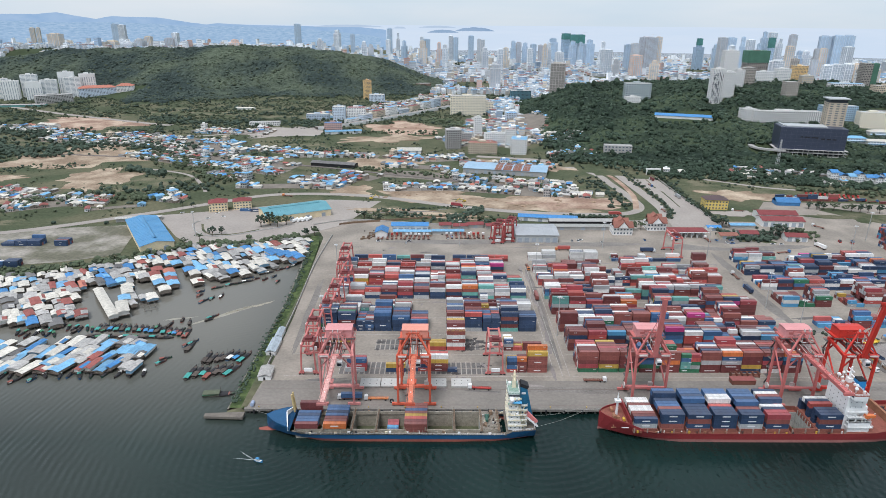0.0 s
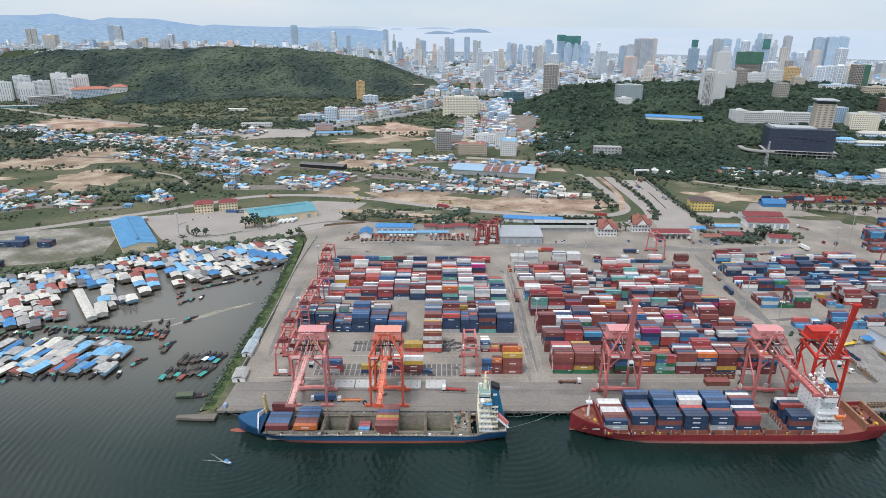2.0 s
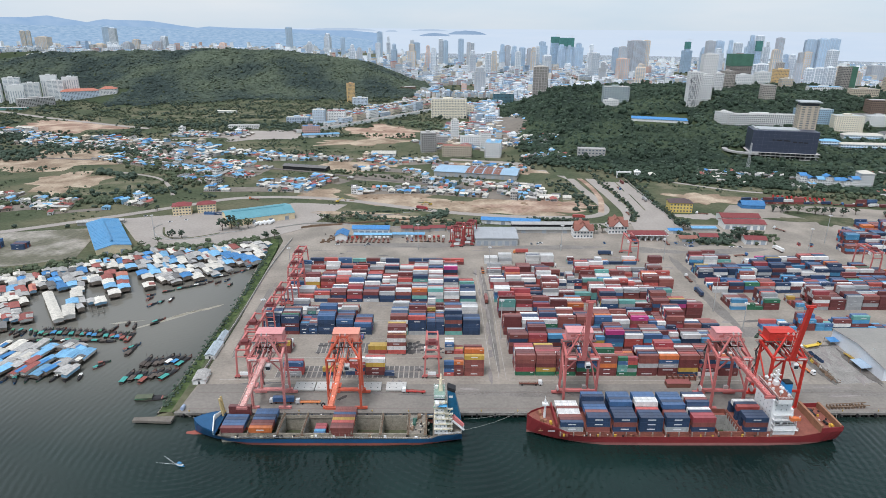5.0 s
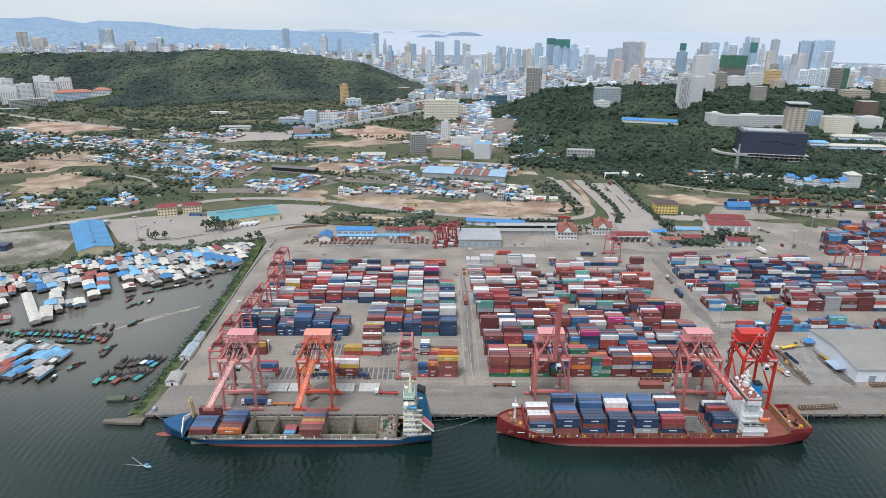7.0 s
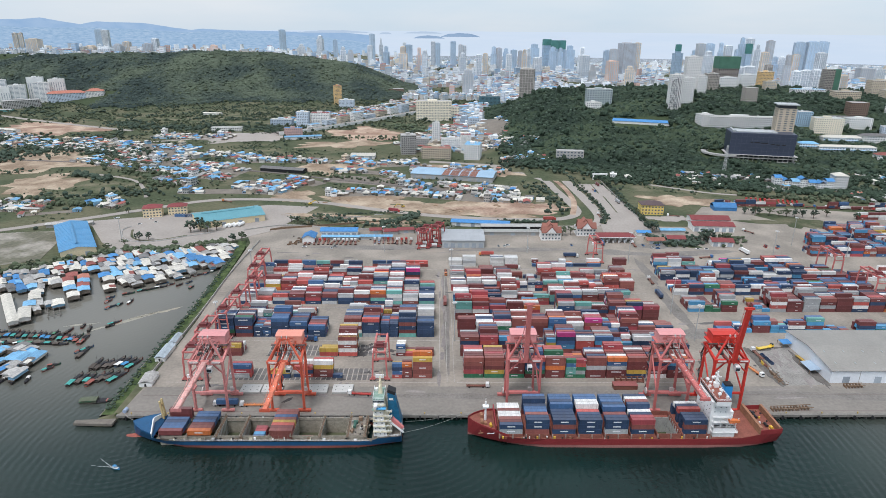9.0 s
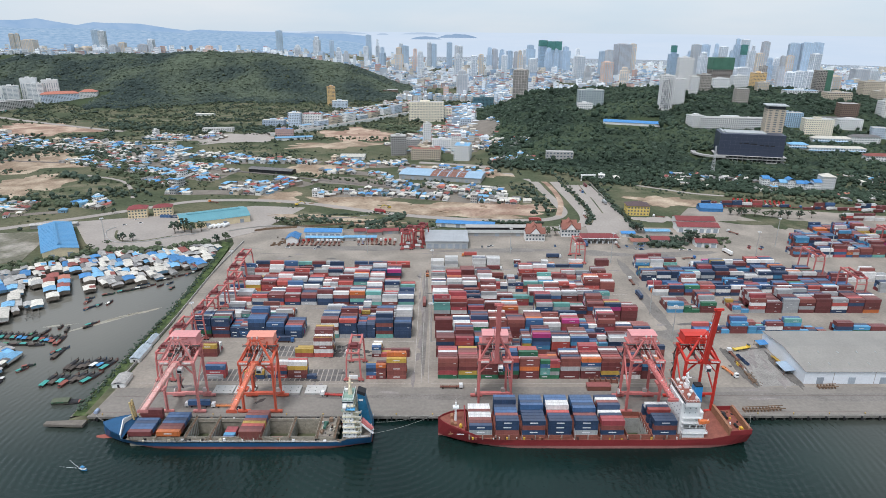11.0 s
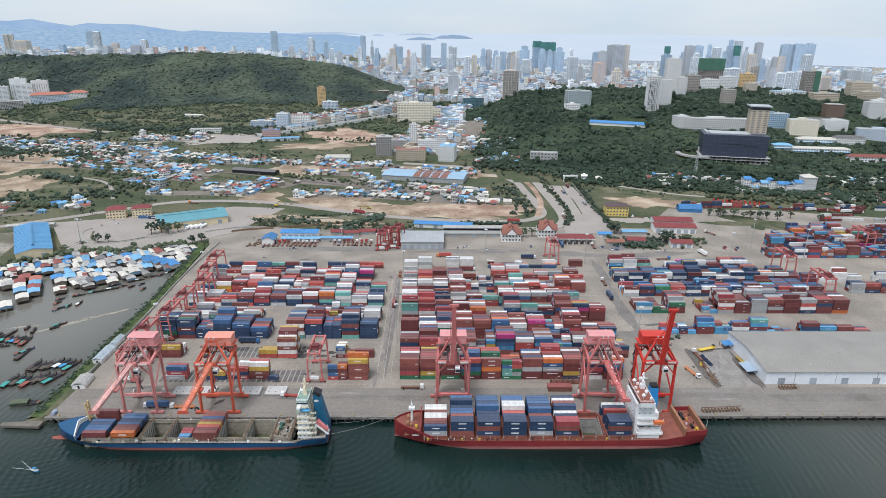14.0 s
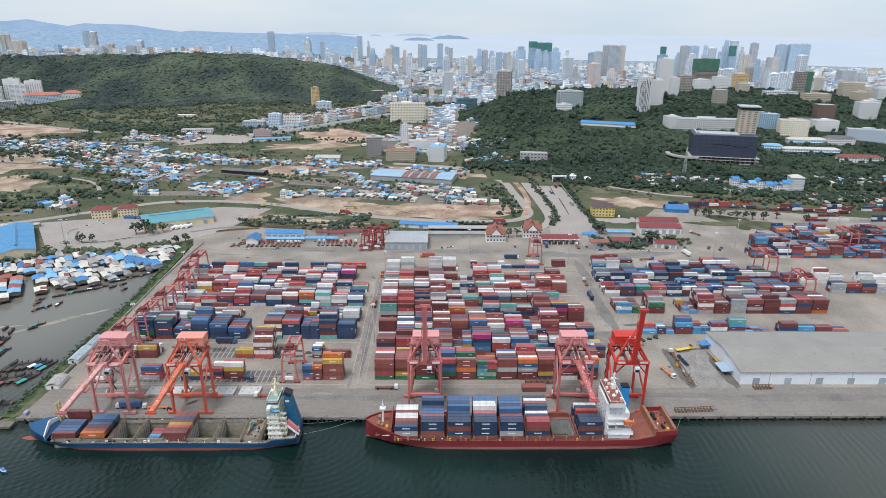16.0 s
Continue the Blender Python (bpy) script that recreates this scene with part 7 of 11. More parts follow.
def boat_hull(long, wide):
    f = Form()
    st = [(-0.5, 0.30, 0.75), (-0.42, 0.42, 0.6), (-0.15, 0.5, 0.5), (0.15, 0.48, 0.55), (0.34, 0.32, 0.85), (0.45, 0.12, 1.25), (0.5, 0.01, 1.6)]
    rings = [[(t * long, -w * wide, z), (t * long, -w * wide * 0.7, -0.5), (t * long, w * wide * 0.7, -0.5), (t * long, w * wide, z)] for t, w, z in st]
    n = len(rings)
    faces = [(3, 2, 1, 0)]
    for i in range(n - 1):
        k = 4 * i
        faces += [(k, k + 1, k + 5, k + 4), (k + 1, k + 2, k + 6, k + 5), (k + 2, k + 3, k + 7, k + 6)]
    f.add([p for ring in rings for p in ring], faces)
    return f


def boat_deck(long, wide):
    f = Form()
    st = [(-0.49, 0.29, 0.55), (-0.42, 0.40, 0.42), (-0.15, 0.48, 0.34), (0.15, 0.46, 0.4), (0.34, 0.30, 0.68), (0.45, 0.10, 1.1)]
    for (ta, wa, za), (tb, wb, zb) in zip(st, st[1:]):
        f.add([(ta * long, -wa * wide, za), (tb * long, -wb * wide, zb), (tb * long, wb * wide, zb), (ta * long, wa * wide, za)], [(0, 1, 2, 3)])
    return f


def boat(x, y, rz, long=10.0, wide=2.6, hull=0, deck=0, cover=0, group="fishing boats", label=""):
    key = (long, wide, hull, deck, cover)
    if key not in BOAT_CACHE:
        can = Form().gable(-0.47 * long, -0.10 * long, -0.46 * wide, 0.46 * wide, 1.5, 1.8, 0.1)
        for sx in (-0.41, -0.14):
            for sy in (-0.37, 0.37):
                can.box(sx * long, sx * long + 0.09, sy * wide, sy * wide + 0.09, 0.4, 1.55)
        nets = Form().cbox(0.16 * long, 0, 0.4, 0.36 * long, 0.8 * wide, 0.7, 0, 0.75).cbox(0.02 * long, 0.1, 0.4, 0.22 * long, 0.8 * wide, 1.0, 0.15, 0.7)
        BOAT_CACHE[key] = (boat_hull(long, wide).mesh("hull", BOAT_HULL[hull]), boat_deck(long, wide).mesh("deck", BOAT_DECK[4]), can.mesh("canopy", BOAT_DECK[deck]), nets.mesh("net", M_NET), Form().cbox(-0.3 * long, 0, 0.42, 0.2 * long, 0.6 * wide, 1.0).mesh("cabin", BOAT_DECK[cover]),
                           Form().tube((0.06 * long, 0.1, 0.4), (0.08 * long, 0.1, 0.4 + 0.34 * long), 0.09, 0.05, 6).mesh("mast", BOAT_DECK[4]))
    word = ("teal", "red", "green", "blue", "brown", "white")[deck]
    b = thing("fishing_boat", x, y, WATER + 0.05, rz, label or "wooden fishing boat with a " + word + " canopy and dark nets", "boat", group)
    for m in BOAT_CACHE[key]:
        part(m.name.split(".")[0], m, None, b)
    return b


r_b = random.Random(5)
for k in range(7):
    boat(-156.5 + k * 4.2, 344.0 + k * 0.7 + r_b.uniform(-1.6, 1.6), 84 - k * 2.5 + r_b.uniform(-5, 5), (17, 15, 13)[k % 3], 3.7, (3, 3, 0, 1, 3, 3, 1)[k], (0, 4, 0, 1, 4, 4, 0)[k], 4, label="broad wooden fishing boat with piled dark nets, rafted up")
for k in range(7):
    boat(-153.0 + k * 4.1, 363.5 + k * 0.4 + r_b.uniform(-2.0, 2.0), 86 - k * 3 + r_b.uniform(-6, 6), (16, 14, 13)[k % 3], 3.5, (3, 3, 3, 3, 2, 3, 1)[k], (4, 4, 4, 4, 5, 3, 0)[k], 4, label="broad wooden fishing boat with piled dark nets, rafted up")
for k in range(16):
    u = k / 15
    boat(-246 + 66 * u, 406 - 8 * u * u + r_b.uniform(-0.8, 0.8), 104 - 12 * u + r_b.uniform(-8, 8), 12, 3.4, r_b.choice((3, 3, 0, 1, 2)), r_b.choice((0, 0, 1, 3, 4, 4)), 4)
for k in range(9):
    boat(-243 + k * 6.4, 393.0 - k * 0.3 + r_b.uniform(-1, 1), 8 + r_b.uniform(-20, 20), 11, 2.9, 3, r_b.choice((4, 0, 2)), 4)
boat(-169.8, 378.5, 88, 16, 3.8, 3, 4, 4)
boat(-179.5, 398, 92, 17, 4.0, 1, 1, 4)
for k in range(12):
    boat(-300 + k * 4.6, 395 + r_b.uniform(-3, 2) + (0 if k < 7 else 8), -80 + r_b.uniform(-30, 30), 9, 2.3, r_b.randrange(4), r_b.choice((4, 4, 0, 2, 5)), 4)
for bx, by, rz in ((-190, 398, 55), (-186, 401, 60), (-173, 381, 58), (-170, 384, 60), (-187, 452, 60), (-182, 457, 75), (-176, 462, 88), (-196, 470, 40), (-185, 478, 30), (-176, 485, 40), (-170, 488, 35), (-164, 492, 25), (-158, 498, 35), (-150, 497, 60), (-144, 503, 62), (-138, 492, 70),
                   (-150, 512, 30), (-142, 520, 40), (-136, 524, 65), (-132, 530, 70), (-134, 535, 60), (-166, 500, 20), (-194, 463, 70), (-245, 388, 60), (-238, 384, 30), (-222, 392, 40), (-180, 362, 30), (-181, 357, 55), (-280, 333, 60), (-262, 334, 62), (-252, 336, 70)):
    boat(bx, by, rz, r_b.choice((7, 8, 10)), 2.2, r_b.randrange(4), r_b.choice((4, 4, 0, 1, 5)), r_b.choice((4, 5)))
for k in range(16):
    boat(-296 + k * 7.2 + r_b.uniform(-2, 2), 338.5 + k * 0.3 + r_b.uniform(-1.5, 1.0), -75 + r_b.uniform(-25, 25), r_b.choice((8, 10)), 2.4, r_b.choice((3, 3, 0, 2)), r_b.choice((4, 4, 0, 5)), 4)
for k in range(14):
    # loose crowd of small boats before the stilt houses
    u = r_b.random()
    boat(-296 + 128 * u + r_b.uniform(-4, 4), 404 + 46 * max(0.0, u - 0.62) + r_b.uniform(-4, 5), r_b.uniform(40, 120), r_b.choice((7, 8, 11)), 2.3, r_b.choice((3, 3, 0, 1)), r_b.choice((4, 4, 0, 1, 2)), 4)
# one larger transport boat and a small motor boat
big = boat(-131, 320.5, 6, 19, 5.4, 3, 2, 1, label="large olive and dull red wooden transport boat at anchor")
part("hold_cover", Form().gable(-8.8, 1.0, -2.5, 2.5, 2.0, 2.7, 0.14, "x").box(-8.6, 0.6, -2.1, 2.1, 0.4, 2.0), mat("olive_canvas", (0.10, 0.115, 0.075), 0.9, var=0.25, big=0.5, fine=2.0), big, "olive arched hold cover")
part("foredeck", Form().cbox(4.0, 0, 0.5, 5.0, 3.6, 0.5, 0, 0.8), mat("dull_red_deck", (0.30, 0.12, 0.10), 0.85, var=0.25), big, "dull red foredeck")
skiff = thing("motor_boat", -90.8, 260.8, WATER + 0.02, -22, "small blue motor boat under way on open water", "boat")
part("hull", boat_hull(5.2, 1.9), BOAT_DECK[3], skiff)
part("deck", boat_deck(5.2, 1.9), BOAT_DECK[5], skiff)
part("canopy", Form().box(-1.6, 0.4, -0.75, 0.75, 1.5, 1.58).box(-1.5, -1.42, -0.7, -0.62, 0.4, 1.5).box(0.25, 0.33, -0.7, -0.62, 0.4, 1.5).box(-1.5, -1.42, 0.62, 0.7, 0.4, 1.5).box(0.25, 0.33, 0.62, 0.7, 0.4, 1.5), BOAT_DECK[3], skiff)
part("engine", Form().cbox(-2.7, 0, 0.2, 0.5, 0.5, 0.9), M_DARK, skiff)
M_FOAM = mat("white_foam", (0.62, 0.66, 0.66), 0.9, var=0.3, big=0.5, fine=2.5, vary=0)
for s in (-1, 1):
    f = Form()
    for i in range(26):
        u = i * 0.42
        f.cbox(-93.4 - u * 0.93 + s * u * 0.10, 261.8 + u * 0.37 + s * u * 0.25 + r_b.uniform(-0.1, 0.1), WATER - 0.05, 0.5, 0.22 * (1 - i / 34), 0.075, r_b.uniform(-0.4, 0.4))
    solo("wake_foam", f, M_FOAM, "thin white wake foam behind the motor boat", "foam", kind="stuff")
f = Form()
for i in range(70):
    t = r_b.random()
    f.cbox(-163 + t * 18 + r_b.gauss(0, 0.7), 430 + t * 15 + r_b.gauss(0, 0.6), WATER - 0.05, r_b.uniform(0.6, 2.2), r_b.uniform(0.3, 0.8), 0.085, 0.72 + r_b.uniform(-0.3, 0.3))
solo("sand_shoal", f, mat("wet_sand", (0.33, 0.29, 0.22), 0.6, var=0.3, big=0.3, fine=1.5), "pale broken sand streak breaking the inlet's surface", "sand", kind="stuff")

M_SHALLOW = mat("silty_shallows", (0.29, 0.265, 0.205), 0.4, var=0.2, big=0.1, fine=0.6, vary=0)
patch(-163, 428, 24, 2.2, 40, M_SHALLOW, "pale silt bar just awash in the inlet", "sand_bar", WATER + 0.012, 61.0, 0.7)
patch(-152, 438, 9, 1.5, 38, M_SHALLOW, "pale silt bar just awash in the inlet", "sand_bar", WATER + 0.016, 63.0, 0.8)
patch(-196, 421, 10, 1.2, 12, M_SHALLOW, "pale silt bar just awash in the inlet", "sand_bar", WATER + 0.02, 65.0, 0.8)
patch(-141, 446, 8, 1.6, 36, mat("wet_sand", (0.33, 0.29, 0.22), 0.6), "pale silt bar just awash in the inlet", "sand_bar", WATER + 0.024, 67.0, 0.7)

# ---- sheds, offices and houses behind the yard ----
M_GLASS_PALE = mat("pale_glass", (0.30, 0.35, 0.39), 0.3, var=0.2, big=0.02, fine=0.3)
M_GLASS_MID = mat("grey_glass", (0.10, 0.12, 0.145), 0.5, var=0.25, big=0.1, fine=0.4, spec=0.3)
M_CREAM = mat("cream_wall", (0.74, 0.62, 0.41), 0.8, var=0.14, big=0.2, fine=1.5, vary=0.05)
M_PLASTER = mat("white_plaster", (0.77, 0.76, 0.73), 0.8, var=0.12, big=0.15, fine=1.2, vary=0.06)
M_BEIGE = mat("beige_render", (0.55, 0.47, 0.36), 0.85, var=0.12, big=0.15, fine=1.2, vary=0.06)
M_GREYB = mat("grey_concrete", (0.40, 0.39, 0.37), 0.9, var=0.2, big=0.15, fine=1.2, vary=0.1)
M_TILE = mat("red_roof", (0.21, 0.05, 0.05), 0.75, var=0.2, big=0.2, fine=2.0, vary=0.1)
M_TILE_BROWN = mat("brown_tile_roof", (0.27, 0.115, 0.085), 0.8, var=0.2, big=0.2, fine=2.0, vary=0.1)
M_BLUE_ROOF = mat("big_blue_roof", (0.085, 0.25, 0.44), 0.5, var=0.12, big=0.1, fine=0.8, vary=0.04)
M_TEAL_ROOF = mat("big_teal_roof", (0.115, 0.285, 0.325), 0.5, var=0.12, big=0.1, fine=0.8, vary=0.04)
M_GREY_ROOF = mat("big_grey_roof", (0.275, 0.26, 0.232), 0.65, var=0.14, big=0.06, fine=0.8, vary=0.04)
M_PALE_ROOF = mat("pale_zinc_roof", (0.42, 0.44, 0.44), 0.55, var=0.15, big=0.1, fine=0.8, vary=0.04)


def shed(x, y, rz, w, d, eave, rise, wall, roof, label, z=0.0, along="x", doors=3, category="warehouse", ridge_vent=False, seams=True, hip=False):
    """A hall of w by d with its corner-to-corner centre at (x, y); its front faces local -y."""
    h = thing("warehouse", x, y, z, rz, label, category)
    hw, hd = w / 2, d / 2
    body = Form().box(-hw, hw, -hd, hd, 0, eave)
    if along == "x":
        body.add([(-hw, -hd, eave), (-hw, hd, eave), (-hw, 0, eave + rise * 0.97), (hw, -hd, eave), (hw, hd, eave), (hw, 0, eave + rise * 0.97)], [(0, 2, 1), (3, 4, 5)])
    else:
        body.add([(-hw, -hd, eave), (hw, -hd, eave), (0, -hd, eave + rise * 0.97), (-hw, hd, eave), (hw, hd, eave), (0, hd, eave + rise * 0.97)], [(0, 1, 2), (5, 4, 3)])
    part("wall", body, wall, h)
    rf = Form()
    if hip:
        rf.hip(-hw - 0.8, hw + 0.8, -hd - 0.8, hd + 0.8, eave, eave + rise)
    else:
        rf.gable(-hw - 0.8, hw + 0.8, -hd - 0.8, hd + 0.8, eave, eave + rise, 0.25, along)
    top = part("roof", rf, roof, h)
    if seams and not hip:
        rib = Form()
        n = int((w if along == "x" else d) / 4.5)
        for i in range(1, n):
            t = -1 + 2 * i / n
            for s in (-1, 1):
                if along == "x":
                    rib.beam((t * hw, s * (hd + 0.8), eave + 0.3), (t * hw, 0, eave + rise + 0.3), 0.16, 0.12)
                else:
                    rib.beam((s * (hw + 0.8), t * hd, eave + 0.3), (0, t * hd, eave + rise + 0.3), 0.16, 0.12)
        part("roof_seam", rib, roof, top)
    if ridge_vent:
        if along == "x":
            part("ridge_vent", Form().gable(-hw * 0.8, hw * 0.8, -1.6, 1.6, eave + rise + 0.2, eave + rise + 1.3, 0.2, "x"), roof, top)
        else:
            part("ridge_vent", Form().gable(-1.6, 1.6, -hd * 0.8, hd * 0.8, eave + rise + 0.2, eave + rise + 1.3, 0.2, "y"), roof, top)
    dm = mat("grey_shutter", (0.33, 0.37, 0.41), 0.6, var=0.15, big=0.3, fine=2.0)
    for i in range(doors):
        cx = -hw + (i + 0.5) * w / max(1, doors)
        part("door", Form().box(cx - 2.2, cx + 2.2, -hd - 0.12, -hd, 0, min(4.6, eave - 0.6)), dm, h, "grey roller shutter")
    return h


def facade_form(w, d, floors, fh, bay, foot, group, gap=(0.24, 0.76), rise=(0.32, 0.78)):
    """Walls as one shell: window openings with reveals in all four sides, a closed base and a parapet."""
    f, seen = Form(), {}

    def vert(p):
        key = tuple(round(c, 3) for c in p)
        if key not in seen:
            seen[key] = len(f.v)
            f.v.append(key)
        return seen[key]

    def quad(*pts):
        f.f.append(tuple(vert(p) for p in pts))
        f.m.append(0)

    H = floors * fh
    zs = [foot, 0.0]
    step, i = fh * group, 0
    while i * step + step <= H + 0.01:
        zs += [i * step + rise[0] * step, i * step + rise[1] * step]
        i += 1
    zs += [H + 0.6]
    for ax, ay, bx, by in ((-1, -1, 1, -1), (1, -1, 1, 1), (1, 1, -1, 1), (-1, 1, -1, -1)):
        A, B = Vector((ax * w / 2, ay * d / 2)), Vector((bx * w / 2, by * d / 2))
        run = (B - A).length
        u = (B - A) / run
        n_in = Vector((-u.y, u.x)) * 0.32
        n = max(1, round(run / bay))
        xs = [0.0]
        for k in range(n):
            xs += [run * (k + gap[0]) / n, run * (k + gap[1]) / n]
        xs += [run]

        def P(x, z, deep=False):
            q = A + u * x + (n_in if deep else Vector((0, 0)))
            return (q.x, q.y, z)

        for i in range(len(xs) - 1):
            for j in range(len(zs) - 1):
                x0, x1, z0, z1 = xs[i], xs[i + 1], zs[j], zs[j + 1]
                if i % 2 == 1 and j >= 2 and j % 2 == 0 and j < len(zs) - 2:
                    for (xa, za), (xb, zb) in (((x0, z0), (x1, z0)), ((x1, z0), (x1, z1)), ((x1, z1), (x0, z1)), ((x0, z1), (x0, z0))):
                        quad(P(xa, za), P(xb, zb), P(xb, zb, True), P(xa, za, True))
                else:
                    quad(P(x0, z0), P(x1, z0), P(x1, z1), P(x0, z1))
    return f


def block_house(x, y, z, rz, w, d, floors, fh, wall, label, name="building", category="building", bay=3.6, roof=None, pitched=None, glass=None, group="", top_box=True, far=False, style=0, broad=False):
    """A storeyed building: piers and floor edges stand proud of a dark window band on each floor."""
    b = thing(name, x, y, z, rz, label, category, group)
    hw, hd, H = w / 2, d / 2, floors * fh
    # far towers show either strips of windows floor by floor or tall narrow shafts of glass
    cut = ((1, bay, (0.24, 0.76), (0.32, 0.78)), (1, 13.0, (0.10, 0.90), (0.36, 0.72)), (5, 5.5, (0.36, 0.64), (0.06, 0.94)))[style if far else 0]
    if broad:
        cut = (1, bay, (0.20, 0.80), (0.28, 0.80))
    f = facade_form(w, d, floors, fh, cut[1], -12 if z > 1 else -0.5, cut[0], cut[2], cut[3])
    part("wall", f, wall, b)
    band = Form().box(-hw + 0.28, hw - 0.28, -hd + 0.28, hd - 0.28, 0.02, fh - 0.02).mesh("window_band", glass or M_GLASS_MID)
    if far:
        part("glazing", Form().box(-hw + 0.28, hw - 0.28, -hd + 0.28, hd - 0.28, 0.05, H), glass or M_GLASS_MID, b)
    for i in range(0 if far else floors):
        part("window_band", band, None, b, at=pose(0, 0, i * fh))
    if pitched:
        part("roof", Form().hip(-hw - 0.8, hw + 0.8, -hd - 0.8, hd + 0.8, H + 0.5, H + 0.5 + min(w, d) * 0.24), pitched, b)
    else:
        rm = roof or M_GREYB
        part("roof", Form().box(-hw + 0.3, hw - 0.3, -hd + 0.3, hd - 0.3, H - 0.05, H + 0.3), rm, b)
        if top_box:
            part("roof_house", Form().box(-hw * 0.35, hw * 0.2, -hd * 0.3, hd * 0.35, H + 0.5, H + 3.4), wall, b)
            part("water_tank", Form().tube((hw * 0.5, hd * 0.3, H + 0.5), (hw * 0.5, hd * 0.3, H + 2.6), 1.1, 1.1, 10), M_WHITE, b)
    return b


# the long white shed on the quay
wh = shed(317.5 + 70, 364, 0, 140, 54, 8.8, 2.8, mat("white_cladding", (0.72, 0.75, 0.78), 0.55, var=0.08, big=0.1, fine=0.8, vary=0.02), M_GREY_ROOF, "long white-clad quayside warehouse with a dusty grey-beige roof", doors=7, seams=False)
part("stained_strip", Form().add([(46, -25, 9.34), (50, -25, 9.34), (39, -2, 11.7), (35, -2, 11.7)], [(0, 1, 2, 3)]), mat("roof_stain", (0.20, 0.19, 0.17), 0.9, var=0.3, big=0.4, fine=2.0), wh)
for k in range(5):
    part("downpipe", Form().box(-52 + k * 26, -51.7 + k * 26, -27.15, -27.0, 0, 8.8), M_GREYB, wh)
for k in range(11):
    for s in (0.25, 0.72):
        part("roof_vent", Form().box(-64 + k * 12.6, -63.7 + k * 12.6, -27 * s - 1.2, -27 * s + 1.2, 9.0 + 2.8 * (1 - s) - 0.1, 9.0 + 2.8 * (1 - s) + 0.4), M_PALE_ROOF, wh)
lean = thing("lean_to", 313.2, 350, 0, 0, "blue-roofed open lean-to beside the white warehouse", "shelter")
part("roof", Form().beam((-2.6, 3, 2.9), (4.2, 3, 3.7), 12, 0.15), mat("faded_blue_sheet", (0.30, 0.38, 0.46), 0.7, var=0.2), lean)
for sx, sy in ((-3, -3), (-3, 9)):
    part("post", Form().box(sx - 0.12, sx + 0.12, sy - 0.12, sy + 0.12, 0, 3.1), M_RUST, lean)
lean = thing("lean_to", 313.4, 384, 0, 0, "small blue-roofed lean-to beside the warehouse", "shelter")
part("roof", Form().beam((-2.2, 1, 3.2), (4, 1, 3.9), 7, 0.15), ROOF[2], lean)
for sx, sy in ((-2.6, -2), (-2.6, 4)):
    part("post", Form().box(sx - 0.12, sx + 0.12, sy - 0.12, sy + 0.12, 0, 3.5), M_RUST, lean)

# sheds west of the inlet
shed(-294, 599, 32.4, 30, 98, 7.5, 3.0, M_CREAM, M_BLUE_ROOF, "cream warehouse with a broad bright blue metal roof", along="y", doors=2, ridge_vent=True)
shed(-164, 678, 27.5, 72, 41, 7.5, 4.0, M_CREAM, M_TEAL_ROOF, "cream warehouse with a wide teal metal roof", along="x", doors=4, ridge_vent=True)
shed(-330, 655, 12, 46, 7, 3.5, 1.0, M_GREYB, ROOF[0], "low shelter with a pale blue roof", doors=0, category="shelter")
block_house(-256, 695, 0, 16, 20, 15, 3, 3.4, M_CREAM, "three-storey cream office with a red tiled roof", pitched=M_TILE)
block_house(-231, 704, 0, 16, 20, 13, 3, 3.2, M_CREAM, "three-storey cream block with a red tiled roof", pitched=M_TILE)
# back of the yard
shed(-31, 626, 0, 38, 13, 6.4, 2.0, M_PLASTER, ROOF[2], "white two-storey workshop with a bright blue roof", doors=6)
shed(-59, 608, 90, 16, 12, 5.5, 3.0, M_PLASTER, ROOF[2], "small white hall with a bright blue pitched roof", doors=2)
shed(-28, 613, 0, 38, 6, 3.4, 0.8, M_GREYB, ROOF[1], "open lean-to with a pale blue roof", doors=0, category="shelter")
for sx, sy, sw in ((6, 636, 12), (22, 633, 15), (38, 638, 17), (56, 634, 13)):
    shed(sx, sy, 6, sw, 9, 3.6, 1.8, M_GREYB, M_TILE, "low store with a faded red roof", doors=1)
shed(9, 614, 0, 32, 6, 3.6, 1.0, M_GREYB, ROOF[1], "long narrow shelter with a pale blue roof", doors=0, category="shelter")
shed(98, 606, 0, 42, 36, 7.6, 2.4, M_PALE_ROOF, mat("ribbed_grey_roof", (0.36, 0.375, 0.385), 0.6, var=0.15, big=0.1, fine=0.8), "grey metal workshop with tall sliding doors", doors=6)
shed(120, 662, -8, 64, 12, 4.5, 1.5, M_PLASTER, ROOF[2], "long low white building with a blue roof", doors=4)
# black walls paint in the shade under this open roof
shed(155, 650, 0, 70, 10, 4.2, 1.4, M_DARK, M_GREYB, "low grey open shed with a zinc roof", doors=0)
shed(152, 632, 0, 66, 9, 3.8, 1.2, M_GREYB, mat("dull_zinc_roof", (0.27, 0.27, 0.25), 0.7, var=0.25, big=0.1, fine=0.8), "low grey store with a zinc roof", doors=3)
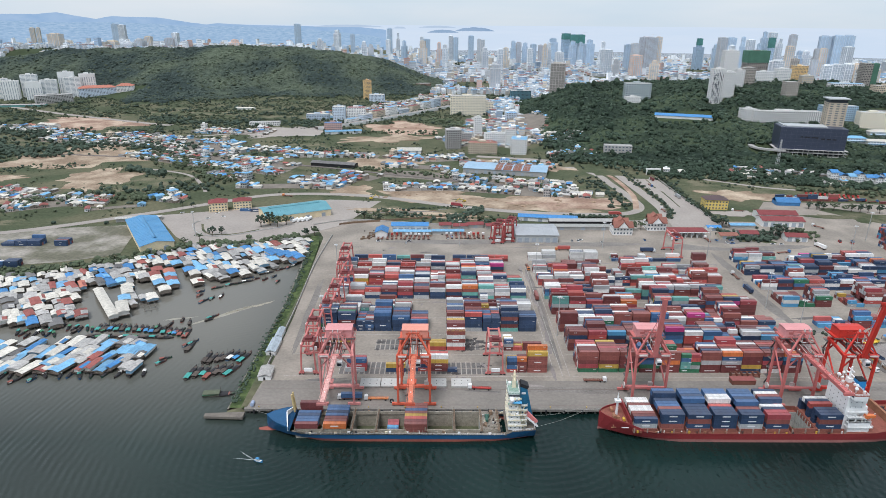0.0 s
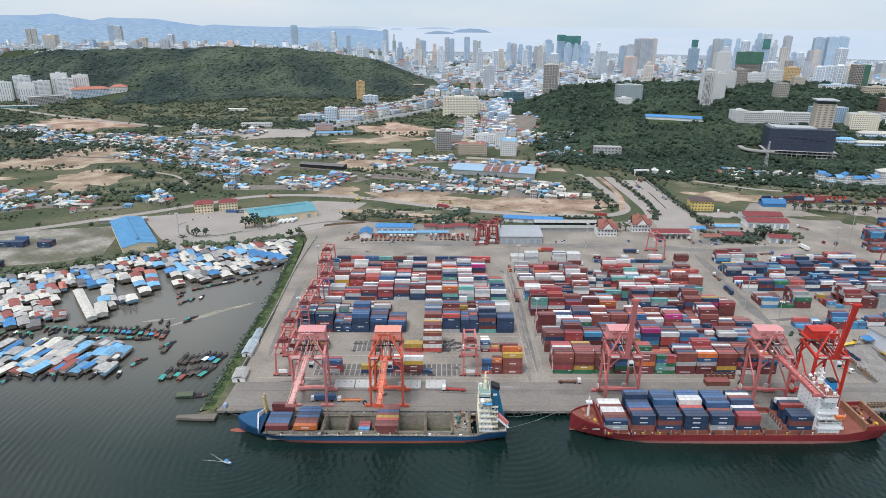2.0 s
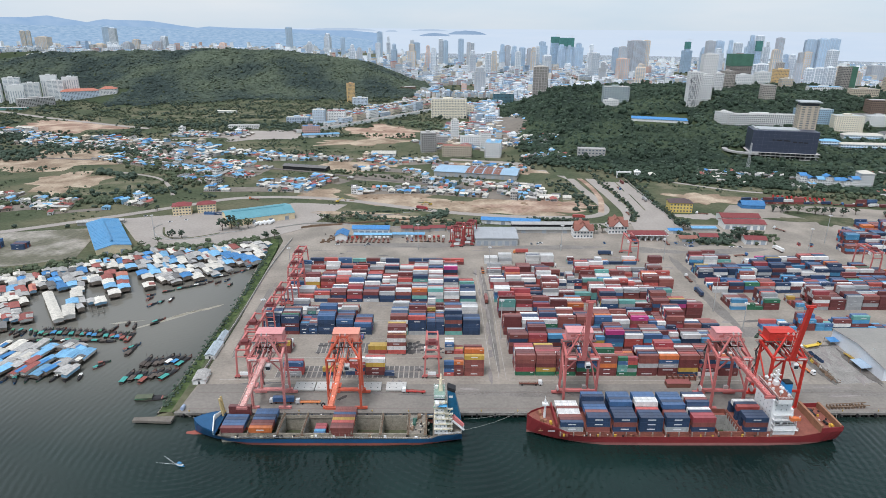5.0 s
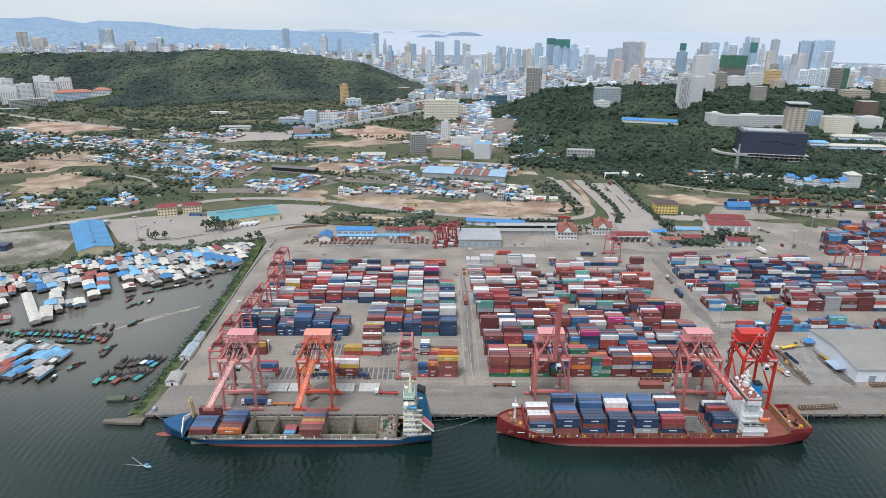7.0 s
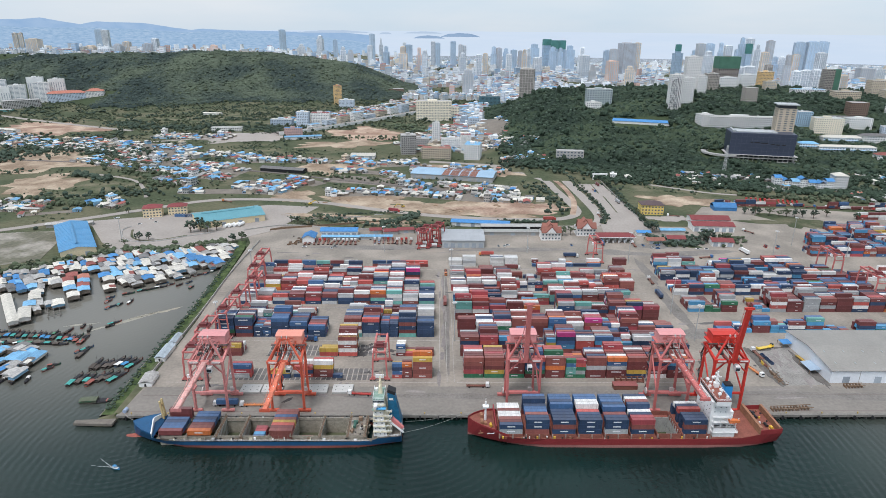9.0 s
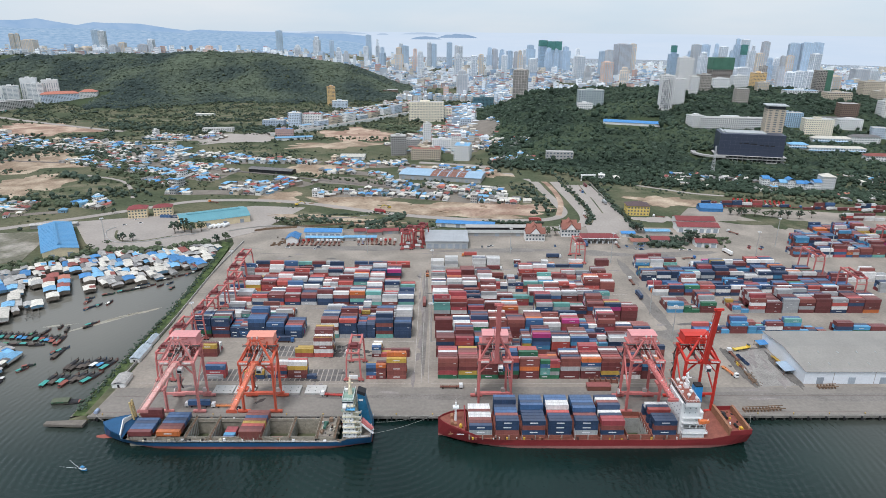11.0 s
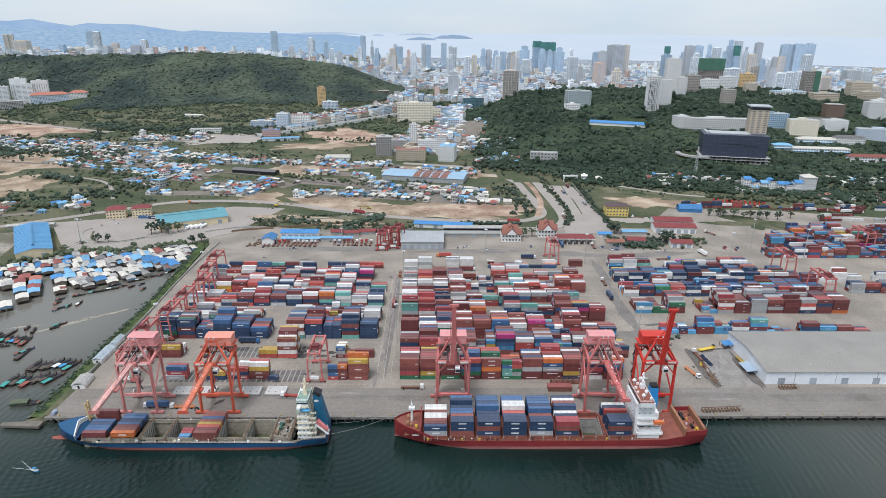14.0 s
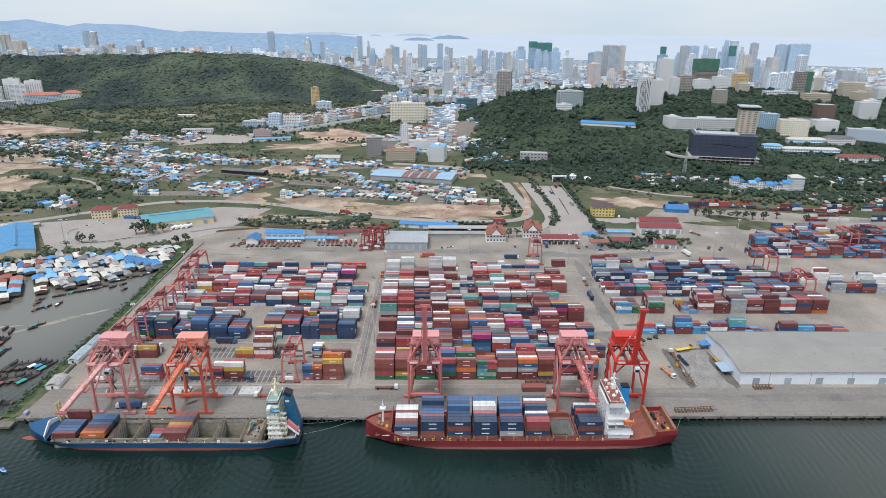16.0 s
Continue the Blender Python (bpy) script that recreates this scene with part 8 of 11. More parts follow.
for ox, oy in ((190, 619), (230, 634)):
    o = block_house(ox, oy, 0, 0, 20, 15, 2, 4.0, M_PLASTER, "white port office with steep brown tiled gables", pitched=None, top_box=False)
    for k, (gy, gz, gw) in enumerate(((-4.5, 8.4, 10.4), (4.5, 9.6, 8))):
        part("gable_roof", Form().gable(-gw, gw, gy - 4.6, gy + 4.6, gz, gz + 5.4, 0.5, "x").gable(-5.8, 5.8, gy - 5.2, gy + 5.2, gz + 0.3, gz + 6.6, 0.5, "y"), M_TILE_BROWN, o, "brown tiled gable roof with white edges")
    part("gable_wall", Form().add([(-5.2, -9.4, 8.4), (5.2, -9.4, 8.4), (0, -9.4, 14.4), (-5.2, -8.8, 8.4), (5.2, -8.8, 8.4), (0, -8.8, 14.4)], [(0, 1, 2), (5, 4, 3), (0, 3, 4, 1), (1, 4, 5, 2), (2, 5, 3, 0)]), M_PLASTER, o)
gate = thing("gate_canopy", 256, 611, 0, 0, "wide port gate with a dark red roof over lanes", "gate")
part("roof", Form().hip(-19.5, 19.5, -8, 8, 6.4, 9.2), M_TILE, gate)
part("fascia", Form().box(-19.8, 19.8, -8.25, -8.0, 5.9, 6.5), M_WHITE, gate)
for k in range(7):
    part("pillar", Form().box(-18 + k * 6 - 0.5, -18 + k * 6 + 0.5, -2.5, 2.5, 0, 6.4), M_WHITE, gate)
for k in range(6):
    part("lane_booth", Form().box(-15.6 + k * 6, -14.4 + k * 6, -6.4, -4.0, 0, 2.6), M_WHITE, gate)
block_house(327, 715, 0, -4, 26, 17, 3, 3.7, mat("yellow_wall", (0.66, 0.50, 0.16), 0.8, var=0.12, big=0.2, fine=1.5), "bright yellow three-storey house with a dark hipped roof", pitched=mat("dark_tile", (0.10, 0.07, 0.07), 0.8, var=0.2))
shed(379, 674, -4, 42, 18, 6.5, 3.0, M_PLASTER, M_TILE, "white warehouse with a dark red metal roof", doors=5)
shed(373, 651, -4, 44, 18, 6.5, 2.6, M_PLASTER, M_TILE, "white warehouse with a dark red metal roof", doors=6)
shed(362, 600, -6, 21, 13, 5.0, 2.4, M_PLASTER, M_TILE, "open-sided white hall with a dark red roof", doors=3)
shed(319, 611, -4, 18, 11, 4.0, 2.2, M_PLASTER, M_TILE, "small white house with a red roof", doors=2)
shed(296, 606, 0, 18, 10, 3.6, 1.8, M_BEIGE, M_TILE_BROWN, "small beige house with a brown roof", doors=2)
shed(326, 640, 0, 26, 8, 3.4, 1.0, M_GREYB, ROOF[1], "low shelter with a pale blue roof", doors=0, category="shelter")
shed(292, 632, 0, 14, 8, 3.4, 1.4, M_PLASTER, ROOF[2], "small white hut with a blue roof", doors=1)
tent = thing("tent_hall", 422, 732, 0, -6, "big blue tarpaulin-covered hall", "tent")
part("cover", Form().gable(-14, 14, -8, 8, 4.0, 8.5, 0.2, "x").box(-13.5, 13.5, -7.6, 7.6, 0, 4.0), ROOF[2], tent)

# pier huts on the bank
for hx, hy, rz, w, d, lab in ((-110.6, 372, 0, 7, 20, "long hut with a weathered blue-grey roof on the bank"), (-110.8, 390, 0, 5, 14, "long hut with a weathered blue-grey roof on the bank"), (-107.0, 338, 4, 8.5, 13, "zinc-roofed hut beside the pier road")):
    h = thing("hut", hx, hy, 0, rz, lab, "hut")
    part("wall", Form().box(-w / 2 + 0.4, w / 2 - 0.4, -d / 2 + 0.4, d / 2 - 0.4, -0.4, 2.6), M_PLASTER, h)
    part("roof", Form().gable(-w / 2, w / 2, -d / 2, d / 2, 2.6, 3.9, 0.15, "y"), mat("weathered_blue_grey_sheet", (0.36, 0.41, 0.44), 0.7, var=0.35, big=0.4, fine=1.0) if rz == 0 else ROOF[0], h)
    part("door", Form().box(-0.6, 0.6, -d / 2 + 0.3, -d / 2 + 0.4, -0.2, 2.0), M_DARK, h)
tank = thing("water_tank", -106.2, 305.5, 0, 0, "small pale blue tank at the pier's corner", "tank")
part("shell", Form().tube((0, -1.6, 1.2), (0, 1.6, 1.2), 1.1, 1.1, 12), mat("pale_blue_paint", (0.35, 0.42, 0.55), 0.6), tank)
part("cradle", Form().box(-0.9, 0.9, -1.2, -0.8, 0, 0.8).box(-0.9, 0.9, 0.8, 1.2, 0, 0.8), M_GREYB, tank)

# ---- town ----
HOUSE_CACHE = {}
HOUSE_COUNT = [0]
REST = Form()
REST_MATS = ROOF + WALL + [M_PLASTER, M_GREYB, M_BEIGE, M_GLASS_DARK]


def house(x, y, rz, w, l, h, roof, wall, z=0.0, single=True):
    """A small gabled house, as an object of its own or joined to the settlement."""
    if single and HOUSE_COUNT[0] < 230:
        HOUSE_COUNT[0] += 1
        key = (w, l, h, roof, wall)
        if key not in HOUSE_CACHE:
            body = Form().box(-w / 2, w / 2, -l / 2, l / 2, -0.4, h)
            body.add([(-w / 2, -l / 2, h), (w / 2, -l / 2, h), (0, -l / 2, h + w * 0.13), (-w / 2, l / 2, h), (w / 2, l / 2, h), (0, l / 2, h + w * 0.13)], [(0, 1, 2), (5, 4, 3)])
            win = Form().box(-0.7, 0.7, -l / 2 - 0.06, -l / 2, h - 1.9, h - 0.8)
            HOUSE_CACHE[key] = (body.mesh("wall", (WALL + [M_PLASTER, M_GREYB, M_BEIGE])[wall]), Form().gable(-w / 2 - 0.5, w / 2 + 0.5, -l / 2 - 0.5, l / 2 + 0.5, h - 0.1, h + w * 0.15, 0.16, "y").mesh("roof", ROOF[roof]), win.mesh("window", M_GLASS_DARK), Form().box(w * 0.2, w * 0.2 + 1, -l / 2 - 0.06, -l / 2, 0, 2).mesh("door", M_DARK))
        t = thing("house", x, y, z, rz, "small house with a " + ROOF_WORD[roof] + " roof in the settlement", "house", "houses of the settlement")
        for m in HOUSE_CACHE[key]:
            part(m.name.split(".")[0], m, None, t)
        return
    c, s = math.cos(radians(rz)), math.sin(radians(rz))

    def turn(k0):
        for i in range(k0, len(REST.v)):
            a, b, d = REST.v[i]
            REST.v[i] = (x + a * c - b * s, y + a * s + b * c, z + d)

    k0 = len(REST.v)
    REST.mi = 7 + wall
    REST.box(-w / 2, w / 2, -l / 2, l / 2, -1.5, h)
    REST.mi = 13
    REST.box(-w / 2 * 0.8, w / 2 * 0.8, -l / 2 - 0.05, l / 2 + 0.05, h - 1.9, h - 0.9)
    REST.mi = roof
    REST.gable(-w / 2 - 0.4, w / 2 + 0.4, -l / 2 - 0.4, l / 2 + 0.4, h - 0.1, h + w * 0.14, 0.16, "y")
    turn(k0)


TOWN_TREES = []
M_TRODDEN = mat("trodden_ground", (0.19, 0.165, 0.135), 0.95, var=0.3, big=0.06, fine=0.8, vary=0)


def settle(pts, width, n, seed, blue=0.42, near=True, ground=True, row=10.2):
    """Crowded houses in uneven rows along a line; n is about how many."""
    r = random.Random(seed)
    if ground:
        ribbon("settlement_ground", pts, width * 1.1, M_TRODDEN, "trodden grey-brown ground between crowded houses", 0.13 + 0.004 * seed, 0.5, category="ground", follow=True)
    line = smooth_line(pts, 3)
    rows = max(1, round(width / row))
    length = sum(math.dist(p, q) for p, q in zip(line, line[1:]))
    keep = min(0.97, 1.9 * n / max(1.0, rows * length / 9.0))
    spots = []
    for j in range(rows):
        off = (j - (rows - 1) / 2) * row
        run = r.uniform(0, 5)
        walked = 0.0
        for p, q in zip(line, line[1:]):
            seg = math.dist(p, q)
            walked += seg
            if walked < run:
                continue
            dx, dy = (q[0] - p[0]) / (seg or 1), (q[1] - p[1]) / (seg or 1)
            wide, deep = r.choice((5.0, 6.0, 7.0, 8.5)), r.choice((8.0, 9.5, 11.0, 13.0))
            run += wide + r.choice((0.4, 0.8, 1.5, 4.0))
            if r.random() > keep or wob(p[0] + off, p[1], 0.02, seed + 0.5) < -0.34:
                continue
            x, y = p[0] - dy * off + r.uniform(-1, 1), p[1] + dx * off + r.uniform(-2.2, 2.2)
            spots.append((x, y, math.degrees(math.atan2(dy, dx)), wide, deep))
    spots.sort(key=lambda s: s[1])
    streak = 0
    for x, y, turn, wide, deep in spots:
        if r.random() < 0.55:
            u = r.random()
            streak = r.choice((1, 1, 2)) if u < blue * 0.72 else r.choices((0, 3, 4, 5, 6), (34, 30, 16, 16, 4))[0]
        z = max(0.0, land_height(x, y))
        u = r.random()
        if u < 0.016:
            town_block(x, y, z, turn, r)
        else:
            house(x, y, turn + r.choice((0, 0, 0, 90)) + r.uniform(-5, 5), wide, deep, 5.8 if u < 0.16 else 2.8 + r.choice((0, 0.4)), streak if r.random() < 0.6 else r.choice((0, 0, 1, 3, 3, 4, 5)), r.choice((0, 0, 0, 1, 2, 3, 4, 4, 5)), z, near)
        if r.random() < 0.55:
            rad = r.uniform(1.3, 3.4)
            TOWN_TREES.append((x + r.uniform(-6, 6), y + r.choice((-1, 1)) * r.uniform(5, 8), z - 0.3, rad, rad * r.uniform(1.6, 2.4)))


def town_block(x, y, z, turn, r):
    """A taller plastered house among the low ones, flat-roofed with window rows."""
    k0 = len(REST.v)
    w, d, fl = r.uniform(7, 11), r.uniform(9, 13), r.choice((2, 2, 3))
    REST.mi = r.choice((8, 10, 10, 11, 12))
    REST.box(-w / 2, w / 2, -d / 2, d / 2, -1.0, fl * 3.4 + 0.8)
    wall = REST.mi
    REST.mi = 13
    for i in range(fl):
        for k in range(3):
            cx = -w / 2 + (k + 0.5) * w / 3
            REST.box(cx - w * 0.1, cx + w * 0.1, -d / 2 - 0.08, d / 2 + 0.08, i * 3.4 + 1.2, i * 3.4 + 2.6)
            cy = -d / 2 + (k + 0.5) * d / 3
            REST.box(-w / 2 - 0.08, w / 2 + 0.08, cy - d * 0.09, cy + d * 0.09, i * 3.4 + 1.2, i * 3.4 + 2.6)
    REST.mi = r.choice((1, 2, 0, 4, wall))
    REST.box(-w / 2 - 0.6, w / 2 + 0.6, -d / 2 - 0.6, d / 2 + 0.6, fl * 3.4 + 0.8, fl * 3.4 + 1.2)
    REST.mi = wall
    REST.box(-w * 0.3, w * 0.1, -d * 0.2, d * 0.3, fl * 3.4 + 1.2, fl * 3.4 + 3.4)
    c, s = math.cos(radians(turn)), math.sin(radians(turn))
    for i in range(k0, len(REST.v)):
        a, b, h = REST.v[i]
        REST.v[i] = (x + a * c - b * s, y + a * s + b * c, z + h)


settle([(-505, 700), (-450, 728), (-400, 728)], 40, 26, 1, 0.3)
settle([(-660, 735), (-570, 760), (-490, 752)], 52, 50, 2, 0.25)
settle([(-346, 752), (-330, 742), (-312, 738)], 26, 10, 3, 0.3)
settle([(-406, 694), (-376, 706), (-352, 712)], 10, 5, 31, 0.4)
settle([(-505, 1003), (-430, 972), (-361, 938), (-290, 908), (-225, 884)], 32, 92, 4, 0.40, row=11)
settle([(-490, 1040), (-400, 1008), (-330, 978), (-250, 958)], 30, 66, 32, 0.45, row=11)
settle([(-268, 806), (-230, 806), (-197, 808), (-130, 803)], 22, 34, 33, 0.50)
settle([(-200, 846), (-160, 838), (-118, 822)], 46, 52, 34, 0.40)
settle([(-83, 885), (-16, 870), (55, 842)], 40, 66, 5, 0.50, row=10.5)
settle([(-72, 800), (8, 806), (68, 794), (130, 778), (192, 768)], 34, 72, 35, 0.36)
settle([(60, 846), (110, 826), (180, 812)], 40, 44, 36, 0.30)
settle([(30, 950), (100, 945), (170, 925)], 30, 40, 6, 0.27)
settle([(-720, 1152), (-560, 1118), (-467, 1092), (-390, 1062), (-330, 1022)], 62, 190, 7, 0.42, near=False)
settle([(-470, 1150), (-420, 1120), (-350, 1098)], 30, 46, 37, 0.45, near=False)
settle([(-80, 1010), (-20, 985), (40, 1000)], 40, 45, 8, 0.27, near=False)
settle([(330, 905), (430, 880), (520, 850), (640, 840)], 50, 30, 9, 0.20, near=False, ground=False)
settle([(80, 1110), (130, 1180), (160, 1260), (140, 1380)], 120, 162, 10, 0.23, near=False)
settle([(-262, 1440), (-150, 1570), (-50, 1720), (20, 1860)], 110, 190, 11, 0.33, near=False)
settle([(130, 1150), (200, 1130), (240, 1100)], 50, 45, 12, 0.31, near=False)
settle([(620, 800), (760, 770), (880, 800)], 70, 30, 13, 0.27, near=False, ground=False)
settle([(-900, 1260), (-820, 1250), (-700, 1180), (-600, 1130)], 50, 81, 14, 0.31, near=False)
settle([(-250, 1000), (-180, 1010), (-100, 1000)], 26, 22, 22, 0.3, near=False)
settle([(-480, 1240), (-420, 1230), (-330, 1220)], 50, 44, 23, 0.3, near=False)
settle([(10, 1130), (60, 1150), (120, 1150), (190, 1180)], 90, 80, 24, 0.3, near=False)
settle([(60, 1220), (110, 1300), (120, 1400)], 120, 90, 25, 0.3, near=False)
settle([(180, 1010), (220, 1015), (250, 1000)], 26, 14, 26, 0.3, near=False)
settle([(420, 905), (480, 900), (540, 890)], 30, 14, 27, 0.2, near=False, ground=False)
settle([(690, 880), (760, 890), (840, 870)], 50, 24, 28, 0.25, near=False, ground=False)
settle([(-760, 800), (-680, 790), (-600, 800)], 40, 36, 29, 0.3, near=False)
settle([(-740, 640), (-640, 650), (-560, 655)], 40, 36, 30, 0.3, near=False)
settle([(-303, 953), (-250, 935), (-214, 922)], 34, 40, 41, 0.5, near=False)
settle([(-140, 885), (-110, 862), (-90, 846)], 24, 26, 42, 0.5, near=False)
settle([(-86, 936), (-30, 926), (14, 913)], 22, 44, 43, 0.5, near=False)
settle([(-620, 1196), (-530, 1164), (-456, 1140)], 34, 60, 44, 0.42, near=False)
settle([(-320, 1062), (-250, 1032), (-190, 1014)], 30, 44, 45, 0.42, near=False)
settle([(-330, 880), (-300, 862), (-262, 842)], 22, 22, 46, 0.4, near=False)
wood("garden_trees", TOWN_TREES, M_LEAF, "dark green garden trees between crowded houses", 77, CROWNS)
solo("settlement", REST, REST_MATS, "crowded low houses with blue, zinc and rusty roofs", "houses", kind="stuff")

# black walls stand for the shade inside the open hall
shed(-160, 930, -15, 70, 16, 5.0, 2.2, M_DARK, ROOF[5], "long open market hall with a dark roof", doors=0)
mk = shed(97, 900, -13, 120, 46, 7.0, 2.2, M_GREYB, mat("faded_blue_roof", (0.32, 0.46, 0.58), 0.6, var=0.12, big=0.05, fine=0.5), "wide market hall with a faded blue roof and rusty bays", doors=9)
rusty = mat("rusted_sheet", (0.21, 0.10, 0.07), 0.85, var=0.3, big=0.2, fine=1.0)
for k, (a0, a1) in enumerate(((-14, -4), (-2, 10), (12, 24), (26, 36))):
    for sgn in (-1, 1):
        part("rusted_bay", Form().add([(a0, sgn * 23.6, 7.38), (a1, sgn * 23.6, 7.38), (a1, sgn * 0.6, 9.5), (a0, sgn * 0.6, 9.5)], [(0, 1, 2, 3)] if sgn < 0 else [(3, 2, 1, 0)]), rusty, mk, "rusted brown roof sheets")
shed(-52, 1040, 0, 40, 26, 5.0, 1.6, M_PLASTER, ROOF[3], "white hall among houses", doors=3)
M_PINKW = mat("pink_render", (0.52, 0.34, 0.29), 0.85, var=0.12, big=0.15, fine=1.2)
# black bands paint the shade of open floors in unfinished blocks
block_house(22, 1078, 0, 6, 26, 24, 9, 3.6, M_GREYB, "unfinished grey concrete tower block with open floors", roof=M_GREYB, glass=M_DARK, broad=True)
block_house(71, 1036, 0, -6, 48, 20, 5, 3.6, M_BEIGE, "five-storey beige apartment block with brown roof edge", roof=M_TILE_BROWN, glass=M_GLASS_DARK, broad=True)
block_house(132, 1040, 0, -10, 26, 34, 7, 3.5, M_PLASTER, "white apartment block with a blue stair tower", roof=ROOF[1])
block_house(122, 1090, 0, 0, 17, 16, 9, 3.5, M_PLASTER, "slim white apartment tower with a red roof", roof=M_TILE)
block_house(100, 1130, 0, 4, 40, 18, 5, 3.5, M_PLASTER, "white five-storey apartment row between smaller houses", roof=M_GREYB)
block_house(70, 1180, 0, 4, 14, 14, 11, 3.5, M_PLASTER, "slim white tower block", roof=M_GREYB)
block_house(64, 1486, 0, 2, 82, 26, 12, 3.7, mat("ivory_render", (0.80, 0.73, 0.58), 0.8, var=0.08, big=0.1, fine=1.0), "broad ivory hotel block of many storeys", roof=M_GREYB)
block_house(-366, 1312, 0, 6, 62, 14, 2, 4.0, M_PLASTER, "long low white school building", roof=M_GREYB, top_box=False, glass=M_GLASS_DARK, broad=True)
block_house(-270, 1392, 0, -2, 48, 18, 4, 3.4, mat("pale_blue_render", (0.45, 0.53, 0.62), 0.8, var=0.1), "pale blue apartment row", roof=ROOF[3])
block_house(-222, 1386, 0, 0, 26, 20, 9, 3.4, mat("light_blue_render", (0.55, 0.62, 0.70), 0.8, var=0.1), "pale blue apartment tower", roof=ROOF[3])
block_house(-186, 1400, 0, 0, 40, 22, 8, 3.4, M_PLASTER, "white apartment block with red roof edges", roof=M_TILE)
block_house(-212, 1240, 0, 4, 34, 14, 5, 3.6, M_PINKW, "half-clad red brick building", roof=ROOF[2])
shed(-190, 1222, 14, 70, 18, 5, 1.5, M_PLASTER, ROOF[1], "long hall with a pale blue roof", doors=4)
block_house(-204, 1775, 2, 20, 20, 18, 14, 3.6, mat("apricot_render", (0.72, 0.50, 0.24), 0.8, var=0.1), "apricot and white apartment tower", roof=M_TILE)
block_house(-172, 1720, 2, 0, 40, 20, 5, 3.6, mat("light_blue_render", (0.55, 0.62, 0.70), 0.8), "pale blue apartment row", roof=ROOF[3])
for k in range(11):
    u = k / 10
    bx = -190 + 250 * u
    block_house(bx, 1345 + 395 * u, 0, 54, 30, 15, 3 + k % 4, 3.5, (M_PLASTER, MATS["light_blue_render"], M_BEIGE)[k % 3], "row of painted shophouses along the raised road", roof=(ROOF[1], M_GREYB, M_TILE)[k % 3], top_box=False)
block_house(-70, 2010, 0, 6, 74, 24, 6, 3.8, mat("raw_brown_concrete", (0.24, 0.17, 0.13), 0.95, var=0.25, big=0.1, fine=0.8), "unfinished brown concrete frame at the hill's foot", roof=M_GREYB, glass=M_DARK, broad=True, top_box=False)
block_house(214, 1720, 0, 4, 54, 24, 9, 3.6, mat("teal_netting", (0.10, 0.19, 0.22), 0.8, var=0.2, big=0.1, fine=0.8), "block wrapped in dark teal building nets", roof=M_GREYB, glass=M_GLASS_DARK)
block_house(108, 1500, 0, 4, 30, 22, 8, 3.6, MATS["ivory_render"], "ivory apartment wing beside the hotel", roof=M_GREYB)
block_house(150, 1350, 0, 8, 22, 16, 7, 3.5, MATS["light_blue_render"], "pale blue apartment block among houses", roof=ROOF[1])
block_house(40, 1130, 0, -4, 34, 16, 5, 3.5, M_GREYB, "grey unplastered block beside the tower", roof=M_GREYB)
un = block_house(968, 2000, max(0, land_height(968, 2000)), 4, 66, 34, 33, 3.8, mat("raw_grey_brown_concrete", (0.27, 0.24, 0.21), 0.95, var=0.2), "unfinished brown concrete tower with green nets on top", roof=M_GREYB, glass=M_DARK, broad=True, bay=6.5, far=True, style=0)
part("safety_net", Form().box(-34, 34, -18, 18, 92, 127), mat("green_net", (0.07, 0.16, 0.11), 0.85, var=0.25), un, "green safety nets round the top floors")
# apartment towers left of the hill
for k, (ax, ay, fl) in enumerate(((-1192, 1735, 16), (-1150, 1715, 15), (-1128, 1765, 18), (-1092, 1722, 14), (-1062, 1740, 15), (-1040, 1790, 19), (-1010, 1765, 16), (-985, 1795, 17), (-1250, 1740, 16), (-1300, 1780, 18))):
    block_house(ax, ay, max(0.0, land_height(ax, ay)) - 1, 24, 39, 24, fl, 3.3, mat("tower_white", (0.78, 0.78, 0.76), 0.8, var=0.1, big=0.1, fine=1.0, vary=0.05), "white high-rise apartment tower in a group of towers", group="apartment towers below the hill", far=True, style=1 + k % 2, glass=M_GLASS_PALE)
block_house(-1012, 1668, 0, 40, 84, 30, 6, 3.4, M_GREYB, "unfinished grey concrete frame building", roof=M_GREYB, glass=M_DARK, broad=True)
block_house(-950, 1772, 0, 30, 92, 28, 8, 3.5, mat("light_blue_render", (0.55, 0.62, 0.70), 0.8), "grey-blue hotel with coral roof", pitched=ROOF[6])
block_house(-885, 1800, 0, 16, 44, 28, 9, 3.5, M_PLASTER, "white hotel with coral roof", pitched=ROOF[6])
shed(-1050, 1585, 12, 120, 16, 5, 1.5, mat("hoarding_teal", (0.12, 0.28, 0.26), 0.8), M_GREYB, "long low site building with teal hoarding", doors=0)
shed(-800, 1285, -18, 42, 16, 5, 2.0, M_PLASTER, ROOF[3], "white hall in the fields", doors=3)
shed(-480, 1560, -8, 46, 12, 4, 1.5, M_PLASTER, ROOF[3], "long white farm shed", doors=0)

# the nearer hill
hz = land_height
dark_panel = mat("dark_blue_panels", (0.045, 0.055, 0.085), 0.4, var=0.12, big=0.08, fine=0.8, vary=0.05)
dk = thing("shopping_centre", 594, 1004, 8, -14, "big unfinished building clad in dark blue panels", "building")
part("wall", Form().box(-48, 48, -20, 26, 10, 44), dark_panel, dk)
for k in range(13):
    part("panel_seam", Form().box(-48 + k * 8, -47.8 + k * 8, -20.12, -20, 10, 44), mat("seam_grey", (0.09, 0.10, 0.13), 0.6), dk)
for k in range(5):
    part("panel_seam", Form().box(-48, 48, -20.1, -20, 16 + k * 5.6, 16.25 + k * 5.6), MATS["seam_grey"], dk)
part("floor_slab", Form().box(-50, 54, -22, 26, 4.6, 5.3), M_GREYB, dk)
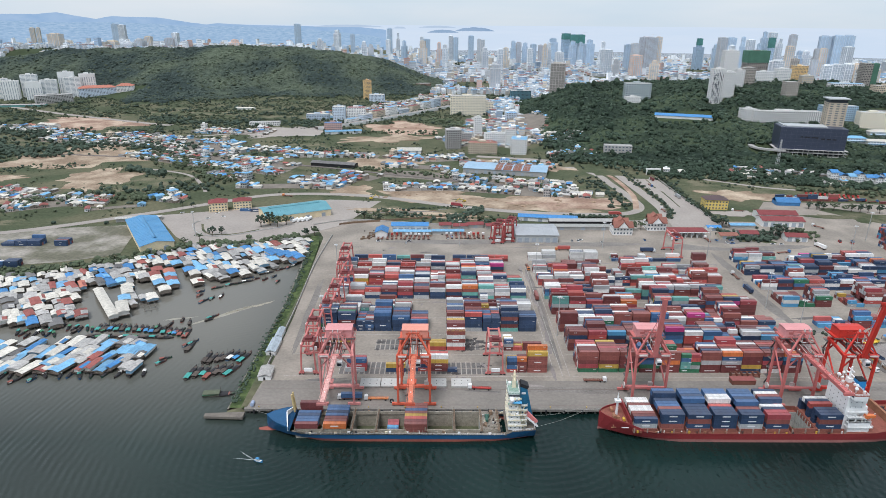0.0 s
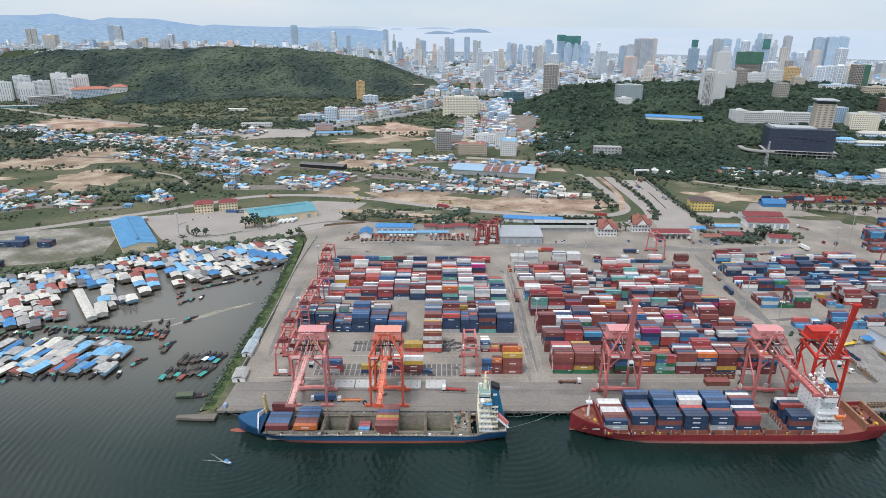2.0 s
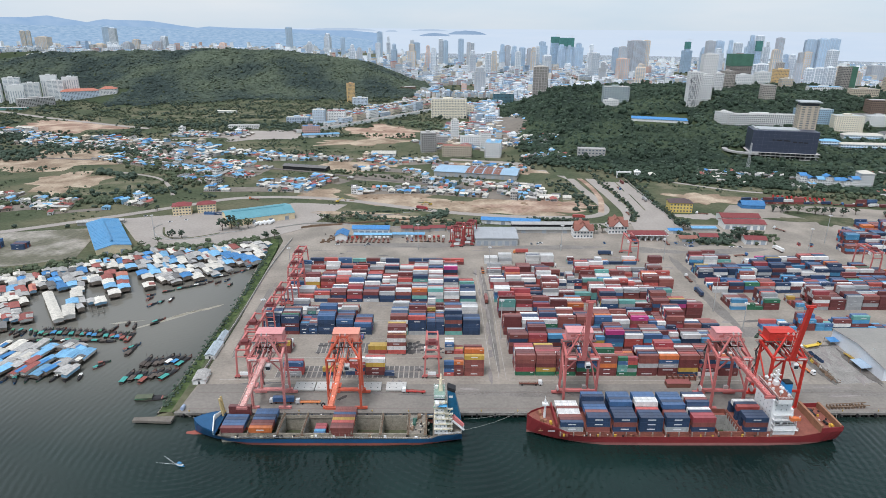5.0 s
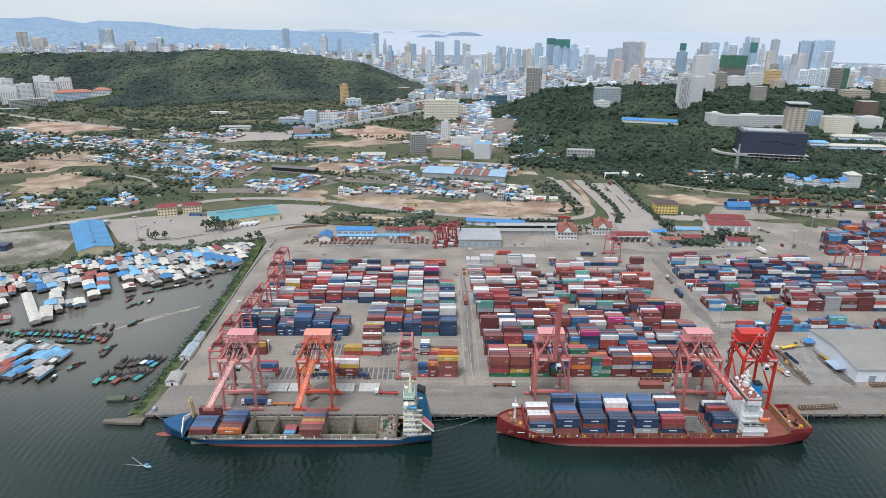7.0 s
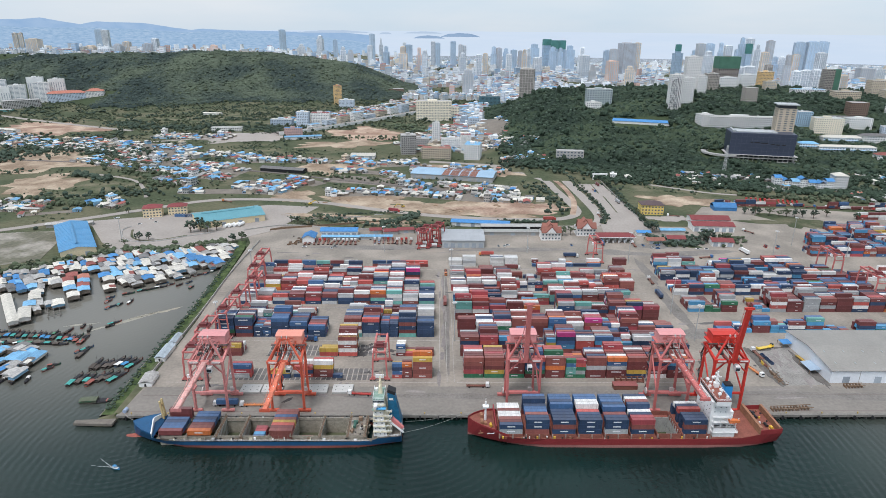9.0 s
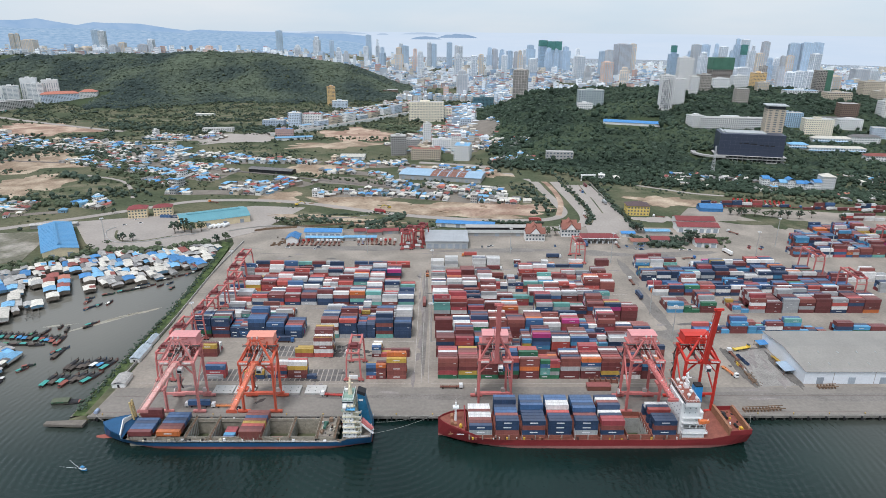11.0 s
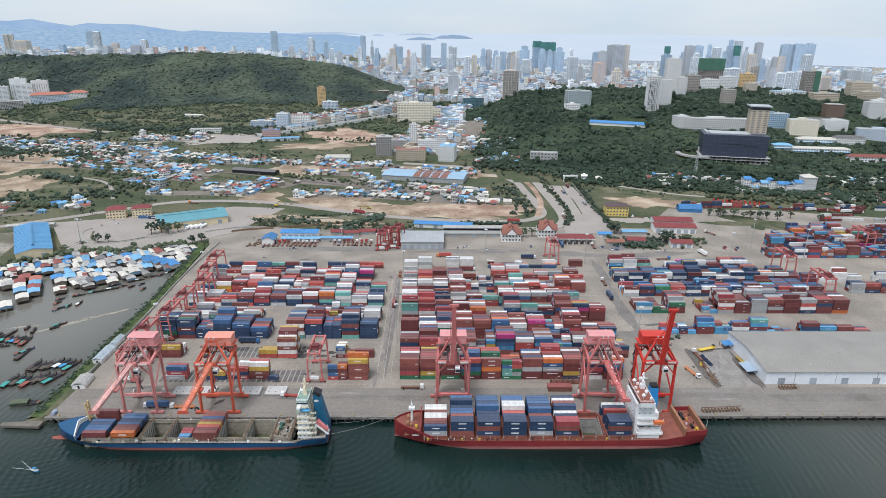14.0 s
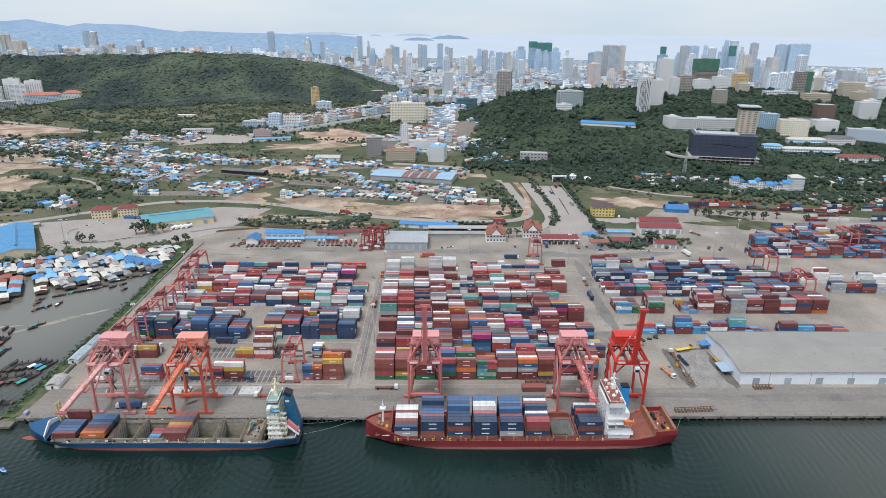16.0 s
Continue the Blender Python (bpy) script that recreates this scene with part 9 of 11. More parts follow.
part("floor_slab", Form().box(-52, 54, -23, 26, 9.3, 10.0), M_GREYB, dk)
part("floor_slab", Form().box(-50, 54, -22, 26, -0.4, 0.3), M_GREYB, dk)
# black box paints in the shade behind the columns
part("back_wall", Form().box(-46, 48, -14, 26, -10, 9.4), M_DARK, dk)
for k in range(14):
    part("column", Form().box(-47 + k * 7.3, -46 + k * 7.3, -21, -20, -14, 9.4), M_GREYB, dk)
part("roof", Form().box(-38, 22, -10, 20, 44, 45.2), M_PALE_ROOF, dk, "pale flat roof deck")
part("roof_frame", Form().box(-44, -41, -12, 22, 44, 46.6), M_PALE_ROOF, dk)
for a0, a1, za in ((-18, -14, 29), (-12, -4, 29), (-2, 8, 28.4), (12, 18, 27), (20, 26, 26.4), (28, 34, 26.4)):
    part("window_strip", Form().box(a0, a1, -20.2, -20, za, za + 1.7), M_DARK, dk)
ribbon("ramp", [(528, 1046), (517, 1034), (517, 1012), (532, 996), (552, 988)], 8, M_GREYB, "curved concrete access ramp", 17, 2.6, category="ramp")
tw0 = block_house(634, 1017, 20, -14, 27, 25, 19, 3.6, M_BEIGE, "beige tower block with a flat overhanging top", roof=M_PALE_ROOF, bay=8.5, top_box=False)
part("dark_storey", Form().box(-12.5, 12.5, -11.5, 11.5, 68.4, 74), M_GLASS_DARK, tw0)
part("flat_top", Form().box(-16, 16, -15, 15, 74, 75.6), M_PALE_ROOF, tw0, "overhanging pale flat top")
block_house(630, 1152, 35, -4, 118, 18, 6, 3.6, M_PLASTER, "long white apartment slab on the hill", bay=3.6, glass=mat("shaded_window", (0.05, 0.065, 0.085), 0.6, var=0.3, spec=0.2), broad=True)
block_house(568, 1166, 37, 6, 24, 24, 6, 3.6, M_PLASTER, "white apartment block on the hill")
block_house(732, 1166, 36, -6, 62, 20, 8, 3.6, mat("blue_glass_wall", (0.30, 0.42, 0.52), 0.5), "blue glazed office block on the hill", broad=True)
block_house(777, 1132, 29, -14, 48, 24, 8, 3.6, mat("ivory_render", (0.66, 0.60, 0.48), 0.8), "ivory office block with a flat pale roof", roof=M_PALE_ROOF)
block_house(848, 1154, 33, -6, 42, 20, 6, 3.6, M_PLASTER, "white office block on the hill", roof=M_PALE_ROOF)
block_house(905, 1110, 23, -22, 72, 20, 6, 3.6, mat("light_blue_render", (0.55, 0.62, 0.70), 0.8), "pale blue hospital block")
for bx, by, w, d, fl, rf in ((704, 1056, 30, 14, 2, 1), (760, 1038, 90, 13, 2, 3), (780, 1088, 64, 16, 2, 3), (838, 1088, 48, 16, 3, 5), (818, 996, 66, 16, 2, 4)):
    b2 = block_house(bx, by, max(0, hz(bx, by)), -8, w, d, fl, 3.6, M_PLASTER, "long low white hillside building with a " + ROOF_WORD[rf] + " roof", pitched=ROOF[rf], top_box=False, bay=4.5)
    if rf in (1, 3):
        part("veranda_roof", Form().beam((-w / 2, -d / 2 - 1.6, 3.4), (w / 2, -d / 2 - 1.6, 3.4), 3.4, 0.2), ROOF[1], b2, "sky blue veranda roof")
tw = block_house(541, 1258, 58, -6, 24, 22, 19, 3.4, M_PLASTER, "white tower with broken dark stripes between its balconies", bay=3.0)
stripe = [Form().box(-0.75, 0.75, -0.2, 0.2, 0.0, k).mesh("dark_stripe", M_GLASS_DARK) for k in (3.1, 6.4, 9.8)]
r_s = random.Random(19)
for j in range(6):
    up = 1.0 + (j % 2) * 2.4
    while up < 54:
        k = r_s.choice((0, 1, 1, 2))
        part("dark_stripe", stripe[k], None, tw, at=pose(-9.6 + j * 3.2 + r_s.choice((0, 0.9)), -11.1, up))
        up += (3.1, 6.4, 9.8)[k] + r_s.choice((3.4, 3.4, 6.8))
block_house(577, 1290, 60, -6, 22, 22, 16, 3.4, M_PLASTER, "white apartment tower with balcony rows on the hill", bay=4.0, broad=True)
block_house(650, 1462, 66, -6, 31, 26, 24, 3.4, M_PLASTER, "tall white apartment tower on the hill", bay=4.0)
block_house(668, 1446, 66, -6, 19, 24, 12, 3.5, M_PLASTER, "white stepped annex beside the tall tower", bay=4.0, broad=True)
raw_frame = mat("weathered_concrete_frame", (0.38, 0.35, 0.31), 0.95, var=0.25, big=0.1, fine=0.8)
block_house(716, 1312, 62, -4, 25, 20, 9, 3.6, raw_frame, "open grey concrete frame building among hill trees", glass=M_DARK, broad=True, top_box=False)
block_house(713, 1500, 66, 2, 28, 22, 12, 3.6, raw_frame, "grey unfinished apartment block on the hill", glass=M_DARK, broad=True)
block_house(915, 1650, 36, 4, 34, 20, 19, 3.6, MATS["apricot_render"], "apricot apartment block behind the hill", roof=M_GREYB)
block_house(913, 1446, 62, -6, 70, 24, 5, 3.6, M_PLASTER, "low white building with a pale blue roof on the hill", roof=ROOF[1], broad=True)
block_house(934, 1342, 60, -4, 52, 24, 7, 3.6, M_BEIGE, "beige concrete block among the hill's trees", glass=M_GLASS_DARK, broad=True)
block_house(1075, 1448, 58, -6, 45, 26, 12, 3.5, M_BEIGE, "cream apartment block on the wooded hill", bay=4.0)
block_house(1051, 1372, 58, 6, 36, 22, 8, 3.5, M_BEIGE, "weathered cream block on the wooded hill", bay=4.0)
block_house(874, 1206, 45, -8, 32, 24, 9, 3.6, mat("raw_brown_concrete", (0.24, 0.17, 0.13), 0.95), "unfinished brown concrete frame on the hill", glass=M_DARK, broad=True, top_box=False)
block_house(960, 1214, 45, -10, 35, 24, 10, 3.6, M_PLASTER, "white apartment block with balcony rows", bay=4.0, broad=True)
nt = block_house(980, 1482, 62, -4, 31, 24, 16, 3.7, raw_frame, "unfinished tower half wrapped in green nets", glass=M_DARK, broad=True, top_box=False)
part("safety_net", Form().box(4, 16.4, -13, 13, 8, 60), mat("green_net", (0.07, 0.16, 0.11), 0.85), nt, "green safety net along one side")
for hx, hy, hw, hd, fl, hm in ((760, 1520, 40, 20, 7, M_PLASTER), (812, 1535, 34, 20, 9, M_PLASTER), (852, 1500, 26, 18, 6, M_BEIGE), (690, 1530, 30, 20, 8, M_BEIGE), (1010, 1530, 40, 22, 8, M_PLASTER), (1120, 1400, 38, 22, 8, M_PLASTER), (1130, 1330, 34, 20, 6, M_BEIGE), (1020, 1290, 30, 18, 5, M_PLASTER)):
    block_house(hx, hy, max(0.0, hz(hx, hy)) - 1, -4, hw, hd, fl, 3.5, hm, "pale apartment block on the hill's crest", group="blocks on the hill's crest", roof=M_PALE_ROOF, broad=True, bay=4.5, far=True, style=1, glass=M_GLASS_PALE)
shed(844, 1200, -10, 42, 14, 5.0, 2.4, M_PLASTER, ROOF[5], "low white building with a dark roof on the hill", z=45.5, doors=0)
block_house(410, 1335, 48, -4, 52, 26, 11, 3.6, mat("pale_glass_wall", (0.42, 0.48, 0.48), 0.4), "pale glazed hotel block among trees", bay=5, broad=True)
block_house(392, 1300, 46, -4, 30, 20, 5, 3.6, M_PLASTER, "white annex among trees")
shed(457, 1180, -19, 106, 27, 5.0, 3.0, M_PLASTER, ROOF[2], "long low hillside building with a bright blue roof", z=38.5, doors=0)
block_house(288, 1006, 5.5, -8, 44, 14, 3, 4.8, M_GREYB, "old grey three-storey building with arched windows", top_box=False, bay=5.5)
for k in range(7):
    bx, by = 547 + k * 10.0, 850 - k * 3.6 - (k % 3)
    t2 = block_house(bx, by, 0, -6, 9.6, 13, 3 + (k % 3 == 0), 3.3, M_PLASTER, "white townhouse with a bright blue gabled roof", group="row of townhouses", top_box=False, bay=3.0)
    hh = (3 + (k % 3 == 0)) * 3.3
    part("gable_roof", Form().gable(-5.4, 5.4, -7.2, 7.2, hh + 0.5, hh + 3.6, 0.3, "y" if k % 2 else "x"), ROOF[2] if k != 2 else ROOF[1], t2)
block_house(623, 832, 0, -8, 17, 17, 6, 3.4, M_PLASTER, "white tower house with a pale roof", pitched=ROOF[3], bay=3.0)
arch = thing("gate_arch", 306, 878, 0, 0, "white gate arch across the road", "gate")
part("post", Form().box(-10, -8.4, -1, 1, 0, 9), M_PLASTER, arch)
part("post", Form().box(8.4, 10, -1, 1, 0, 9), M_PLASTER, arch)
part("lintel", Form().box(-10.6, 10.6, -1.2, 1.2, 9, 11), M_PLASTER, arch)

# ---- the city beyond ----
# distance haze is mixed into these pale, bluish city colours
HAZY_CITY = [mat("city_white", (0.78, 0.80, 0.81), 0.85, var=0.12, big=0.02, fine=0.3, vary=0.14), mat("city_cream", (0.60, 0.54, 0.45), 0.85, var=0.12, big=0.02, fine=0.3, vary=0.14), mat("city_grey", (0.46, 0.49, 0.52), 0.85, var=0.12, big=0.02, fine=0.3, vary=0.16),
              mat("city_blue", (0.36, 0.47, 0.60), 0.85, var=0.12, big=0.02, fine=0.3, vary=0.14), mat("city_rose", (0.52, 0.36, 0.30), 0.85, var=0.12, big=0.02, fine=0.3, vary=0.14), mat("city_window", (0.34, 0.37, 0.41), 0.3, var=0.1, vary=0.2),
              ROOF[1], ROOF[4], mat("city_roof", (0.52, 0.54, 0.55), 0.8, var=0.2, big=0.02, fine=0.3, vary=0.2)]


def open_ground(x, y):
    if not in_view(x, y, 30) or y > far_coast(x) - 60:
        return False
    h = land_height(x, y)
    return (h < 40 or y > 2480) and not (h > 4 and y < 2300)


def low_city(name, y0, y1, n, seed, tall=0.2, label="", span=None):
    r = random.Random(seed)
    f = Form()
    made = tries = 0
    while made < n and tries < n * 12:
        tries += 1
        y = math.sqrt(r.uniform(y0 * y0, y1 * y1))
        x = r.uniform(-0.72 * y - 30, 0.72 * y + 155)
        if span and not span[0] < x / y < span[1]:
            continue
        if not open_ground(x, y) or wob(x, y, 0.004, 2.0) < -0.28:
            continue
        if y < 2050 and not (-60 < x < 240 or x > 640 or y > 1680):
            continue
        if y < 1900 and x < 640 and (x < 0.66 * (y - 1300) - 160 + 42 or (y < 1560 and x < 108)):
            continue
        side = (x - 62) / y
        if y > 2300 and r.random() > ((1.0 if y < 3400 else 0.4) if side < -0.2 else 1.0) or y > 3700 and r.random() > (0.12 if side < -0.12 else 0.6):
            continue
        made += 1
        w, d = (r.uniform(7, 17), r.uniform(8, 18)) if y < 2100 else (r.uniform(10, 27), r.uniform(10, 24))
        fl = r.choice((2, 3, 3, 4, 4, 5)) if r.random() > tall else r.randint(6, 12)
        h, z, rz = fl * 3.4, max(0.0, land_height(x, y)), r.choice((0.0, 0.25, -0.3, 0.5)) + r.uniform(-0.08, 0.08)
        f.mi = r.choices((0, 1, 2, 3, 4), (52, 18, 10, 12, 8) if y < 2600 else (58, 14, 8, 13, 7))[0]
        f.cbox(x, y, z - 3, w, d, h + 3, rz)
        wall = f.mi
        f.mi = 5
        for k in range(0 if y > 3000 else fl if fl < 6 else fl // 2):
            step = 3.4 if fl < 6 else 6.8
            f.cbox(x, y, z + 1.1 + k * step, w * 0.86, d + 0.3, 1.5, rz)
            if y < 2200:
                f.cbox(x, y, z + 1.1 + k * step, w + 0.3, d * 0.8, 1.5, rz)
        f.mi = r.choices((8, 6, 7, wall), (46, 26, 12, 16) if y < 2600 else (52, 22, 5, 21))[0]
        f.cbox(x, y, z + h, w + 0.6, d + 0.6, 0.7, rz)
        if r.random() < 0.4:
            f.mi = wall
            f.cbox(x + w * 0.2, y, z + h + 0.7, w * 0.3, d * 0.3, 2.6, rz)
    return solo(name, f, HAZY_CITY, label, "city", kind="stuff")


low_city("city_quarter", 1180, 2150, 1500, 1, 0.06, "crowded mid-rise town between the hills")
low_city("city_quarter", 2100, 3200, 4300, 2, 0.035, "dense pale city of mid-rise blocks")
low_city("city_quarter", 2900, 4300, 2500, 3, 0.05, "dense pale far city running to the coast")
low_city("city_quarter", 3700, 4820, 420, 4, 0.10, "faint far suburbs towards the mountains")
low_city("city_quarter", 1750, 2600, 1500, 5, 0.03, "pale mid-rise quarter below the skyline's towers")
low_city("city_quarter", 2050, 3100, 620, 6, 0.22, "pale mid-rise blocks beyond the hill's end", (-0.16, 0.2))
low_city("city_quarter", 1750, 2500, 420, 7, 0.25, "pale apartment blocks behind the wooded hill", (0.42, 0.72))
r_c = random.Random(31)
spots = []
while len(spots) < 2000:
    y = math.sqrt(r_c.uniform(1250 ** 2, 3500 ** 2))
    x = r_c.uniform(-0.72 * y - 30, 0.72 * y + 155)
    if open_ground(x, y) and (y > 2000 or -60 < x < 240 or x > 640):
        rad = r_c.uniform(3, 8)
        spots.append((x, y, max(0.0, land_height(x, y)) - 0.5, rad, rad * 1.4))
wood("city_trees", spots, M_LEAF, "dark green trees between the city's houses", 31, CROWNS)

# tower tones are lightened and blued to stand for distance haze
HAZY_BLUE_GLASS = mat("tower_blue_glass", (0.42, 0.54, 0.66), 0.4, var=0.2, big=0.03, fine=0.3)
HAZY_GREY_GLASS = mat("tower_grey_glass", (0.47, 0.52, 0.57), 0.45, var=0.2, big=0.03, fine=0.3)
M_RAW = mat("raw_concrete", (0.46, 0.43, 0.39), 0.9, var=0.2, big=0.1, fine=0.8)
# shade of open floors, put into the core's grey
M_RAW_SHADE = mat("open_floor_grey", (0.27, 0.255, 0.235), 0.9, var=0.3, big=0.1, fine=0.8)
M_NET_GREEN = mat("tower_green_net", (0.085, 0.23, 0.205), 0.85, var=0.25, big=0.06, fine=0.5)
# facade with haze put into its tone, core behind it, how the facade is divided, word for it
TOWER_KIND = {"w": (HAZY_CITY[0], HAZY_GREY_GLASS, "slabs", "white"), "c": (mat("tower_cream", (0.66, 0.57, 0.46), 0.85, var=0.12), HAZY_GREY_GLASS, "grid", "cream"), "g": (mat("tower_grey", (0.50, 0.51, 0.52), 0.8, var=0.12), HAZY_GREY_GLASS, "grid", "grey"),
              "b": (mat("tower_pale_blue", (0.50, 0.585, 0.67), 0.6, var=0.12), HAZY_BLUE_GLASS, "fins", "blue glazed"), "n": (mat("tower_brown_grey", (0.47, 0.46, 0.47), 0.8, var=0.12), HAZY_GREY_GLASS, "fins", "dark grey-brown"),
              "t": (mat("tower_blue_grey", (0.34, 0.43, 0.52), 0.8, var=0.12), HAZY_BLUE_GLASS, "slabs", "green-netted"), "o": (mat("tower_apricot", (0.66, 0.49, 0.40), 0.8, var=0.12), HAZY_GREY_GLASS, "grid", "apricot"), "x": (M_RAW, M_RAW_SHADE, "slabs", "unfinished concrete")}


def tower_face(f, w, d, z0, z1, fh, style, bay):
    """Floor edges and piers that stand proud of a tower's core."""
    n = max(2, int((z1 - z0) / fh))
    if style in ("slabs", "grid"):
        for i in range(n + 1):
            z = z0 + (z1 - z0) * i / n
            f.box(-w / 2, w / 2, -d / 2, d / 2, z - 0.45, z + (0.5 if style == "slabs" else 0.9))
    piers = (max(2, round(w / bay)), max(2, round(d / bay)))
    thick = {"slabs": 0.9, "grid": 2.2, "fins": 1.6}[style]
    for i in range(piers[0] + 1):
        x = -w / 2 + thick / 2 + (w - thick) * i / piers[0]
        for s in (-1, 1):
            f.box(x - thick / 2, x + thick / 2, s * d / 2 - 0.5, s * d / 2 + 0.12, z0, z1)
    for i in range(piers[1] + 1):
        y = -d / 2 + thick / 2 + (d - thick) * i / piers[1]
        for s in (-1, 1):
            f.box(s * w / 2 - 0.5, s * w / 2 + 0.12, y - thick / 2, y + thick / 2, z0, z1)
    return f


r_t = random.Random(61)


def high_rise(x, y, wide, top, kind):
    """A far tower of the given width whose roof stands at the height top over the sea."""
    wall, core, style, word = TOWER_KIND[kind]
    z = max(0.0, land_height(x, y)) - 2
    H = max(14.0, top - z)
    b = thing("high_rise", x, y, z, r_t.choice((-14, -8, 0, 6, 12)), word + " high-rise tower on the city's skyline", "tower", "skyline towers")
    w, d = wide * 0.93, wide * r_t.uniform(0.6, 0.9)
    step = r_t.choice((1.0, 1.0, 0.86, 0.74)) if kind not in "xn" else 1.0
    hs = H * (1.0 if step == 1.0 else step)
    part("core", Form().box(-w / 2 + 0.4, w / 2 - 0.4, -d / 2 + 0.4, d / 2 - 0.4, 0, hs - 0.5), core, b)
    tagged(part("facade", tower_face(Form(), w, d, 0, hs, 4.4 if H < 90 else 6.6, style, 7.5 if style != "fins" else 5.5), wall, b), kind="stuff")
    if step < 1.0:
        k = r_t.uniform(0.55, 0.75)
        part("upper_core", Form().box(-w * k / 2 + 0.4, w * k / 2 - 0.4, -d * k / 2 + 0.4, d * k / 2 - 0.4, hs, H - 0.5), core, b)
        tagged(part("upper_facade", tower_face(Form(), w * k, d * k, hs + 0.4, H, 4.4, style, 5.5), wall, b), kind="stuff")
        w, d = w * k, d * k
    part("crown", Form().box(-w * 0.32, w * 0.18, -d * 0.3, d * 0.3, H, H + 3.5).box(w * 0.05, w * 0.36, -d * 0.2, d * 0.25, H, H + 2.0), wall, b)
    if kind == "t":
        part("safety_net", Form().box(-w / 2 - 0.8, w / 2 + 0.8, -d / 2 - 0.8, d / 2 + 0.8, H * r_t.uniform(0.70, 0.90), H + 2.2), M_NET_GREEN, b, "green safety net round the top floors")
    if kind in "tx" or kind == "n" and wide > 50:
        part("tower_crane", Form().beam((w * 0.3, 0, H), (w * 0.3, 0, H + 15), 1.0).beam((w * 0.3 - 9, 0, H + 13), (w * 0.3 + 22, 4, H + 13), 0.7), M_MARK, b, "thin tower crane on the roof")
    return b


# place, width and height of each tower
SKYLINE_A = ((-1970, 4000, 41, 177, "b"), (-1931, 4000, 41, 171, "w"), (-2475, 4000, 27, 151, "c"), (-2378, 3900, 20, 153, "c"), (-1698, 2900, 54, 142, "c"), (-1449, 2800, 38, 118, "w"), (-1375, 2750, 47, 120, "c"), (-1264, 2650, 52, 119, "w"), (-1237, 2700, 39, 129, "g"), (-1223, 2750, 30, 137, "c"), (-1116, 2700, 37, 132, "n"), (-1210, 3000, 28, 146, "w"), (-863, 2750, 45, 126, "o"), (-936, 4300, 42, 180, "b"), (-610, 3300, 31, 117, "w"), (-585, 3700, 35, 152, "w"), (-486, 3600, 25, 134, "b"), (-330, 2800, 24, 121, "w"))
SKYLINE_B = ((-312, 2900, 28, 104, "g"), (-283, 3600, 30, 165, "b"), (-244, 3700, 22, 140, "w"), (-266, 3300, 23, 114, "w"), (-192, 3400, 29, 107, "b"), (-84, 3000, 40, 118, "c"), (-80, 3500, 42, 113, "b"), (-10, 3000, 23, 112, "o"), (50, 3500, 24, 131, "w"), (75, 3450, 27, 124, "b"), (190, 3300, 20, 120, "g"), (212, 3350, 20, 116, "w"), (158, 3500, 30, 132, "b"), (341, 3100, 27, 117, "b"), (371, 3150, 25, 110, "n"), (410, 3200, 28, 106, "b"), (381, 2800, 24, 96, "w"), (436, 3100, 27, 104, "b"))
SKYLINE_C = ((456, 3000, 21, 103, "n"), (461, 2900, 20, 111, "c"), (487, 2950, 18, 115, "w"), (578, 3400, 56, 123, "b"), (625, 3300, 37, 148, "t"), (655, 3250, 34, 144, "t"), (701, 3300, 34, 143, "t"), (622, 3100, 35, 118, "b"), (649, 3050, 26, 115, "b"), (713, 3150, 44, 123, "b"), (717, 2900, 30, 123, "w"), (674, 2650, 35, 100, "w"), (841, 2950, 28, 110, "b"), (845, 2850, 32, 118, "g"), (735, 2450, 41, 88, "o"), (916, 2900, 63, 143, "n"), (977, 2950, 31, 142, "c"), (774, 2350, 35, 74, "c"))
SKYLINE_D = ((1182, 3000, 39, 135, "t"), (1238, 2950, 26, 113, "b"), (1244, 2900, 35, 143, "g"), (1305, 2950, 36, 142, "b"), (1200, 2700, 38, 117, "w"), (1335, 2900, 25, 146, "b"), (1346, 2850, 32, 136, "w"), (1360, 2800, 24, 121, "b"), (1427, 2900, 30, 168, "b"), (1452, 2880, 33, 166, "w"), (1412, 2800, 24, 145, "t"), (1500, 2900, 25, 140, "w"), (1335, 2500, 26, 121, "c"), (1553, 2900, 30, 157, "n"), (1051, 2100, 35, 90, "w"), (1080, 2080, 37, 92, "w"), (1016, 1950, 24, 73, "w"), (1266, 2200, 21, 123, "g"))
SKYLINE_E = ((1301, 2220, 23, 124, "c"), (1463, 2500, 41, 159, "b"), (1499, 2480, 37, 162, "b"), (1545, 2490, 39, 162, "b"), (1465, 2350, 33, 126, "w"), (1134, 1900, 24, 90, "w"), (1163, 1900, 30, 92, "w"), (1182, 1880, 25, 95, "w"), (1208, 1880, 23, 95, "c"), (1177, 1800, 27, 86, "x"), (1220, 1820, 29, 85, "c"), (1243, 1700, 38, 71, "c"), (1295, 1720, 32, 69, "c"), (1670, 2400, 53, 71, "g"), (1750, 2450, 43, 74, "w"), (1254, 2300, 24, 86, "x"), (1429, 2600, 27, 100, "b"), (1484, 2650, 30, 98, "w"))
SKYLINE_F = ((168, 2000, 35, 81, "g"), (317, 1750, 41, 101, "x"), (174, 2600, 27, 107, "w"), (245, 2700, 23, 97, "w"), (-109, 3650, 25, 121, "w"), (-238, 2600, 13, 98, "w"), (-439, 3000, 26, 97, "b"), (17, 2900, 25, 106, "w"), (287, 2900, 23, 94, "c"), (674, 2500, 26, 70, "g"), (489, 2700, 33, 87, "w"))
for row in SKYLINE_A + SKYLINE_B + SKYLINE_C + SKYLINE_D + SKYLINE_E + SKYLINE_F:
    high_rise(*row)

# ---- bushes strewn over meadows and waste ground ----
SHRUBS = clump_shapes(12, 1, 9)


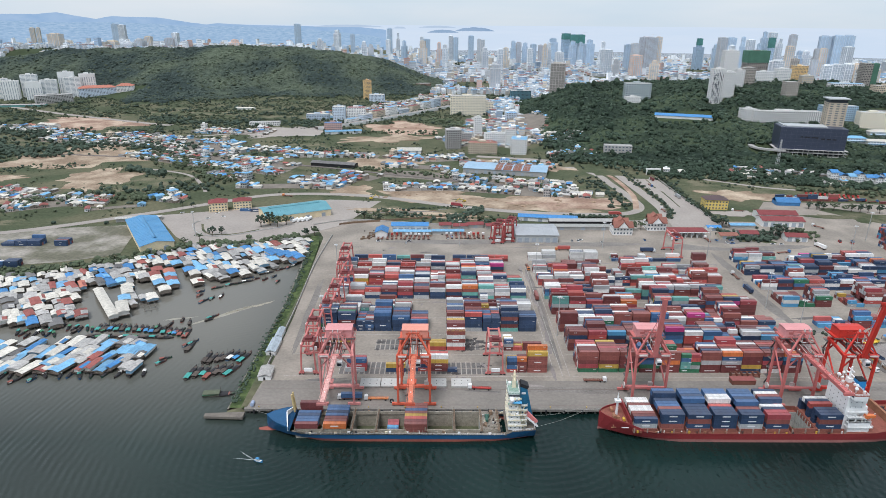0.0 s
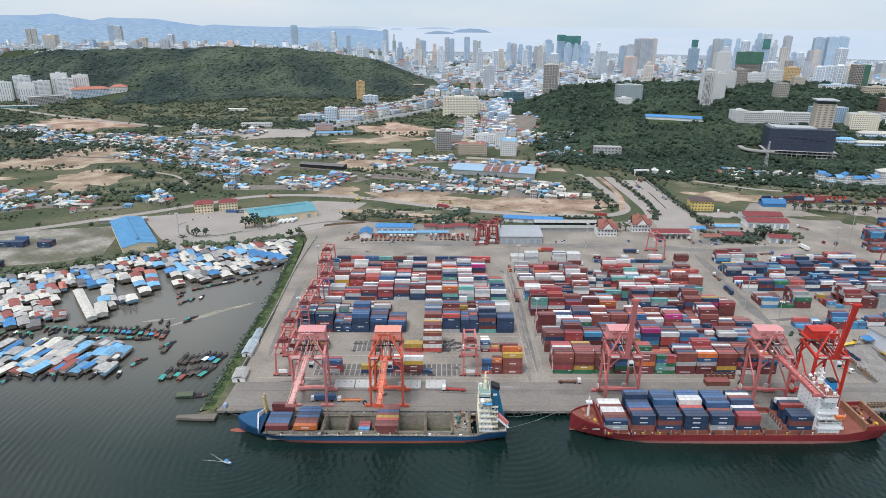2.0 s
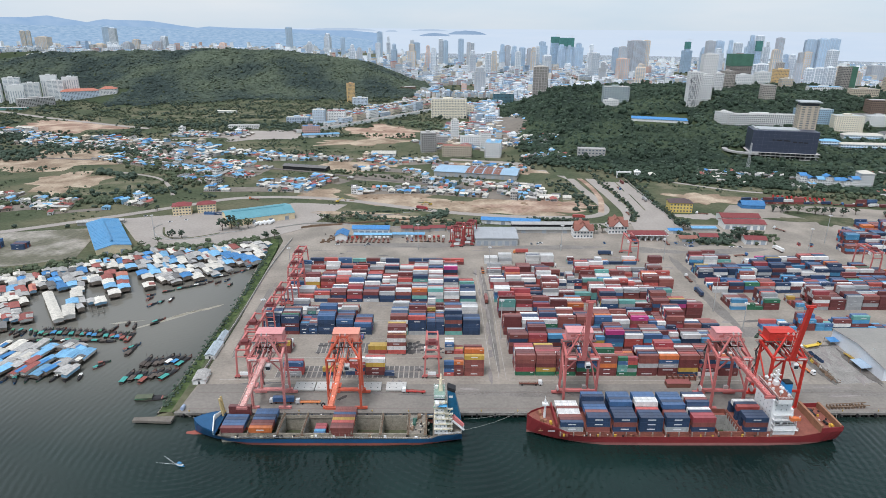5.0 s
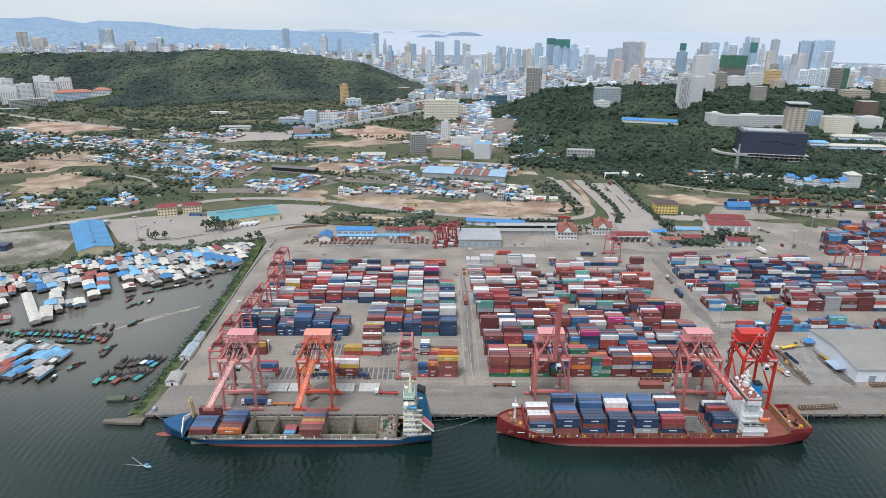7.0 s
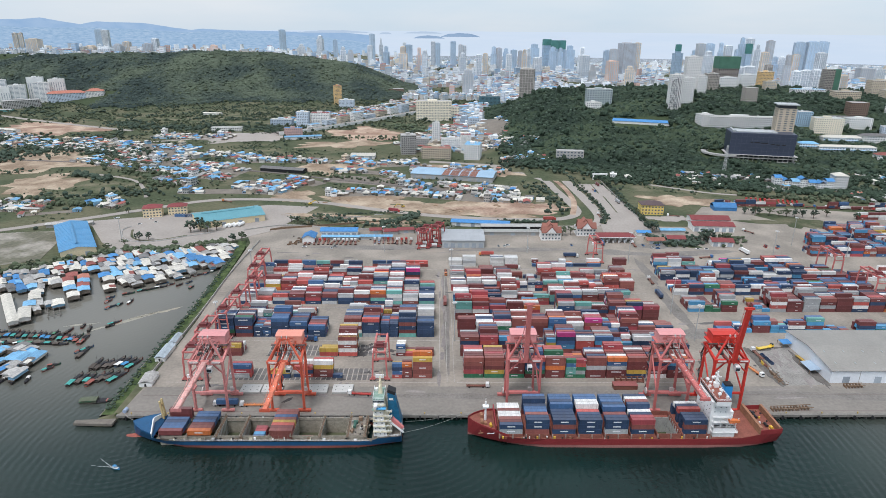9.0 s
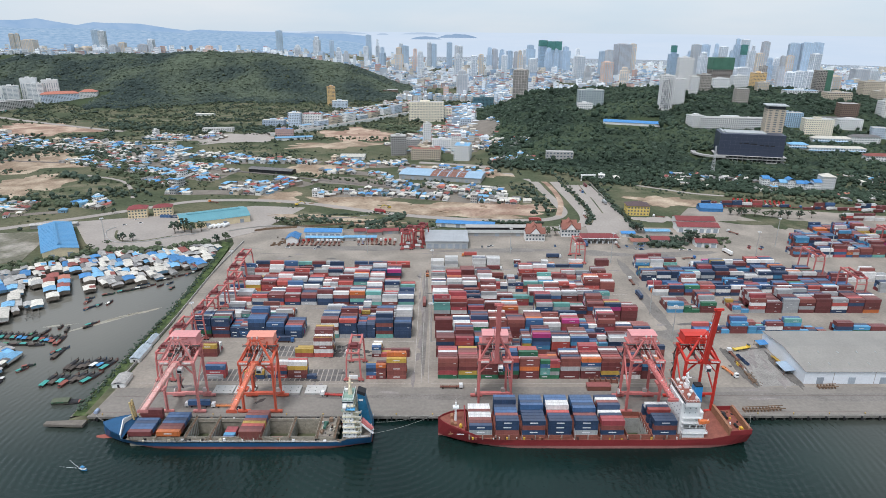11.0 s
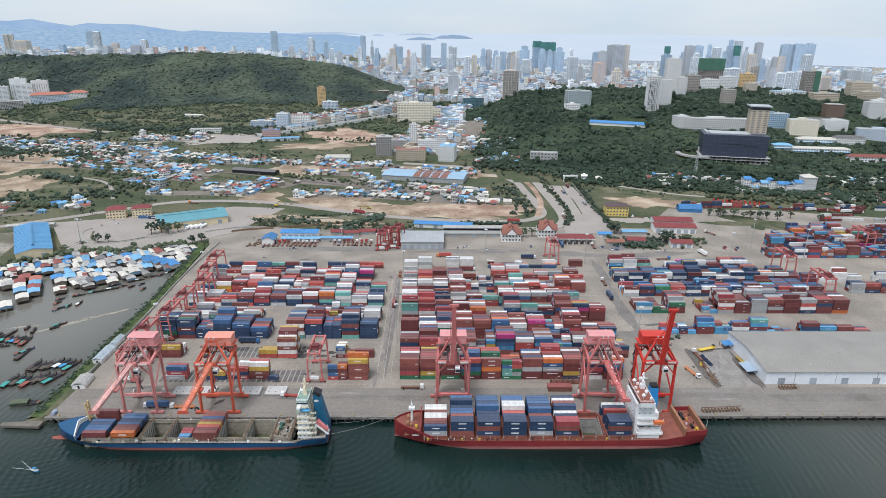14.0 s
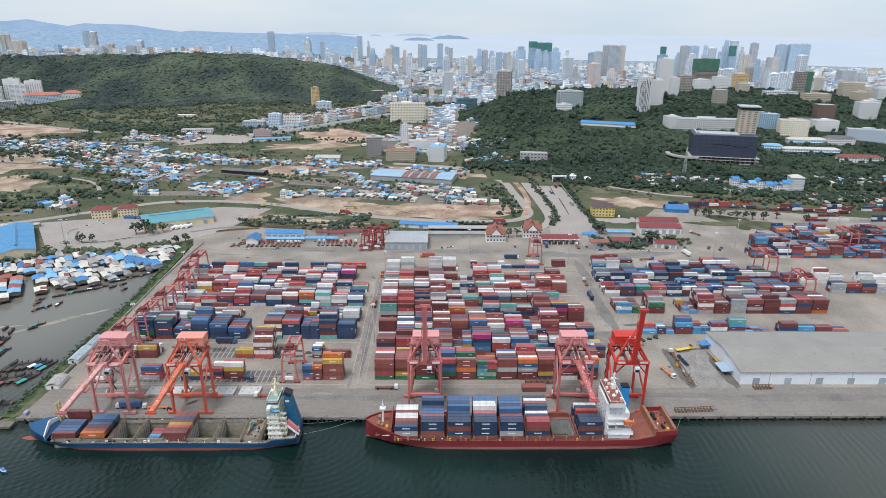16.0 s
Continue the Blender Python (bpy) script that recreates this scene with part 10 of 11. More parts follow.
def clear_ground(x, y):
    if not in_view(x, y, 20) or y < shore(x) + 8 and x < -121 or (x > -145 and y < 676) or (-350 < x < -100 and 585 < y < 752) or (x > 285 and y < 800) or 215 < x < 312 and y < 960:
        return False
    for cx, cy, rad in PLOTS:
        if abs(x - cx) < rad and abs(y - cy) < rad * 0.55:
            return False
    for pts, width in ROADS:
        for (ax, ay), (bx, by) in zip(pts, pts[1:]):
            dx, dy = bx - ax, by - ay
            k = max(0.0, min(1.0, ((x - ax) * dx + (y - ay) * dy) / (dx * dx + dy * dy)))
            if math.hypot(x - ax - k * dx, y - ay - k * dy) < width / 2 + 2.5:
                return False
    return True


def strew(n, y0, y1, seed, lo, hi, bias, material, label):
    r = random.Random(seed)
    out = []
    for _ in range(n * 6):
        y = math.sqrt(r.uniform(y0 * y0, y1 * y1))
        x = r.uniform(-0.72 * y - 20, 0.72 * y + 145)
        if wob(x, y, 0.02, seed) + 0.5 * wob(x, y, 0.07, seed + 4.0) < bias or land_height(x, y) > 6 or not clear_ground(x, y):
            continue
        rad = lo + (hi - lo) * r.random() ** 2
        out.append((x, y, max(0.0, land_height(x, y)) - 0.3, rad, rad * r.uniform(1.1, 1.8)))
        if len(out) >= n:
            break
    return wood("scrub", out, material, label, seed, SHRUBS)


strew(3800, 640, 1250, 51, 0.7, 2.6, 0.05, M_LEAF2, "scattered olive bushes over the meadows")
strew(2600, 640, 1250, 52, 0.8, 3.4, 0.25, M_LEAF, "scattered dark bushes over waste ground")
strew(7600, 1200, 1900, 53, 1.4, 4.2, -0.1, M_LEAF2, "rough scrub on the plain below the hill")
strew(3600, 1200, 1900, 54, 1.6, 5.0, 0.15, M_LEAF, "dark thickets on the plain below the hill")

# ---- loose things on the yard and quay ----
M_SLOT = mat("dark_slot_asphalt", (0.135, 0.125, 0.118), 0.92, var=0.35, big=0.12, fine=0.8, vary=0.1)
M_COVER = mat("hatch_grey", (0.47, 0.46, 0.43), 0.7, var=0.14, big=0.3, fine=1.5, vary=0.06)
M_CAB = [mat("cab_white", (0.74, 0.74, 0.72), 0.4), mat("cab_red", (0.42, 0.05, 0.04), 0.4), mat("cab_blue", (0.06, 0.16, 0.36), 0.4), mat("cab_orange", (0.56, 0.20, 0.07), 0.5), mat("cab_yellow", (0.60, 0.42, 0.06), 0.5), mat("cab_grey", (0.30, 0.31, 0.32), 0.4), mat("chassis_brown", (0.20, 0.085, 0.06), 0.7, var=0.3)]

# stained slots between the empty ground rails
slot_mesh = Form().box(0, 2.35, 0, 6.6, -0.1, 0.008).mesh("slot", M_SLOT)
rail_mesh = Form().box(0, 0.22, -0.4, 14.6, -0.1, 0.05).mesh("slot_rail", mat("slot_rail_concrete", (0.38, 0.36, 0.33), 0.85, var=0.25))
for by, n, x0 in ((339.8, 29, -62.0), (370.6, 22, -42.0)):
    pad = thing("slot_row", x0, by, 0, 0, label="row of dark stained container slots in the concrete", category="pavement", kind="structure")
    for k in range(n):
        part("slot", slot_mesh, None, pad, at=pose(k * 3.22, 0, 0))
        part("slot", slot_mesh, None, pad, at=pose(k * 3.22, 7.4, 0))
        part("slot_rail", rail_mesh, None, pad, at=pose(k * 3.22 - 0.55, 0, 0))
line = mat("yard_line", (0.40, 0.38, 0.345), 0.85, var=0.3, big=0.3, fine=2.0)
for yy in (337.2, 364.6, 392.0, 419.5, 447.0, 474.5, 502.0, 529.0):
    ribbon("lane_line", [(-96, yy), (72, yy)], 0.35, line, "worn pale lane line", 0.012, 0.05, category="marking")
    ribbon("lane_line", [(84, yy), (246, yy)], 0.35, line, "worn pale lane line", 0.012, 0.05, category="marking")
for xx in (73.5, 78.0, 82.5):
    ribbon("lane_line", [(xx, 338), (xx, 520)], 0.3, line, "worn pale lane line", 0.013, 0.05, category="marking")
stain = mat("tyre_stain", (0.23, 0.205, 0.19), 0.9, var=0.3, big=0.2, fine=1.0, vary=0.1)
r_y = random.Random(9)
for k in range(46):
    sx, sy = r_y.uniform(-95, 380), r_y.choice((318, 328, 333, 336, 364, 391, 418, 446, 474, 529, 556, 570, 585)) + r_y.uniform(-3, 3)
    patch(sx, sy, r_y.uniform(3, 13), r_y.uniform(0.5, 1.8), r_y.uniform(-6, 6), stain if k % 3 else M_SLOT, "dark tyre and oil stain on the concrete", "stain", 0.010 + 0.0004 * k, k * 1.7, 0.6, 26)
for k in range(9):
    patch(76 + r_y.uniform(-4, 5), 345 + k * 21 + r_y.uniform(-6, 6), r_y.uniform(0.8, 2.0), r_y.uniform(6, 12), r_y.uniform(-4, 4), stain, "dark tyre and oil stain on the concrete", "stain", 0.03 + 0.0004 * k, 80 + k, 0.5, 26)
soaked = mat("oil_soaked_ground", (0.060, 0.055, 0.052), 0.6, var=0.5, big=0.25, fine=1.2, vary=0.1)
for k in range(34):
    patch(r_y.uniform(-42, 58), r_y.choice((343, 352, 373, 376, 382)) + r_y.uniform(-2.5, 2.5), r_y.uniform(1.2, 5.5), r_y.uniform(0.6, 2.2), r_y.uniform(-15, 15), soaked, "black oily puddle between the slots", "stain", 0.040 + 0.0004 * k, 120 + k * 1.3, 0.8, 22)
worn = mat("worn_grey_tarmac", (0.195, 0.178, 0.158), 0.92, var=0.35, big=0.08, fine=0.7, vary=0.05)
for k, (px, py, ra, rb, rt) in enumerate(((266, 404, 26, 8, 4), (260, 450, 5, 46, 1), (262, 522, 5, 30, 0), (150, 583, 60, 5, 1), (20, 588, 70, 6, 1), (250, 575, 30, 8, -4), (205, 324, 80, 3.2, 0.5), (90, 322, 50, 3.0, 0), (340, 322, 60, 3.6, 1), (-98, 430, 3, 60, 1), (300, 596, 26, 9, 6), (330, 576, 40, 6, 3), (78.5, 430, 2.6, 85, 0))):
    patch(px, py, ra, rb, rt, worn, "darker worn tarmac on a driven lane", "worn_lane", 0.0085 + 0.0001 * k, 500 + k * 2.1, 0.45, 60)
for k in range(22):
    patch(r_y.uniform(2, 28), r_y.uniform(370, 387), r_y.uniform(1.0, 4.0), r_y.uniform(0.6, 1.6), r_y.uniform(30, 70), soaked, "black oily puddle between the slots", "stain", 0.060 + 0.0004 * k, 220 + k * 1.3, 0.9, 22)
for k in range(60):
    patch(r_y.uniform(-90, 420), r_y.uniform(306, 590), r_y.uniform(1.0, 4.5), r_y.uniform(0.4, 1.4), r_y.uniform(-90, 90), soaked if k % 4 == 0 else stain, "dark oil drip stain on the concrete", "stain", 0.055 + 0.0004 * k, 300 + k * 1.3, 0.8, 18)
M_OILY = mat("oily_ground", (0.130, 0.118, 0.105), 0.92, var=0.45, big=0.2, fine=1.0, vary=0)
flat("warehouse_yard", [(289, 333.5), (316.5, 335), (316.5, 384), (292.5, 379)], -0.2, 0.035, mat("streaked_yard_slab", (0.262, 0.246, 0.222), 0.9, var=0.4, big=0.12, fine=0.9, vary=0), "pale streaked concrete yard beside the warehouse", "pavement")
patch(286.5, 356, 4.6, 23, 1, M_OILY, "blackened ground under parked machines", "stain", 0.05, 91, 0.35)
patch(314.0, 352, 3.4, 22, 0, M_OILY, "blackened ground along the warehouse wall", "stain", 0.054, 92, 0.5)
patch(303, 381, 11, 1.6, 16, M_OILY, "blackened ground behind the low-loader", "stain", 0.058, 94, 0.5)
for k in range(12):
    patch(r_y.uniform(294, 312), r_y.uniform(338, 377), r_y.uniform(0.7, 2.0), r_y.uniform(2.5, 7.0), r_y.uniform(-14, 14), stain, "dark tyre and oil stain on the concrete", "stain", 0.064 + 0.0005 * k, 400 + k, 0.7, 22)

for hx in (-41.0, -28.2, -0.8, 14.4):
    c = thing("hatch_cover", hx, 328.5, 0, 0, "pale grey steel hatch cover laid down on the apron", "hatch cover", "hatch covers on the apron")
    part("panel", Form().box(-6.1, 6.1, -4.4, 4.4, 0.25, 1.35), M_COVER, c)
    part("skid", Form().box(-6, -5.4, -4.2, 4.2, 0, 0.25).box(5.4, 6, -4.2, 4.2, 0, 0.25), M_DARK, c)
    for i in range(3):
        for j in range(2):
            part("lifting_socket", Form().tube((-4 + i * 4, -2 + j * 4, 1.35), (-4 + i * 4, -2 + j * 4, 1.42), 0.35, 0.35, 8), M_DARK, c)


def lorry(x, y, rz, cab=0, load=None, trailer=6, label=""):
    """Tractor with a skeletal trailer, with or without a box on it."""
    words = ("white", "red", "blue", "orange", "yellow", "grey", "brown")
    t = thing("lorry", x, y, 0, rz, label or words[cab] + " lorry with a flat container trailer" + (" carrying a box" if load else ", empty"), "lorry", "lorries in the port")
    c = part("cab", Form().box(5.6, 7.6, -1.2, 1.2, 0.8, 3.1).add([(7.6, -1.15, 0.8), (8.0, -1.1, 0.8), (8.0, 1.1, 0.8), (7.6, 1.15, 0.8), (7.6, -1.15, 2.9), (7.8, -1.1, 2.0), (7.8, 1.1, 2.0), (7.6, 1.15, 2.9)], unit_box()), M_CAB[cab], t)
    part("windscreen", Form().box(7.62, 7.9, -1.0, 1.0, 1.95, 2.75), M_GLASS_DARK, c)
    part("chassis", Form().box(-6.3, 5.4, -0.5, 0.5, 0.95, 1.25).box(-6.3, -5.9, -1.2, 1.2, 1.0, 1.4).box(5.0, 5.4, -1.2, 1.2, 1.0, 1.4).box(-0.5, 0.0, -1.2, 1.2, 1.0, 1.35).box(-6.3, 5.4, -1.22, -1.05, 1.1, 1.35).box(-6.3, 5.4, 1.05, 1.22, 1.1, 1.35), M_CAB[trailer], t)
    for wx in (-4.6, 3.9, 6.6):
        part("axle", Form().tube((wx, -1.2, 0.5), (wx, 1.2, 0.5), 0.5, 0.5, 10), M_RUBBER, t)
    if load:
        part("box", box_mesh(load, LONG, TALL), None, t, PAINT[load][0] + " container on the trailer", at=pose(-0.4, -1.22, 1.4))
    return t


def car(x, y, rz, cab=0):
    words = ("white", "red", "blue", "orange", "yellow", "grey", "brown")
    t = thing("car", x, y, 0, rz, words[cab] + " car parked on the concrete", "car", "parked cars")
    part("body", Form().box(-2.2, 2.2, -0.9, 0.9, 0.35, 0.95), M_CAB[cab], t)
    part("cabin", Form().cbox(-0.2, 0, 0.95, 2.6, 1.6, 0.6, 0, 0.8), M_GLASS_DARK, t)
    part("axle", Form().tube((-1.4, -0.92, 0.33), (-1.4, 0.92, 0.33), 0.33, 0.33, 8).tube((1.4, -0.92, 0.33), (1.4, 0.92, 0.33), 0.33, 0.33, 8), M_RUBBER, t)


lorry(-35.0, 311.5, 180, 0, None, 3)
lorry(-50.5, 312.0, 180, 0, "u", 6)
lorry(26.0, 323.0, 175, 0, None, 1)
for lx, ly, rz, cab, load in ((96, 332, 0, 0, None), (150, 363.5, 180, 1, "m"), (-20, 391, 0, 2, "b"), (30, 418, 180, 0, None), (78, 455, 90, 0, "n"), (79.5, 520, 270, 3, None), (190, 391.5, 0, 2, "y"), (255, 470, 90, 2, "b"), (258, 500, 90, 0, None), (140, 530, 0, 0, "m"), (40, 530, 180, 1, None),
                              (-10, 529, 0, 0, "w"), (200, 562, 0, 0, "b"), (120, 566, 180, 3, "r"), (330, 560, 10, 2, None), (375, 575, 100, 0, "w"), (410, 640, 120, 0, None), (300, 760, 92, 0, "y"), (284, 820, 272, 2, None), (296, 850, 92, 0, "m"), (20, 716, -22, 1, "c"), (-190, 756, 160, 3, None), (200, 683, 0, 1, "r"),
                              (262, 700, 90, 0, None), (240, 600, 90, 2, "u"), (272, 596, 90, 0, None), (350, 700, 160, 0, None)):
    lorry(lx, ly, rz, cab, load)
for k in range(12):
    lorry(-62 + k * 4.6, 600 + r_y.uniform(-1, 1), 90 + r_y.uniform(-9, 9), r_y.choice((1, 6, 0)), None, 6, "dull red lorry with an empty trailer parked at the workshop")
for k in range(9):
    lorry(8 + k * 4.6, 603 + r_y.uniform(-1, 1), 90 + r_y.uniform(-5, 5), r_y.choice((1, 6, 0)), None, 6)
for k in range(16):
    lorry(430 + k * 13, 762 - k * 2.6, 12, r_y.choice((0, 1, 1, 2)), r_y.choice((None, None, "w", "m", "b")))
for k in range(12):
    lorry(470 + k * 5.2, 772 - k * 1.4, 70, 1, None, 1, "red lorry in a line of parked tractors")
for k in range(20):
    car(r_y.choice((120, 160, 200, 300, 330, -40, 20, 400)) + r_y.uniform(-22, 22), r_y.uniform(583, 598), r_y.choice((0, 90)) + r_y.uniform(-8, 8), r_y.choice((0, 0, 5, 2, 1)))
for k in range(6):
    car(r_y.uniform(-300, -120), r_y.uniform(640, 690), r_y.choice((0, 90, 40)), r_y.choice((0, 0, 5, 2)))
tyre = thing("big_tyre", -26.5, 308.6, 0, 0, "large black tyre standing on the quay edge", "tyre")
part("tread", Form().tube((0, -0.5, 1.2), (0, 0.5, 1.2), 1.2, 1.2, 16), M_RUBBER, tyre)
part("rim", Form().tube((0, -0.53, 1.2), (0, 0.53, 1.2), 0.6, 0.6, 12), M_GREYB, tyre)
hop = thing("steel_bin", 187, 331, 0, 0, "closed maroon steel bin standing on the apron", "steel bin")
part("shell", Form().box(-7.2, 7.2, -2.4, 2.4, 0.3, 3.0), M_CAB[6], hop)
part("lid", Form().box(-7.4, 7.4, -2.6, 2.6, 3.0, 3.2), mat("dull_maroon_lid", (0.30, 0.10, 0.09), 0.7, var=0.3), hop)
part("skid", Form().box(-6.8, -6.2, -2.3, 2.3, 0, 0.3), M_DARK, hop)
part("skid", Form().box(6.2, 6.8, -2.3, 2.3, 0, 0.3), M_DARK, hop)
for sx, sy, w, d, lab in ((192, 338.5, 18, 3, "rusty steel spreader frame beside the boxes"),):
    h = thing("steel_hopper", sx, sy, 0, 0, lab, "hopper")
    part("base", Form().box(-w / 2, w / 2, -d / 2, d / 2, 0.2, 0.8), M_CAB[6], h)
    for k in range(6):
        part("rib", Form().box(-w / 2 + k * w / 5.2, -w / 2 + k * w / 5.2 + 0.4, -d / 2 - 0.1, d / 2 + 0.1, 0.0, 2.8), M_CAB[6], h)
    part("rim", Form().box(-w / 2, w / 2, -d / 2 - 0.15, -d / 2, 2.4, 2.9).box(-w / 2, w / 2, d / 2, d / 2 + 0.15, 2.4, 2.9).box(-w / 2, -w / 2 + 0.15, -d / 2, d / 2, 2.4, 2.9).box(w / 2 - 0.15, w / 2, -d / 2, d / 2, 2.4, 2.9), M_CAB[6], h)
for sx, sy, w in ((274, 308, 16), (286, 309, 9), (330, 332.5, 12)):
    h = thing("scrap_rack", sx, sy, 0, 3, "rack of rusty spreader frames standing on the quay", "scrap rack")
    for k in range(int(w / 2)):
        part("bar", Form().box(-w / 2 + 2 * k, -w / 2 + 2 * k + 0.5, -1.6, 1.6, 0.0, 1.5), M_RUST, h)
    part("rail", Form().box(-w / 2, w / 2, -1.7, -1.4, 1.5, 1.9).box(-w / 2, w / 2, 1.4, 1.7, 1.5, 1.9), M_RUST, h)


def digger(x, y, rz, label):
    t = thing("excavator", x, y, 0, rz, label, "excavator")
    for s in (-1.3, 1.3):
        part("track", Form().box(-2.0, 2.0, s - 0.35, s + 0.35, 0, 0.9), M_RUBBER, t)
    part("body", Form().box(-1.8, 1.6, -1.4, 1.4, 1.0, 2.5), M_CAB[4], t)
    part("cab", Form().box(0.2, 1.7, 0.2, 1.4, 2.5, 3.2), M_GLASS_DARK, t)
    part("arm", Form().beam((1.2, 0, 2.2), (6.5, 0, 5.0), 0.6, 0.8).beam((6.5, 0, 5.0), (10.5, 0, 2.2), 0.45, 0.6), M_CAB[4], t)
    part("bucket", Form().cbox(10.8, 0, 1.0, 1.2, 1.3, 1.3, 0, 0.8), M_RUST, t)


digger(-85, 745, 30, "yellow excavator on the earthworks")
digger(30, 735, 200, "yellow excavator on the earthworks")
lorry(276.4, 350.6, -74, 0, None, 3, "white lorry with an orange flat trailer beside the warehouse")
lorry(288.8, 371.0, 93, 0, None, 6, "white lorry with a rusty trailer beside the warehouse")
loader = thing("low_loader", 298.5, 381, 0.06, 17, "yellow low-loader trailer parked across the yard", "trailer")
part("bed", Form().box(-6.5, 5.0, -1.3, 1.3, 0.8, 1.3).box(-6.5, -5.9, -1.3, 1.3, 1.3, 2.0).box(5.0, 6.8, -1.2, 1.2, 0.9, 2.6), M_CAB[4], loader)
part("cabin", Form().box(5.1, 6.5, -1.0, 1.0, 2.6, 3.2), M_GLASS_DARK, loader)
for wx in (-4.6, -3.2, 5.6):
    part("axle", Form().tube((wx, -1.25, 0.5), (wx, 1.25, 0.5), 0.5, 0.5, 10), M_RUBBER, loader)
for k in range(9):
    # dismantled machines in a line along the dark strip
    sx, sy = 287.4 + r_y.uniform(-1.0, 1.0), 341 + k * 2.7
    h = thing("machine_part", sx, sy, 0.05, 90 + r_y.uniform(-30, 30), "dismantled rusty crane part on blackened ground", "machine part", "dismantled parts by the shed")
    w = r_y.uniform(2.5, 5.5)
    form = Form().box(-w / 2, w / 2, -0.8, 0.8, 0, r_y.uniform(0.4, 1.0)).beam((-w / 2, 0, 1.0), (w / 2, 0.5, r_y.uniform(1.2, 2.2)), 0.35)
    for i in range(4):
        form.beam((-w / 2 + i * w / 4, -0.9, 0.2), (-w / 2 + (i + 0.8) * w / 4, 0.9, 1.5), 0.2)
    part("frame", form, (M_RUST, M_CAB[6], M_CAB[4], M_RUST, M_GREYB)[k % 5] if k > 2 else M_RUST, h)
for k, (sx, sy) in enumerate(((292.0, 370.5), (292.4, 366), (292.8, 361))):
    h = thing("skip_bin", sx, sy, 0.05, 88 + k * 6, "dark blue steel skip standing in the yard", "skip", "steel skips")
    part("shell", Form().box(-2.0, 2.0, -0.9, -0.8, 0.1, 1.4).box(-2.0, 2.0, 0.8, 0.9, 0.1, 1.4).box(-2.0, -1.9, -0.8, 0.8, 0.1, 1.4).box(1.9, 2.0, -0.8, 0.8, 0.1, 1.4), BOX_MAT[LETTERS.index("b")], h)
    part("base", Form().box(-2.0, 2.0, -0.9, 0.9, 0.0, 0.1), M_DARK, h)
rack = thing("beam_rack", 315.4, 365, 0.05, 96, "rack of yellow lifting beams leaning by the warehouse", "beam rack")
for k in range(6):
    part("lifting_beam", Form().box(-5.2 + k * 0.3, 4.6 + k * 0.2, -1.5 + k * 0.5, -1.2 + k * 0.5, 0.5 + 0.1 * k, 0.95 + 0.1 * k), mat("dusty_yellow_paint", (0.44, 0.29, 0.06), 0.7, var=0.3), rack)
for sx in (-4, 0, 4):
    part("bearer", Form().box(sx - 0.2, sx + 0.2, -1.7, 1.7, 0, 0.5), M_RUST, rack)
f = Form()
for k in range(60):
    f.cbox(288.5 + r_y.gauss(0, 1.2), r_y.uniform(335, 350), 0.04, r_y.uniform(0.3, 1.6), r_y.uniform(0.15, 0.5), r_y.uniform(0.15, 0.5), r_y.uniform(0, 3.1))
solo("loose_scrap", f, M_RUST, "loose rusty scrap and rods strewn on blackened ground", "scrap", kind="stuff")

M_MAST = mat("galvanised_mast", (0.50, 0.50, 0.49), 0.5, metal=0.3)
for mx, my, mh in ((-80.5, 391.5, 30), (83.8, 391.5, 30), (253, 437, 30), (83.8, 500, 30), (-88, 502, 28), (252, 548, 30), (-249, 603, 26), (254, 392, 28), (434, 598, 30), (470, 565, 30), (395, 560, 28), (160, 574, 26), (20, 576, 26)):
    m = thing("floodlight_mast", mx, my, 0, 0, "tall slim grey floodlight mast with a lamp crown", "lamp mast", "floodlight masts")
    part("pole", Form().tube((0, 0, 0), (0, 0, mh), 0.42, 0.2, 8), M_MAST, m)
    part("crown", Form().tube((0, 0, mh - 0.3), (0, 0, mh), 1.2, 1.2, 10), M_MAST, m)
    for k in range(6):
        a = k * math.pi / 3
        part("floodlight", Form().cbox(1.4 * math.cos(a), 1.4 * math.sin(a), mh - 0.7, 0.6, 0.6, 0.5, a), M_WHITE, m)
pyl = thing("lattice_pylon", 497, 905, 6, 0, "slim grey lattice pylon with a white cabin", "pylon")
for sx, sy in ((-2, -2), (2, -2), (2, 2), (-2, 2)):
    part("leg", Form().beam((sx, sy, 0), (sx * 0.3, sy * 0.3, 42), 0.4), M_MAST, pyl)
for k in range(7):
    q = 2 - k * 0.23
    part("brace", Form().beam((-q, -q, k * 6), (q, -q + 0.2, k * 6 + 5.5), 0.25).beam((q, -q, k * 6), (-q, -q, k * 6 + 5.5), 0.25), M_MAST, pyl)
# walls and fences
M_FENCE = mat("fence_concrete", (0.42, 0.40, 0.37), 0.9, var=0.25, big=0.1, fine=1.0)
for pts in ([(-318, 668), (-262, 566), (-236, 564), (-150, 594)], [(-136, 640), (-96, 658), (-40, 650), (56, 640), (100, 668)], [(306, 640), (306, 760), (307, 900)], [(-110, 606), (-112.2, 520), (-109.6, 430), (-109, 345)]):
    ribbon("boundary_wall", pts, 0.4, M_FENCE, "low grey boundary wall", 1.6, 2.0, category="wall")

